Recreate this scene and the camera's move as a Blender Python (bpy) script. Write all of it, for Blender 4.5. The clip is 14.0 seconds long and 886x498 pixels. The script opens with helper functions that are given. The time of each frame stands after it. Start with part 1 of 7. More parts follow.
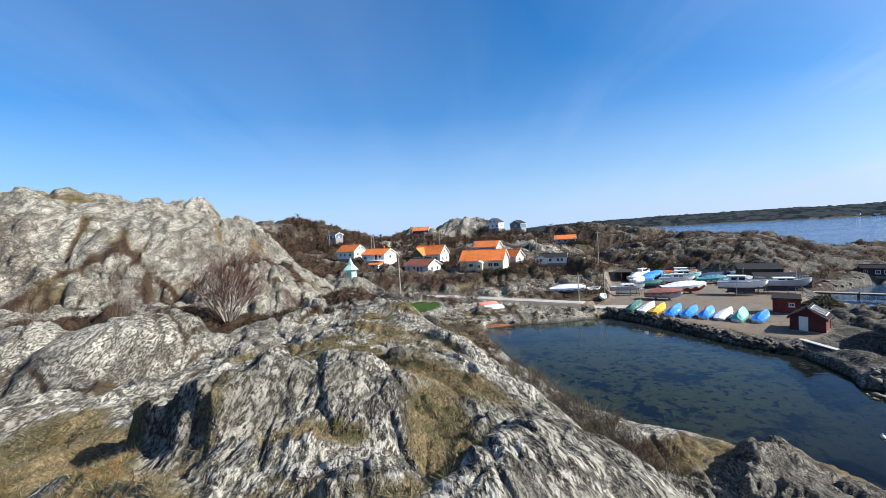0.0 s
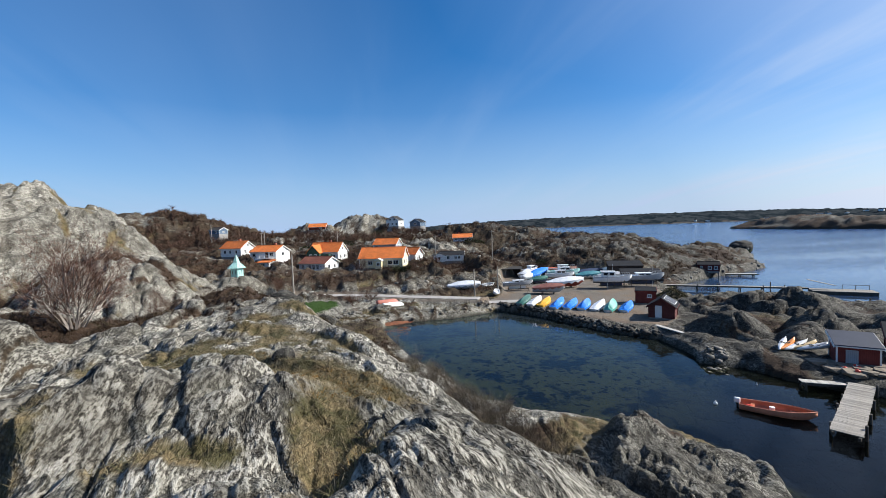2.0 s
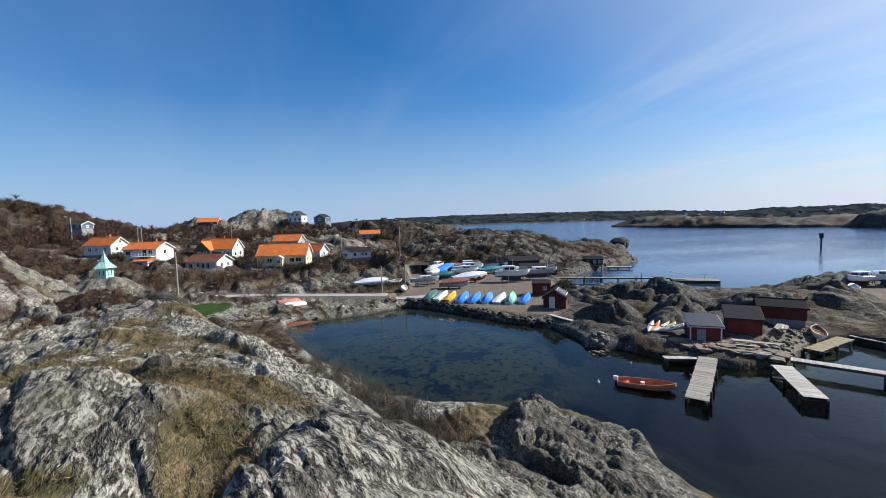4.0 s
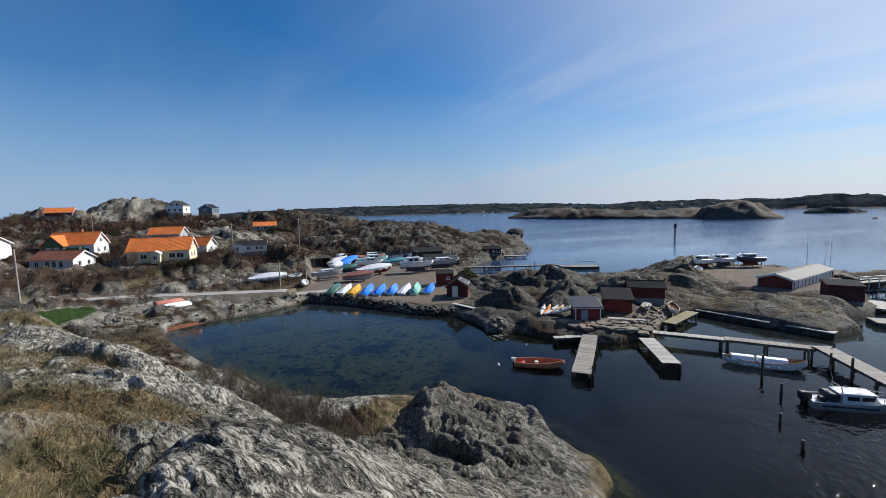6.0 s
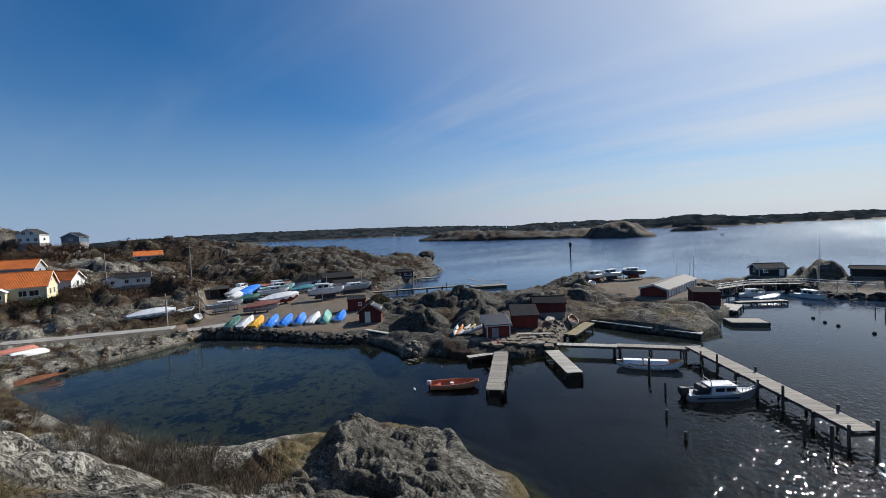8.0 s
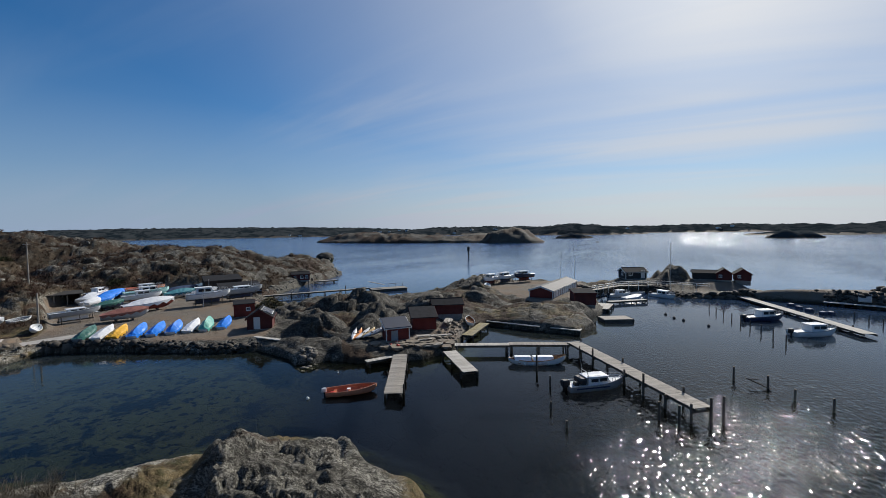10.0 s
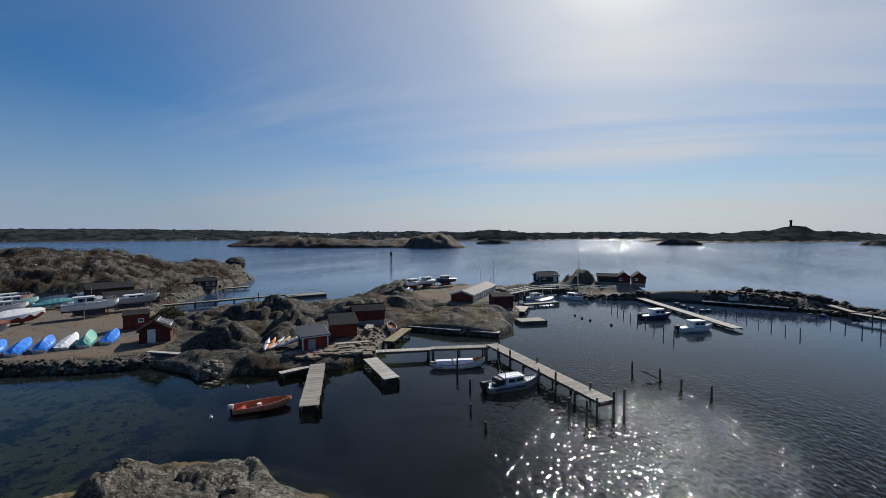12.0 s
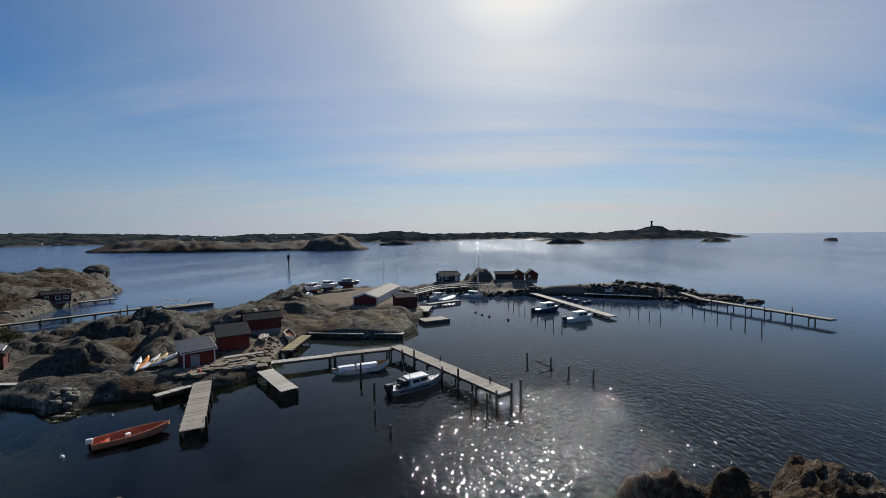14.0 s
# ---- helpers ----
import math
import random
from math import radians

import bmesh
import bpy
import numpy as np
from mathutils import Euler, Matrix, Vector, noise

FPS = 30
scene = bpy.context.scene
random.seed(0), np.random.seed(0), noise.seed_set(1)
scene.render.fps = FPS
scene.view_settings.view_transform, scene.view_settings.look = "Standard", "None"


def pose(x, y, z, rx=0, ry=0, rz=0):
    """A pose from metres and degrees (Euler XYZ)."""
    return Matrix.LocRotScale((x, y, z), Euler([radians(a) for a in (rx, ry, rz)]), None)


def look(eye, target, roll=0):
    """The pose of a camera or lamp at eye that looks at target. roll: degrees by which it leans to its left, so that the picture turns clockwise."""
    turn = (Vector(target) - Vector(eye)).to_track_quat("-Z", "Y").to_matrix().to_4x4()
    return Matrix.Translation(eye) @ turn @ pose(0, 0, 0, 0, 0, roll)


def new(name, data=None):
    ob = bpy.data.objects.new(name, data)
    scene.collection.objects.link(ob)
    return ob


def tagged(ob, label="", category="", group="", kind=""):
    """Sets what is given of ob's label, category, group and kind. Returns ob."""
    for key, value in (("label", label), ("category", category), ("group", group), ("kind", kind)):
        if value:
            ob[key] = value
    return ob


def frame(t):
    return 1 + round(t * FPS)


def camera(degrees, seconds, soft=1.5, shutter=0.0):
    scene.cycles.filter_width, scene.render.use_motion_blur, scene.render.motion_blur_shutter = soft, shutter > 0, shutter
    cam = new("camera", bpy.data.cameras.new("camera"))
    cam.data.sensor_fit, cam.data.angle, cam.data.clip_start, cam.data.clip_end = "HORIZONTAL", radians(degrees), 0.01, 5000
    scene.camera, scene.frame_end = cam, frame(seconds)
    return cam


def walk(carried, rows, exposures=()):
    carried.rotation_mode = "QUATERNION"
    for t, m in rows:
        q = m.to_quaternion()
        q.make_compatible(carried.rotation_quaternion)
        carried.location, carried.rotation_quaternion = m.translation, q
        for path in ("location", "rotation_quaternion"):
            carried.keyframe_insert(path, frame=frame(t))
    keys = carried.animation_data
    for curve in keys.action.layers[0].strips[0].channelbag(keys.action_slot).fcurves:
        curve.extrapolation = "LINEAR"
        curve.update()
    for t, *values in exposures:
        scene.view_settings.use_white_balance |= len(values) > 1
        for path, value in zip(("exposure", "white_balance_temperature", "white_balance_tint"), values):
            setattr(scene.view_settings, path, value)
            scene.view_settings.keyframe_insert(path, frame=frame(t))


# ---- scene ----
cam = camera(93.68, 14.0, 0.8)
PATH = [  # seconds, x, y, z, tilt, roll, turn
    (0.0, 0.104, -0.359, 16.617, 87.805, 3.214, 3.311),
    (0.5, 0.001, -0.001, 16.501, 87.685, 2.941, -0.001),
    (1.0, -0.007, 0.155, 16.447, 87.511, 2.57, -3.083),
    (1.5, 0.069, 0.243, 16.402, 87.195, 2.33, -7.201),
    (2.0, 0.158, 0.26, 16.375, 86.922, 2.209, -10.427),
    (2.5, 0.233, 0.284, 16.349, 86.654, 2.034, -13.252),
    (3.0, 0.283, 0.314, 16.33, 86.477, 1.932, -16.533),
    (3.5, 0.336, 0.351, 16.286, 86.203, 1.797, -19.689),
    (4.0, 0.378, 0.351, 16.276, 86.035, 1.646, -23.035),
    (6.5, 0.398, 0.408, 16.312, 84.847, 1.726, -38.52),
    (7.0, 0.491, 0.426, 16.294, 86.085, 2.356, -40.558),
    (7.5, 0.491, 0.498, 16.291, 87.235, 2.571, -44.151),
    (8.0, 0.596, 0.595, 16.251, 87.333, 2.342, -48.403),
    (8.5, 0.71, 0.667, 16.218, 87.137, 2.019, -53.841),
    (9.0, 0.824, 0.722, 16.146, 87.088, 1.647, -57.712),
    (11.5, 1.155, 0.733, 16.12, 87.927, 0.043, -68.419),
    (12.0, 1.311, 0.747, 16.083, 87.975, 0.115, -72.465),
    (12.5, 1.395, 0.718, 16.067, 88.058, 0.354, -75.819),
    (13.0, 1.447, 0.708, 16.053, 88.104, 0.81, -77.735),
    (13.5, 1.535, 0.688, 16.076, 88.048, 1.02, -81.01),
    (14.0, 1.598, 0.645, 16.069, 88.059, 0.654, -85.725),
]
walk(cam, [(r[0], pose(*r[1:])) for r in PATH],
     exposures=[(0.0, 1.10, 6300, 10), (1.5, 0.87, 6280, 10), (3.0, 0.76, 6280, 10), (4.0, 0.68, 6300, 10), (6.5, 0.38, 6300, 10), (7.5, 0.30, 6350, 10), (9.0, 0.21, 6430, 10), (12.5, 0.04, 6580, 10), (14.0, 0.05, 6680, 10)])

# ---- daylight: clear spring sky with thin cirrus, low sun over the sea ----
SUN_AZ, SUN_EL = 96.0, 33.5   # degrees clockwise from +y, and above the horizon
world = bpy.data.worlds.new("sky")
scene.world = world
world.use_nodes = True


def graph(tree):
    """Two helpers for one node tree: add a node with settings, and join sockets."""
    def add(kind, **settings):
        node = tree.nodes.new(kind)
        for key, value in settings.items():
            if key == "ins":
                for socket, v in value.items():
                    if isinstance(v, bpy.types.NodeSocket):
                        tree.links.new(v, node.inputs[socket])
                    else:
                        node.inputs[socket].default_value = v
            else:
                setattr(node, key, value)
        return node
    return add


def ramp(add, fac, stops, mode="LINEAR"):
    node = add("ShaderNodeValToRGB", ins={"Fac": fac})
    node.color_ramp.interpolation = mode
    els = node.color_ramp.elements
    while len(els) < len(stops):
        els.new(0.5)
    for el, (at, col) in zip(els, stops):
        el.position = at
        el.color = (*col, 1) if len(col) == 3 else col
    return node.outputs["Color"]


def grey(v):
    return (v, v, v)


def mix(add, fac, a, b, blend="MIX"):
    return add("ShaderNodeMix", data_type="RGBA", blend_type=blend, ins={"Factor": fac, 6: a, 7: b}).outputs[2]


def rgb(c):
    return (*c, 1)


def build_world():
    tree = world.node_tree
    tree.nodes.clear()
    add = graph(tree)
    sky = add("ShaderNodeTexSky", sky_type="NISHITA", sun_disc=False, sun_elevation=radians(SUN_EL),
              sun_rotation=radians(SUN_AZ), altitude=0.0, air_density=1.0, dust_density=0.35, ozone_density=3.0)
    deep = add("ShaderNodeHueSaturation", ins={"Color": mix(add, 1.0, sky.outputs["Color"], rgb((0.76, 1.09, 1.38)), "MULTIPLY"), "Saturation": 1.20, "Value": 1.02}).outputs[0]
    co = add("ShaderNodeTexCoord").outputs["Generated"]
    # thin cirrus, drawn out along the wind, seen on a flat layer overhead
    sep = add("ShaderNodeSeparateXYZ", ins={"Vector": co})
    up = add("ShaderNodeMath", operation="MAXIMUM", ins={0: sep.outputs["Z"], 1: 0.02}).outputs[0]
    lift = add("ShaderNodeMath", operation="ADD", ins={0: up, 1: 0.16}).outputs[0]
    u = add("ShaderNodeMath", operation="DIVIDE", ins={0: sep.outputs["X"], 1: lift}).outputs[0]
    v = add("ShaderNodeMath", operation="DIVIDE", ins={0: sep.outputs["Y"], 1: lift}).outputs[0]
    layer = add("ShaderNodeCombineXYZ", ins={"X": u, "Y": v}).outputs[0]
    drawn = add("ShaderNodeMapping", ins={"Vector": layer, "Rotation": (0, 0, radians(3)), "Scale": (1.5, 0.24, 1)}).outputs[0]
    wisps = add("ShaderNodeTexNoise", ins={"Vector": drawn, "Scale": 1.25, "Detail": 5.0, "Roughness": 0.5, "Distortion": 0.6})
    veil = add("ShaderNodeTexNoise", ins={"Vector": layer, "Scale": 0.55, "Detail": 2.0})
    a = ramp(add, wisps.outputs["Fac"], [(0.42, grey(0)), (0.74, grey(1))], "EASE")
    b = ramp(add, veil.outputs["Fac"], [(0.32, grey(0.15)), (0.62, grey(1))], "EASE")
    cover = add("ShaderNodeMath", operation="MULTIPLY", ins={0: a, 1: b}).outputs[0]
    fade = ramp(add, sep.outputs["Z"], [(0.04, grey(0.38)), (0.28, grey(0.30)), (0.50, grey(0.16))])
    # the veil glows white by scattering sunlight: more towards the sun
    az, el = radians(SUN_AZ), radians(SUN_EL)
    to_sun = (math.sin(az) * math.cos(el), math.cos(az) * math.cos(el), math.sin(el))
    near = add("ShaderNodeVectorMath", operation="DOT_PRODUCT", ins={0: co, 1: to_sun}).outputs["Value"]
    lit = ramp(add, near, [(0.0, grey(0.34)), (0.35, grey(0.45)), (0.70, grey(1.0))])
    thin = add("ShaderNodeMath", operation="MULTIPLY", ins={0: cover, 1: add("ShaderNodeMath", operation="MULTIPLY", ins={0: fade, 1: lit}).outputs[0]}).outputs[0]
    glow = ramp(add, near, [(0.0, (4.8, 6.4, 9.0)), (0.5, (5.6, 6.8, 8.8)), (0.77, (8.8, 9.4, 10.4)), (0.94, (11.6, 11.8, 12.2)), (0.985, (14.0, 14.0, 14.0)), (1.0, (17, 17, 17))])
    haze = ramp(add, near, [(0.0, grey(0.16)), (0.30, grey(0.06)), (0.60, grey(0.17)), (0.77, grey(0.34)), (0.94, grey(0.56)), (0.985, grey(0.75)), (1.0, grey(1))])
    low = ramp(add, sep.outputs["Z"], [(0.0, grey(0.97)), (0.05, grey(0.80)), (0.13, grey(0.48)), (0.26, grey(0.16)), (0.45, grey(0.0))])
    most = add("ShaderNodeMath", operation="MAXIMUM", ins={0: haze, 1: low}).outputs[0]
    total = add("ShaderNodeMath", operation="ADD", use_clamp=True, ins={0: thin, 1: most}).outputs[0]
    mixed = add("ShaderNodeMix", data_type="RGBA", ins={"Factor": total, 6: deep, 7: glow})
    back = add("ShaderNodeBackground", ins={"Color": mixed.outputs[2], "Strength": 0.052})
    add("ShaderNodeOutputWorld", ins={"Surface": back.outputs[0]})


build_world()
sun = new("sun", bpy.data.lights.new("sun", "SUN"))
sun.data.energy, sun.data.angle, sun.data.color = 5.0, radians(0.53), (1.0, 0.95, 0.87)
sun.matrix_world = look((math.sin(radians(SUN_AZ)) * 60, math.cos(radians(SUN_AZ)) * 60, 60 * math.tan(radians(SUN_EL))), (0, 0, 0))


# ---- materials ----
def material(name, rough=0.8, metal=0.0, spec=0.4):
    mat = bpy.data.materials.new(name)
    mat.use_nodes = True
    tree = mat.node_tree
    bsdf = tree.nodes["Principled BSDF"]
    bsdf.inputs["Roughness"].default_value = rough
    bsdf.inputs["Metallic"].default_value = metal
    bsdf.inputs["Specular IOR Level"].default_value = spec
    return mat, graph(tree), bsdf, tree


def place(add, scale=(1, 1, 1), turn=(0, 0, 0), kind="Object"):
    co = add("ShaderNodeTexCoord").outputs[kind]
    return add("ShaderNodeMapping", ins={"Vector": co, "Scale": scale, "Rotation": turn}).outputs[0]


def noise_tex(add, vec, scale, detail=4.0, rough=0.55, distort=0.0):
    return add("ShaderNodeTexNoise", ins={"Vector": vec, "Scale": scale, "Detail": detail, "Roughness": rough, "Distortion": distort}).outputs["Fac"]


def bump(add, tree, bsdf, height, strength, distance):
    node = add("ShaderNodeBump", ins={"Height": height, "Strength": strength, "Distance": distance})
    tree.links.new(node.outputs[0], bsdf.inputs["Normal"])
    return node


def plain(name, col, rough=0.7, metal=0.0, vary=0.25, scale=3.0, grain=40.0, depth=0.004, spec=0.4):
    """A paint or plain surface with blotches, fine grain and a different shade for each object."""
    mat, add, bsdf, tree = material(name, rough, metal, spec)
    vec = place(add)
    big = noise_tex(add, vec, scale, 5)
    fine = noise_tex(add, vec, grain, 3)
    lone = add("ShaderNodeObjectInfo").outputs["Random"]
    dark = tuple(c * (1 - vary) for c in col)
    light = tuple(min(1, c * (1 + vary * 0.6)) for c in col)
    base = ramp(add, big, [(0.32, dark), (0.68, light)])
    speck = mix(add, 0.35, base, ramp(add, fine, [(0.3, dark), (0.7, light)]))
    tone = add("ShaderNodeMapRange", ins={"Value": lone, "To Min": 0.88, "To Max": 1.08}).outputs[0]
    final = mix(add, 1.0, speck, add("ShaderNodeCombineColor", ins={0: tone, 1: tone, 2: tone}).outputs[0], "MULTIPLY")
    tree.links.new(final, bsdf.inputs["Base Color"])
    bump(add, tree, bsdf, fine, 0.5, depth)
    return mat


def wood(name, col, rough=0.85, axis=0, vary=0.45, paint=0.0):
    """Weathered boards: grain drawn out along one axis, grey bleaching, dark knots."""
    mat, add, bsdf, tree = material(name, rough)
    stretch = [14.0, 14.0, 14.0]
    stretch[axis] = 0.9
    grain = noise_tex(add, place(add, tuple(stretch)), 1.6, 6, 0.6, 0.4)
    patch = noise_tex(add, place(add), 0.9, 4)
    lone = add("ShaderNodeObjectInfo").outputs["Random"]
    dark = tuple(c * (1 - vary) for c in col)
    light = tuple(min(1, c * (1 + vary * 0.5)) for c in col)
    base = ramp(add, grain, [(0.28, dark), (0.55, col), (0.8, light)])
    worn = mix(add, ramp(add, patch, [(0.45, grey(0.0)), (0.75, grey(0.55 * (1 - paint)))]), base, rgb(tuple(0.5 * c + 0.12 for c in col)))
    tone = add("ShaderNodeMapRange", ins={"Value": lone, "To Min": 0.72, "To Max": 1.15}).outputs[0]
    final = mix(add, 1.0, worn, add("ShaderNodeCombineColor", ins={0: tone, 1: tone, 2: tone}).outputs[0], "MULTIPLY")
    tree.links.new(final, bsdf.inputs["Base Color"])
    bump(add, tree, bsdf, grain, 0.6, 0.006)
    return mat


def ground_material():
    """Bare gneiss with lichen, and what grows on it, by the cover values kept on the sheet."""
    mat, add, bsdf, tree = material("gneiss_and_turf", 0.92, spec=0.25)
    geo = add("ShaderNodeTexCoord").outputs["Object"]
    cover = add("ShaderNodeAttribute", attribute_name="cover")      # red: grass, green: heather, blue: lawn
    works = add("ShaderNodeAttribute", attribute_name="works")      # red: gravel, green: sea-wet rock, blue: brown wood and scrub
    c = add("ShaderNodeSeparateColor", ins={"Color": cover.outputs["Color"]})
    w = add("ShaderNodeSeparateColor", ins={"Color": works.outputs["Color"]})
    warp = noise_tex(add, geo, 0.45, 3)
    bent = add("ShaderNodeVectorMath", operation="ADD", ins={0: geo, 1: add("ShaderNodeVectorMath", operation="SCALE", ins={0: add("ShaderNodeCombineXYZ", ins={"X": warp, "Y": warp, "Z": warp}).outputs[0], "Scale": 0.28}).outputs[0]}).outputs[0]
    turned = add("ShaderNodeMapping", ins={"Vector": bent, "Rotation": (radians(14), radians(-20), radians(-14))}).outputs[0]
    streak = add("ShaderNodeMapping", ins={"Vector": turned, "Scale": (1.0, 0.30, 0.66)}).outputs[0]
    thread = add("ShaderNodeMapping", ins={"Vector": turned, "Scale": (1.0, 0.24, 0.50)}).outputs[0]
    bands = noise_tex(add, streak, 1.7, 5, 0.68, 0.4)
    fine = noise_tex(add, thread, 15.0, 4.0, 0.68, 0.0)
    fleck = noise_tex(add, streak, 11.0, 4, 0.66, 0.3)
    blot = noise_tex(add, geo, 4.2, 4, 0.66, 0.5)
    wide = noise_tex(add, bent, 0.9, 5, 0.65)
    speck = noise_tex(add, geo, 27.0, 4, 0.7)
    large = noise_tex(add, geo, 0.09, 3, 0.5)
    # pale lichen-grown stone, flecked dark along its grain; the share of dark shifts from patch to patch
    both = add("ShaderNodeMath", operation="MULTIPLY_ADD", ins={0: fleck, 1: 0.55, 2: add("ShaderNodeMath", operation="MULTIPLY_ADD", ins={0: bands, 1: 0.24, 2: -0.375}).outputs[0]}).outputs[0]
    mixed = add("ShaderNodeMath", operation="ADD", ins={0: fine, 1: both}).outputs[0]
    rock = ramp(add, mixed, [(0.43, (0.018, 0.015, 0.012)), (0.475, (0.070, 0.060, 0.047)), (0.50, (0.25, 0.226, 0.180)), (0.525, (0.47, 0.437, 0.362)), (0.60, (0.77, 0.735, 0.635))])
    rock = mix(add, ramp(add, wide, [(0.48, grey(0)), (0.64, grey(0.34))]), rock, rgb((0.24, 0.245, 0.18)))
    rock = mix(add, ramp(add, blot, [(0.34, grey(0.7)), (0.42, grey(0))]), rock, rgb((0.030, 0.026, 0.020)))
    crack = add("ShaderNodeTexVoronoi", feature="DISTANCE_TO_EDGE", ins={"Vector": add("ShaderNodeVectorMath", operation="ADD", ins={0: streak, 1: add("ShaderNodeVectorMath", operation="SCALE", ins={0: add("ShaderNodeCombineXYZ", ins={"X": blot, "Y": bands, "Z": blot}).outputs[0], "Scale": 0.5}).outputs[0]}).outputs[0], "Scale": 1.15}).outputs["Distance"]
    some = ramp(add, large, [(0.40, grey(0.3)), (0.62, grey(0.85))])
    split = add("ShaderNodeMath", operation="MULTIPLY", ins={0: ramp(add, crack, [(0.0, grey(1)), (0.02, grey(0.8)), (0.05, grey(0))]), 1: some}).outputs[0]
    rock = mix(add, split, rock, rgb((0.02, 0.019, 0.018)))
    joint = add("ShaderNodeTexVoronoi", feature="DISTANCE_TO_EDGE", ins={"Vector": add("ShaderNodeVectorMath", operation="ADD", ins={0: geo, 1: add("ShaderNodeVectorMath", operation="SCALE", ins={0: add("ShaderNodeCombineXYZ", ins={"X": bands, "Y": wide, "Z": bands}).outputs[0], "Scale": 1.6}).outputs[0]}).outputs[0], "Scale": 0.34, "Randomness": 0.9}).outputs["Distance"]
    rift = ramp(add, joint, [(0.0, grey(0.8)), (0.016, grey(0.6)), (0.04, grey(0))])
    rock = mix(add, rift, rock, rgb((0.022, 0.020, 0.016)))
    rock = mix(add, 0.24, rock, ramp(add, speck, [(0.45, (0.02, 0.018, 0.015)), (0.55, (0.60, 0.57, 0.49))]), "MIX")
    mott = noise_tex(add, streak, 0.75, 4, 0.62, 0.3)
    rock = mix(add, ramp(add, mott, [(0.40, grey(0.60)), (0.54, grey(0))]), rock, rgb((0.060, 0.052, 0.040)))
    tone = ramp(add, large, [(0.35, grey(0.47)), (0.65, grey(0.78))])
    rock = mix(add, 1.0, rock, tone, "MULTIPLY")
    # smooth grey rock washed by the sea, with a few pale scars; doubles as painted shade on backlit rock
    slick_shade = ramp(add, bands, [(0.36, (0.010, 0.009, 0.008)), (0.50, (0.034, 0.032, 0.027)), (0.64, (0.098, 0.090, 0.077))])
    slick_shade = mix(add, ramp(add, fleck, [(0.56, grey(0)), (0.66, grey(0.6))]), slick_shade, rgb((0.26, 0.245, 0.205)))
    slick_shade = mix(add, split, slick_shade, rgb((0.02, 0.019, 0.018)))
    rock = mix(add, cover.outputs["Alpha"], rock, slick_shade)
    # dry grass, heather, lawn
    straw = ramp(add, noise_tex(add, geo, 14.0, 5, 0.7), [(0.30, (0.035, 0.026, 0.014)), (0.5, (0.125, 0.094, 0.048)), (0.70, (0.26, 0.21, 0.12))])
    moss = ramp(add, noise_tex(add, geo, 1.1, 4, 0.6), [(0.46, grey(0)), (0.60, grey(0.8))])
    straw = mix(add, moss, straw, rgb((0.040, 0.040, 0.016)))
    rust = ramp(add, noise_tex(add, geo, 0.55, 4, 0.6), [(0.60, grey(0)), (0.70, grey(0.4))])
    straw = mix(add, rust, straw, rgb((0.13, 0.065, 0.016)))
    heath = ramp(add, noise_tex(add, geo, 5.0, 6, 0.75), [(0.3, (0.010, 0.008, 0.006)), (0.5, (0.042, 0.027, 0.018)), (0.72, (0.09, 0.058, 0.036))])
    lawn = ramp(add, noise_tex(add, geo, 6.0, 5), [(0.3, (0.016, 0.036, 0.006)), (0.7, (0.042, 0.078, 0.013))])
    scrub = ramp(add, noise_tex(add, geo, 0.8, 8, 0.75), [(0.36, (0.008, 0.007, 0.005)), (0.5, (0.038, 0.028, 0.018)), (0.66, (0.10, 0.074, 0.046))])
    gravel = ramp(add, noise_tex(add, geo, 12.0, 6, 0.75), [(0.3, (0.085, 0.074, 0.060)), (0.7, (0.21, 0.185, 0.155))])
    gravel = mix(add, ramp(add, noise_tex(add, geo, 0.22, 4), [(0.45, grey(0)), (0.62, grey(0.6))]), gravel, rgb((0.17, 0.118, 0.078)))
    edge = noise_tex(add, geo, 3.0, 7, 0.72)

    def ragged(value, soft=0.16):
        moved = add("ShaderNodeMath", operation="ADD", ins={0: value, 1: add("ShaderNodeMath", operation="MULTIPLY_ADD", ins={0: edge, 1: 0.9, 2: -0.45}).outputs[0]}).outputs[0]
        return add("ShaderNodeMapRange", ins={"Value": moved, "From Min": 0.5 - soft, "From Max": 0.5 + soft}).outputs[0]

    # distant woods, their blue-grey holding the haze of the distance
    hazed_wood = mix(add, ramp(add, noise_tex(add, geo, 0.03, 6, 0.7), [(0.46, grey(0)), (0.54, grey(1))]), rgb((0.014, 0.020, 0.024)), rgb((0.038, 0.044, 0.047)))
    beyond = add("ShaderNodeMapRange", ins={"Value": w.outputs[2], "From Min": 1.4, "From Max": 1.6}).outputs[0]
    col = mix(add, ragged(w.outputs[2]), rock, mix(add, beyond, scrub, hazed_wood))
    col = mix(add, ragged(c.outputs[0]), col, straw)
    col = mix(add, ragged(c.outputs[1]), col, heath)
    col = mix(add, ragged(c.outputs[2], 0.05), col, lawn)
    col = mix(add, ragged(w.outputs[0], 0.10), col, gravel)
    z = add("ShaderNodeSeparateXYZ", ins={"Vector": geo}).outputs["Z"]
    weed = ramp(add, noise_tex(add, geo, 0.16, 7, 0.68, 0.3), [(0.52, grey(0)), (0.57, grey(1))])
    clumps = ramp(add, noise_tex(add, geo, 1.1, 3, 0.6), [(0.57, grey(0)), (0.60, grey(1.0))])
    bed = mix(add, noise_tex(add, geo, 0.5, 5, 0.65), rgb((0.034, 0.041, 0.017)), rgb((0.088, 0.091, 0.039)))
    bed = mix(add, weed, bed, rgb((0.005, 0.007, 0.008)))
    bed = mix(add, clumps, bed, rgb((0.005, 0.007, 0.008)))
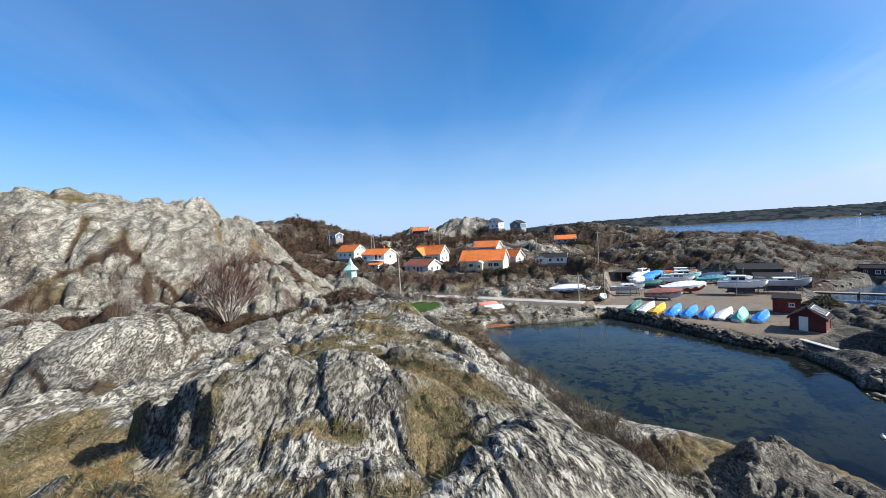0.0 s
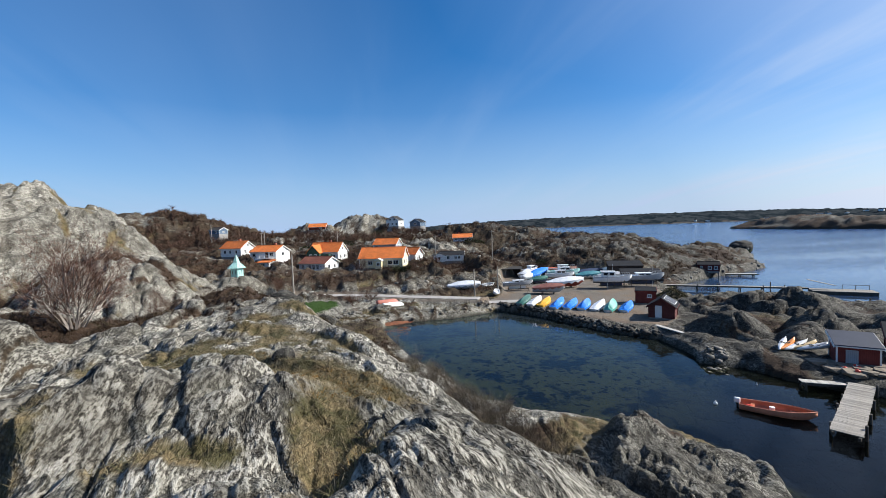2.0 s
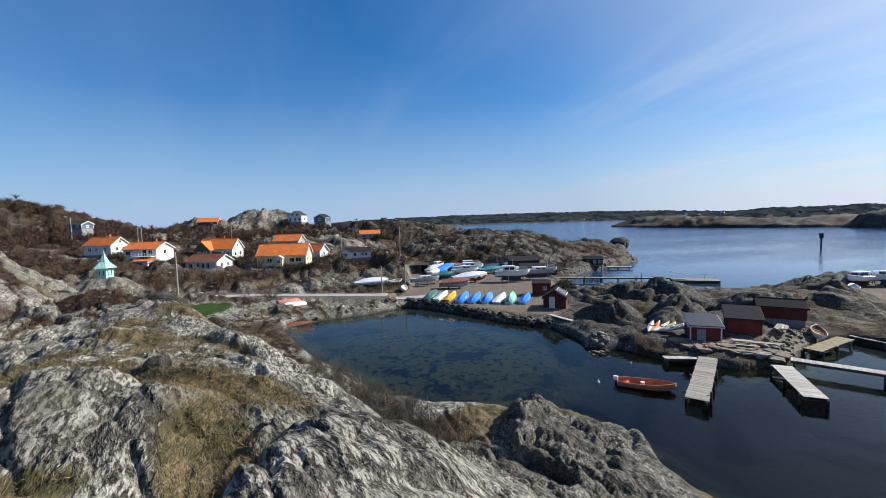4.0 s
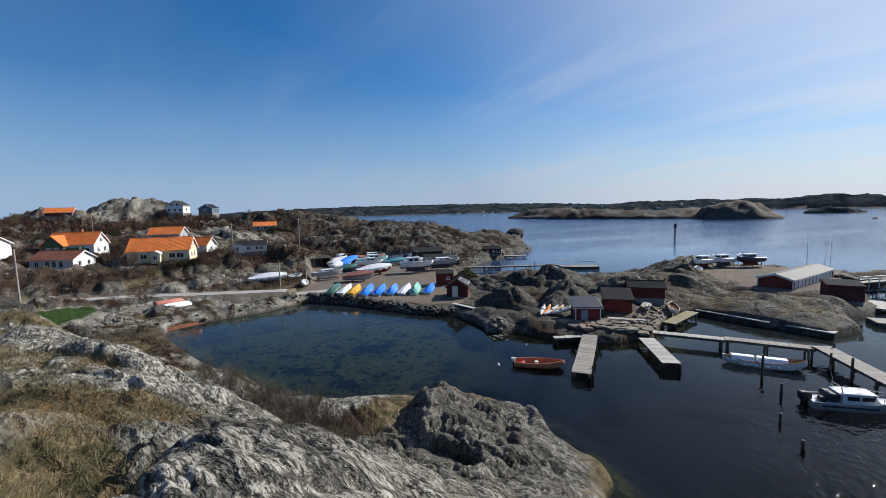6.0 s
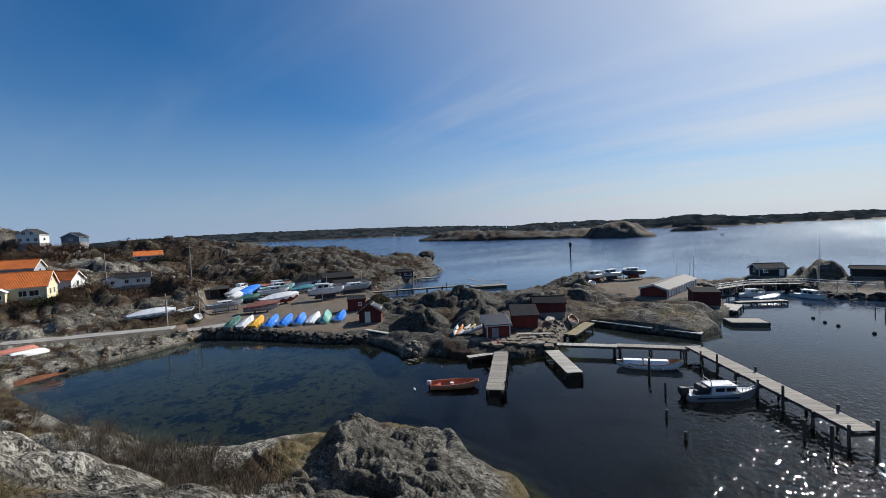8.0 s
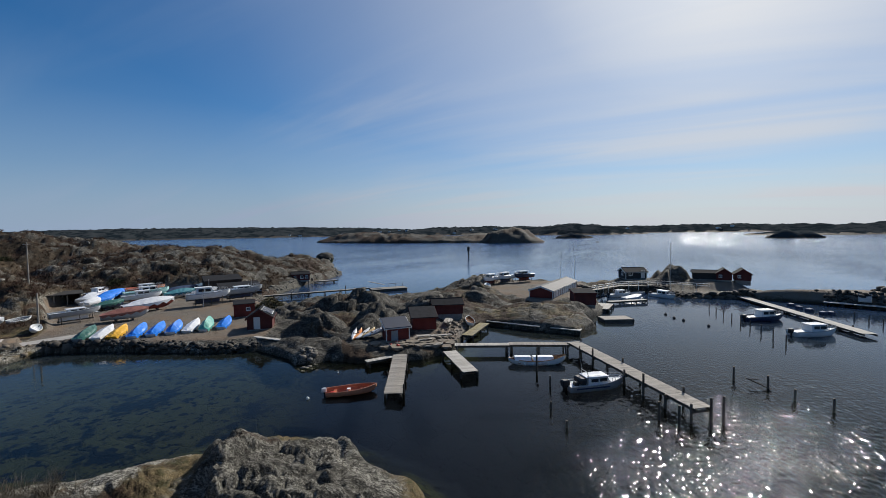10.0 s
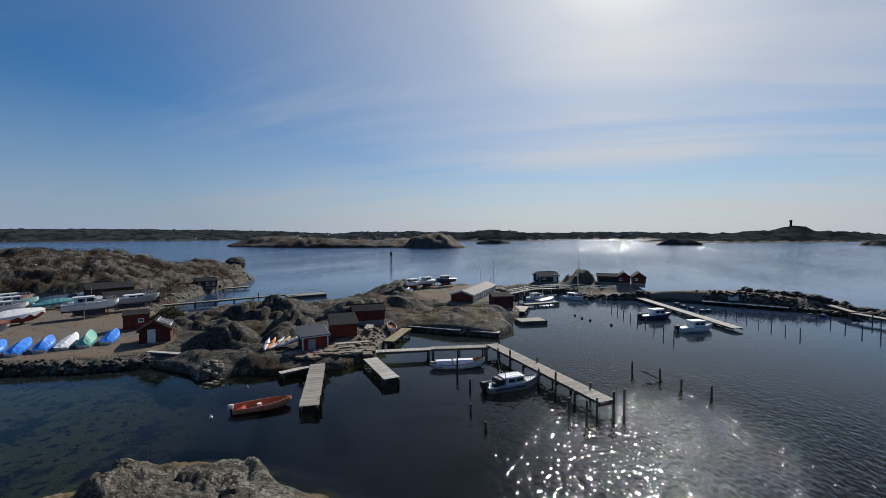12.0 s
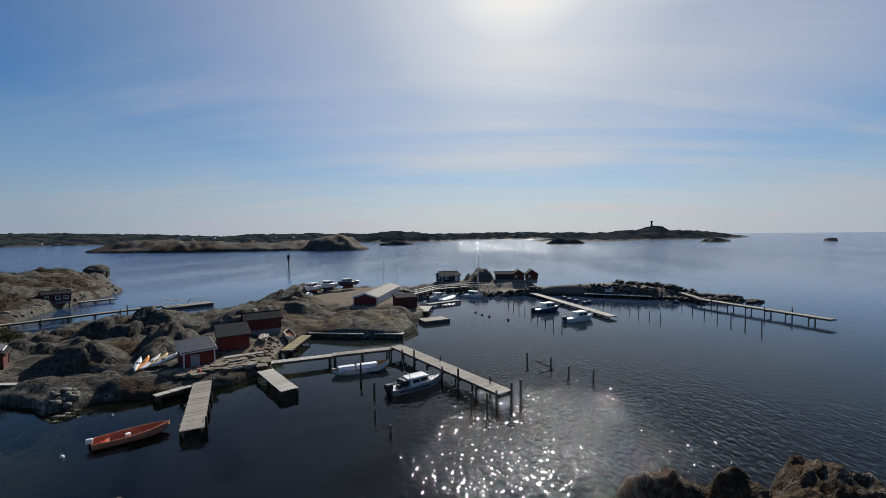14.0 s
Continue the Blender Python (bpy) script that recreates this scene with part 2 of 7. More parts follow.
    # deep bed: dimming and blue scatter of the water painted into its colour
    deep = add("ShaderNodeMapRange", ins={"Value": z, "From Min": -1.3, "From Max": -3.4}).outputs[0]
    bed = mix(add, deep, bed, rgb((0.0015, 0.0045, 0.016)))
    sunk = add("ShaderNodeMapRange", ins={"Value": z, "From Min": -0.15, "From Max": -0.7}).outputs[0]
    wet = mix(add, ragged(w.outputs[1], 0.25), col, mix(add, speck, rgb((0.008, 0.009, 0.008)), rgb((0.055, 0.05, 0.032))))
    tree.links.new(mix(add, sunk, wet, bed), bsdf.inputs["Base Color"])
    both = add("ShaderNodeMath", operation="MULTIPLY_ADD", ins={0: fine, 1: 0.50, 2: add("ShaderNodeMath", operation="MULTIPLY_ADD", ins={0: fleck, 1: 0.5, 2: add("ShaderNodeMath", operation="MULTIPLY", ins={0: bands, 1: 0.7}).outputs[0]}).outputs[0]}).outputs[0]
    mottled = add("ShaderNodeMath", operation="MULTIPLY_ADD", ins={0: blot, 1: 0.5, 2: both}).outputs[0]
    cracked = add("ShaderNodeMath", operation="MULTIPLY_ADD", ins={0: split, 1: -0.25, 2: mottled}).outputs[0]
    bump(add, tree, bsdf, add("ShaderNodeMath", operation="MULTIPLY_ADD", ins={0: rift, 1: -0.6, 2: cracked}).outputs[0], 1.0, 0.14)
    tree.links.new(add("ShaderNodeMapRange", ins={"Value": beyond, "To Min": 0.14, "To Max": 0.0}).outputs[0], bsdf.inputs["Specular IOR Level"])
    gloss = add("ShaderNodeMapRange", ins={"Value": cover.outputs["Alpha"], "To Min": 0.94, "To Max": 0.82}).outputs[0]
    tree.links.new(gloss, bsdf.inputs["Roughness"])
    return mat


def water_material():
    """Sea water: dark and clear near the lookout, with scattered and sky light painted in as blue farther off; ripples
    of two sizes fade in lee patches.
    """
    mat, add, bsdf, tree = material("sea_water", 0.05, spec=0.5)
    # reflected sky tinted blue by hand
    bsdf.inputs["Specular Tint"].default_value = (0.60, 0.81, 1.0, 1)
    vec = place(add)
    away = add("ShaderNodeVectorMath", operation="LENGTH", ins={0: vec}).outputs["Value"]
    # with distance from the lookout, upwelling and sky light go into the base colour
    far_blue = add("ShaderNodeMapRange", ins={"Value": away, "From Min": 46.0, "From Max": 150.0}).outputs[0]
    body = mix(add, far_blue, rgb((0.105, 0.122, 0.082)), rgb((0.028, 0.100, 0.290)))
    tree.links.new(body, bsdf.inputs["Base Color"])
    tree.links.new(add("ShaderNodeMapRange", ins={"Value": far_blue, "To Min": 1.0, "To Max": 0.48}).outputs[0], bsdf.inputs["Transmission Weight"])
    # reflection held down close to the lookout, raised far out
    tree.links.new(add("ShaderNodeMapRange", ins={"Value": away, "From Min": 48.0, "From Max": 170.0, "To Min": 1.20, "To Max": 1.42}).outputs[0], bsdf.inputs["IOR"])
    small = noise_tex(add, place(add, (1.0, 1.5, 1.0), (0, 0, radians(30))), 1.75, 0.3, 0.5)
    swell = noise_tex(add, place(add, (1.0, 2.2, 1.0), (0, 0, radians(-20))), 0.55, 2, 0.6)
    calm = ramp(add, noise_tex(add, place(add, (0.6, 2.0, 1.0), (0, 0, radians(-35))), 0.012, 4, 0.6), [(0.40, grey(0.45)), (0.60, grey(1.0))])
    lee = add("ShaderNodeVectorMath", operation="DISTANCE", ins={0: vec, 1: (45.0, 20.0, 0.0)}).outputs["Value"]
    open_sea = add("ShaderNodeMapRange", ins={"Value": lee, "From Min": 60.0, "From Max": 420.0, "To Min": 0.16, "To Max": 2.2}).outputs[0]
    gusty = add("ShaderNodeVectorMath", operation="DISTANCE", ins={0: vec, 1: (23.0, -12.0, 0.0)}).outputs["Value"]
    cats_paw = noise_tex(add, place(add, (0.5, 1.0, 1.0), (0, 0, radians(25))), 0.22, 3, 0.6)
    reach = add("ShaderNodeMath", operation="MULTIPLY_ADD", ins={0: cats_paw, 1: 14.0, 2: gusty}).outputs[0]
    breeze = add("ShaderNodeMapRange", interpolation_type="SMOOTHSTEP", ins={"Value": reach, "From Min": 12.0, "From Max": 56.0, "To Min": 1.6, "To Max": 0.0}).outputs[0]
    shelter = add("ShaderNodeMath", operation="MAXIMUM", ins={0: open_sea, 1: breeze}).outputs[0]
    h = add("ShaderNodeMath", operation="MULTIPLY_ADD", ins={0: swell, 1: 1.7, 2: small}).outputs[0]
    power = add("ShaderNodeMath", operation="MULTIPLY", ins={0: calm, 1: shelter}).outputs[0]
    node = bump(add, tree, bsdf, h, 0.3, 0.085)
    tree.links.new(power, node.inputs["Strength"])
    ruffled = add("ShaderNodeMapRange", ins={"Value": breeze, "From Min": 0.1, "From Max": 1.7, "To Min": 0.032, "To Max": 0.055}).outputs[0]
    chop = add("ShaderNodeMath", operation="MAXIMUM", ins={0: ruffled, 1: add("ShaderNodeMapRange", ins={"Value": open_sea, "From Min": 0.5, "From Max": 1.7, "To Min": 0.035, "To Max": 0.12}).outputs[0]}).outputs[0]
    # gloss level set by distance from the lookout, like the IOR
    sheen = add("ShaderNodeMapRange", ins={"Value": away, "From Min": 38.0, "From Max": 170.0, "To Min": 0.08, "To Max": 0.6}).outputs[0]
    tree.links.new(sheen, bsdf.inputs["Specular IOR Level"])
    tree.links.new(chop, bsdf.inputs["Roughness"])
    return mat


# ---- the lie of the land ----
def lattice(ix, iy, seed):
    n = (ix.astype(np.int64) * 374761393 + iy.astype(np.int64) * 668265263 + seed * 144665) & 0x7FFFFFFF
    n = ((n ^ (n >> 13)) * 1274126177) & 0x7FFFFFFF
    return ((n ^ (n >> 16)) & 0xFFFF) / 65535.0 * 2 - 1


def wave(x, y, seed=0):
    """Smooth noise from -1 to 1 with features about one unit wide."""
    ix, iy = np.floor(x), np.floor(y)
    fx, fy = x - ix, y - iy
    sx, sy = fx * fx * fx * (fx * (fx * 6 - 15) + 10), fy * fy * fy * (fy * (fy * 6 - 15) + 10)
    a, b = lattice(ix, iy, seed), lattice(ix + 1, iy, seed)
    c, d = lattice(ix, iy + 1, seed), lattice(ix + 1, iy + 1, seed)
    return (a + (b - a) * sx) * (1 - sy) + (c + (d - c) * sx) * sy


def rough(x, y, octaves=4, seed=0, gain=0.5):
    total, amp = np.zeros_like(x), 1.0
    for k in range(octaves):
        total += amp * wave(x * 2.03 ** k + 17.3 * k, y * 2.03 ** k - 9.1 * k, seed + k)
        amp *= gain
    return total


def ridged(x, y, octaves=4, seed=0, gain=0.5):
    total, amp = np.zeros_like(x), 1.0
    for k in range(octaves):
        total += amp * (1 - 2 * np.abs(wave(x * 2.05 ** k + 5.7 * k, y * 2.05 ** k + 3.3 * k, seed + k)))
        amp *= gain
    return total


def cells(x, y, seed):
    """Distances to the nearest and second nearest of scattered points, and a value for each cell."""
    ix, iy = np.floor(x), np.floor(y)
    f1, f2, own = np.full(x.shape, 9.0), np.full(x.shape, 9.0), np.zeros(x.shape)
    for ox in (-1, 0, 1):
        for oy in (-1, 0, 1):
            cx, cy = ix + ox, iy + oy
            dx, dy = cx + 0.5 + 0.46 * lattice(cx, cy, seed) - x, cy + 0.5 + 0.46 * lattice(cx, cy, seed + 1) - y
            q = np.sqrt(dx * dx + dy * dy)
            nearer = q < f1
            f2 = np.where(nearer, f1, np.minimum(f2, q))
            own = np.where(nearer, lattice(cx, cy, seed + 2), own)
            f1 = np.where(nearer, q, f1)
    return f1, f2, own


def lobes(u, v, size, seed, long=2.0, step=0.5):
    """Rounded slabs side by side with creases between them, about size metres wide; also the crease, 1 at a seam."""
    wu = u + 0.35 * size * wave(u / size * 0.9, v / size * 0.6, seed + 7)
    wv = v + 0.5 * size * wave(u / size * 0.7 + 31, v / size * 0.5, seed + 8)
    f1, f2, own = cells(wu / size, wv / (size * long), seed)
    gap = f2 - f1
    seam = np.clip(1 - gap / 0.16, 0, 1)
    back = np.clip(gap / 0.30, 0, 1)
    return (1 - 1.15 * f1 * f1) + step * own * back * (2 - back), seam


# the coast, section by section: the lookout's cliff and the cove, the quays, the breakwater, the sound
COAST_COVE = [(23, -120), (21, -40), (18, -22), (16, -12), (14.5, -3), (15, 5), (18, 10.5), (21, 14), (23.5, 18.5), (22.5, 25), (18, 30.5),
              (13, 33), (10, 37), (7.5, 43), (5, 50), (3.4, 58), (2, 66), (2.7, 71.7), (8, 71.7), (15, 72), (24.3, 75)]
COAST_QUAYS = [(28, 70), (31, 63.4), (34.5, 54.8), (38.3, 49.3), (37.6, 43), (36, 40), (39.2, 37.6), (40.3, 33), (42, 30), (45.2, 27),
               (50, 25.4), (54, 26.5), (58, 27.5), (62, 28.5), (65, 27), (65, 12.2), (70.4, 10.3), (76, 12.6), (80, 11.4), (86, 10.6), (95, 14), (104, 17)]
COAST_MOLE = [(110, 13), (114.8, 4), (108.8, -3.5), (111, -9.5), (112.3, -17), (110.2, -28), (105.5, -42), (99.5, -50), (100.5, -60), (103.5, -62),
              (111, -50), (119, -36), (126, -21), (134, -10), (134, 5), (127, 13), (117, 20), (118, 36), (114.6, 49)]
COAST_SOUND = [(96, 51), (85, 53.6), (79, 61), (72, 66), (63, 69), (59, 74), (64, 81), (75, 89), (92, 97), (108, 102), (121, 108), (126, 115),
               (133, 124), (145, 134.5), (144, 143), (134, 170), (130, 230), (120, 330), (60, 560), (-500, 700), (-700, 0), (-300, -500), (0, -300)]
COAST = COAST_COVE + COAST_QUAYS + COAST_MOLE + COAST_SOUND


def inland(x, y, outline):
    """Metres from the coast: positive on land, negative at sea."""
    best = np.full(x.shape, 1e9)
    inside = np.zeros(x.shape, bool)
    for (ax, ay), (bx, by) in zip(outline, outline[1:] + outline[:1]):
        dx, dy = bx - ax, by - ay
        t = np.clip(((x - ax) * dx + (y - ay) * dy) / (dx * dx + dy * dy), 0, 1)
        best = np.minimum(best, (x - ax - t * dx) ** 2 + (y - ay - t * dy) ** 2)
        if dy:
            inside ^= ((ay > y) != (by > y)) & (x < dx * (y - ay) / dy + ax)
    return np.where(inside, 1.0, -1.0) * np.sqrt(best)


def dome(x, y, cx, cy, rx, ry, turn, top, power=2.6):
    """A rounded hump: its centre, half lengths, turn in degrees and height over the sea."""
    c, s = math.cos(radians(turn)), math.sin(radians(turn))
    u, v = ((x - cx) * c + (y - cy) * s) / rx, (-(x - cx) * s + (y - cy) * c) / ry
    return top * np.exp(-np.power(u * u + v * v + 1e-9, power / 2))


def join(a, b, k):
    """The higher of two surfaces, with a rounded seam."""
    h = np.clip(0.5 + 0.5 * (a - b) / k, 0, 1)
    return b + (a - b) * h + k * h * (1 - h)


def lookout(x, y):
    """The ridge on which the camera is: steep to the sea, gentle to the heath."""
    crest = np.interp(y, (-60, -20, 0, 6, 10, 17, 28, 40, 48, 58, 66), (10, 13, 14.75, 13.6, 13.4, 12.0, 11.0, 10.0, 6.6, 2.6, 1.0))
    line = np.interp(y, (-60, 0, 10, 20, 40, 60), (-6, -1.5, -3.0, -4.0, -8.0, -9.0))
    off = x - line
    wide = np.interp(y, (0, 14, 26, 40, 60), (11.5, 10.6, 7.6, 5.6, 5.0))
    east = crest / (1 + (np.maximum(off, 0) / wide) ** 2.6)
    west = np.minimum(crest, 9.6) + np.maximum(crest - 9.6, 0) * np.exp(-(np.minimum(off, 0) / 10.0) ** 2)
    return np.where(off > 0, east, west)


def land(x, y):
    """Height of the ground over the sea, without its fine relief."""
    d = inland(x, y, COAST)
    d = d + 0.9 * rough(x / 4.5, y / 4.5, 3, 181) * np.clip((32 - x) / 6, 0, 1) * np.clip((48 - y) / 8, 0, 1)
    shore = np.where(d > 0, 1.25 * (1 - np.exp(-np.maximum(d, 0) / 0.9)), 0)
    cove = np.exp(-(((x - 18) / 26) ** 2 + ((y - 50) / 26) ** 2) ** 2)
    bed = -np.minimum((0.85 - 0.4 * cove) * np.maximum(-d, 0) + 0.25 * (d < 0), 5.5 - 3.95 * cove)
    h = np.where(d > 0, shore, bed)
    cap = np.maximum(d, 0) * np.where((x < 20) & (y < 2), 2.1, 1.5) + 0.5
    # the slope up to the houses and the hills behind them
    back = np.interp(y + 0.12 * np.abs(x), (84, 98, 112, 128, 150, 190, 240, 400), (0, 1.6, 4.6, 5.2, 7.0, 10.0, 12.0, 8.0)) * np.clip((60 - x) / 30, 0, 1)
    h = np.where(d > 0, h + np.minimum(back, cap), h)
    west = 8.2 * np.clip((-10 - x) / 18, 0, 1) * np.clip((112 - y) / 40, 0, 1)
    h = np.where(d > 0, np.maximum(h, np.minimum(west, cap)), h)
    hills = np.full(x.shape, -5.0)
    for hump in (lookout(x, y) * (y < 75),
                 dome(x, y, -18.2, 20.6, 5.2, 7.4, -30, 13.3, 3.6),       # pale slab beside the lookout
                 dome(x, y, -30, 24, 9, 6, -30, 11.5, 3.0),              # and the next one
                 dome(x, y, -73, 77, 38.5, 35, 10, 26.6, 3.4), dome(x, y, -57, 82, 10, 13, 30, 25.8, 4.0),             # rocky hill over the heath
                 dome(x, y, -35, 64, 13, 18, 20, 13.2, 2.6),             # its flank towards the houses
                 dome(x, y, -16, 52, 8, 8, 0, 10.6, 2.6),
                 dome(x, y, 18.4, 19.6, 5.8, 7.4, 20, 2.2, 4.6),         # broken rock over the cove
                 dome(x, y, 17.3, 25.0, 2.6, 2.4, 0, 2.6, 3.0),          # its knob
                 dome(x, y, 12.5, 28.5, 5.0, 3.2, -35, 1.9, 2.6),
                 dome(x, y, 10.5, -13, 7.0, 7.5, 0, 9.6, 2.8),
                 dome(x, y, 8.2, -5.0, 2.4, 2.9, 30, 12.25, 3.4),         # crag below the lookout
                 dome(x, y, 9.3, -3.1, 2.6, 1.4, 58, 11.1, 3.4), dome(x, y, 9.0, -3.9, 1.1, 0.9, 40, 11.75, 3.0),
                 dome(x, y, -118, 235, 75, 55, 0, 28.0),                 # ridge far behind the houses
                 dome(x, y, -18, 240, 46, 36, 0, 18.6),
                 dome(x, y, 0, 246, 35, 30, 0, 22.4, 2.8),
                 dome(x, y, 62, 222, 60, 34, -12, 15.0),
                 dome(x, y, 26, 104, 14, 9, 10, 3.9),                    # rocks beside the road
                 dome(x, y, 36, 125, 18, 10, 0, 5.0),
                 dome(x, y, 78, 142, 36, 40, 30, 10.6),                  # headland across the sound
                 dome(x, y, 109, 120, 24, 12, 40, 6.4),
                 dome(x, y, 72, 104, 15, 8, 20, 5.0),
                 dome(x, y, 137, 133, 6.5, 5.0, 30, 3.4, 4),
                 dome(x, y, 60, 51, 14, 8, 22, 3.4, 2.6),                # rocks on the point
                 dome(x, y, 47, 47, 6, 5, 30, 2.9, 3.0),
                 dome(x, y, 52, 40, 7, 4.0, 25, 3.2, 2.8),
                 dome(x, y, 42.3, 35.6, 4.6, 1.5, -55, 1.75, 3.4),
                 dome(x, y, 73.5, 20, 8.5, 9.5, 10, 3.1, 2.2),
                 dome(x, y, 76, 37, 17, 8, -5, 3.9, 2.8),
                 dome(x, y, 100, 42, 16, 8, -10, 3.0, 2.8),
                 dome(x, y, 126, -1, 6, 4.5, 0, 3.8, 2.6)):
        hills = join(hills, hump, 0.9)
    h = np.where(d > 0, np.maximum(h, join(h, np.minimum(hills, cap), 0.5) - 0.12), h)
    mole = dome(x, y, 112, -36, 8, 34, 12, 2.6, 6)
    h = np.where((d > 0) & (y < 0) & (x > 90), np.maximum(np.minimum(mole, 0.6 + d), 0.4), h)
    # far shores across the sound, and skerries
    for hump in (dome(x, y, 900, 1350, 900, 230, -32, 31.0, 3.0), dome(x, y, 498, 318, 62, 150, 8, 10.5, 5.0) * (0.75 + 0.3 * rough(x / 70, y / 70, 3, 67)),
                 dome(x, y, 478, 163, 31, 25, -68, 15.8, 2.8), dome(x, y, 1300, 520, 420, 150, -65, 23.0, 3.0),
                 dome(x, y, 1120, 210, 90, 130, 0, 25.0, 3.0), dome(x, y, 1500, -100, 520, 120, -85, 20.0, 3.0), dome(x, y, 1130, -480, 330, 90, -52, 21.0, 2.6),
                 dome(x, y, 1080, -445, 70, 60, 0, 31.0, 2.4), dome(x, y, 690, 130, 30, 14, -60, 7.0), dome(x, y, 482, 66, 9, 4, -60, 2.4),
                 dome(x, y, 665, -142, 30, 11, -78, 8.0), dome(x, y, 712, -392, 46, 12, -58, 5.5),
                 dome(x, y, 700, -560, 36, 9, -50, 4.6), dome(x, y, 640, -610, 26, 9, -48, 5.0)):
        h = np.maximum(h, hump - 1.2 - 9.0 * np.clip((2.4 - hump) / 0.9, 0, 1))
    return h, d


YARD = [(22.5, 77), (29, 68.5), (33, 61), (37, 54.5), (41, 51.5), (46, 55), (50, 61), (57, 72), (62, 80), (67, 92), (69, 107), (60, 112), (44, 116), (36, 111), (32.5, 98), (28.5, 86)]
QUAY_LOT = [(80, 22), (84, 28), (92, 40), (104, 42), (112, 34), (114, 20), (106, 17), (98, 19), (86, 17)]
PADS = [(4.5, 113, 7, 5.6), (-41.5, 146, 6, 8.6), (-29, 133, 6, 6.2), (-12.5, 140, 7, 6.2), (-13.5, 121.5, 5.5, 3.8), (12.8, 123, 4, 6.3), (26, 129, 6, 4.7), (23.5, 117, 5, 4.3), (24.5, 109, 4, 3.6),
        (41, 172, 8, 9.2), (5.5, 141, 6, 8.4), (-28, 97, 3, 6.9), (93, 24, 9, 2.0), (124.5, 8.5, 4, 2.0), (129, -10, 5, 2.0), (44.2, 56.2, 2.2, 1.2), (47, 33, 2.2, 1.2)]
ROAD = [(-16, 98), (-4, 93.2), (11.5, 83.8), (22.5, 77.8), (30, 76)]


def strip(x, y, line, half):
    """1 on a strip along a line, falling to 0 beside it."""
    best = np.full(x.shape, 1e9)
    for (ax, ay), (bx, by) in zip(line, line[1:]):
        dx, dy = bx - ax, by - ay
        t = np.clip(((x - ax) * dx + (y - ay) * dy) / (dx * dx + dy * dy), 0, 1)
        best = np.minimum(best, (x - ax - t * dx) ** 2 + (y - ay - t * dy) ** 2)
    return np.clip((half + 0.7 - np.sqrt(best)) / 0.7, 0, 1)


def spot(x, y, cx, cy, rx, ry, turn=0.0):
    c, s = math.cos(radians(turn)), math.sin(radians(turn))
    u, v = ((x - cx) * c + (y - cy) * s) / rx, (-(x - cx) * s + (y - cy) * c) / ry
    return np.exp(-(u * u + v * v) ** 2)


def shelf(x, y, a, b, high, back, lip=0.3):
    """A rock shelf: its steep side along the left of the line from a to b, its back falling away to the right."""
    dx, dy = b[0] - a[0], b[1] - a[1]
    run = math.hypot(dx, dy)
    t = ((x - a[0]) * dx + (y - a[1]) * dy) / (run * run)
    off = ((x - a[0]) * dy - (y - a[1]) * dx) / run + 0.10 * run * wave(x / run * 3, y / run * 3, 191) + 0.05 * run * wave(x / run * 9, y / run * 9, 193)
    ends = np.clip(t / 0.18 + 0.3, 0, 1) * np.clip((1 - t) / 0.18 + 0.3, 0, 1)
    return high * np.clip(off / lip, 0, 1) * np.clip(1 - off / back, 0, 1) * ends


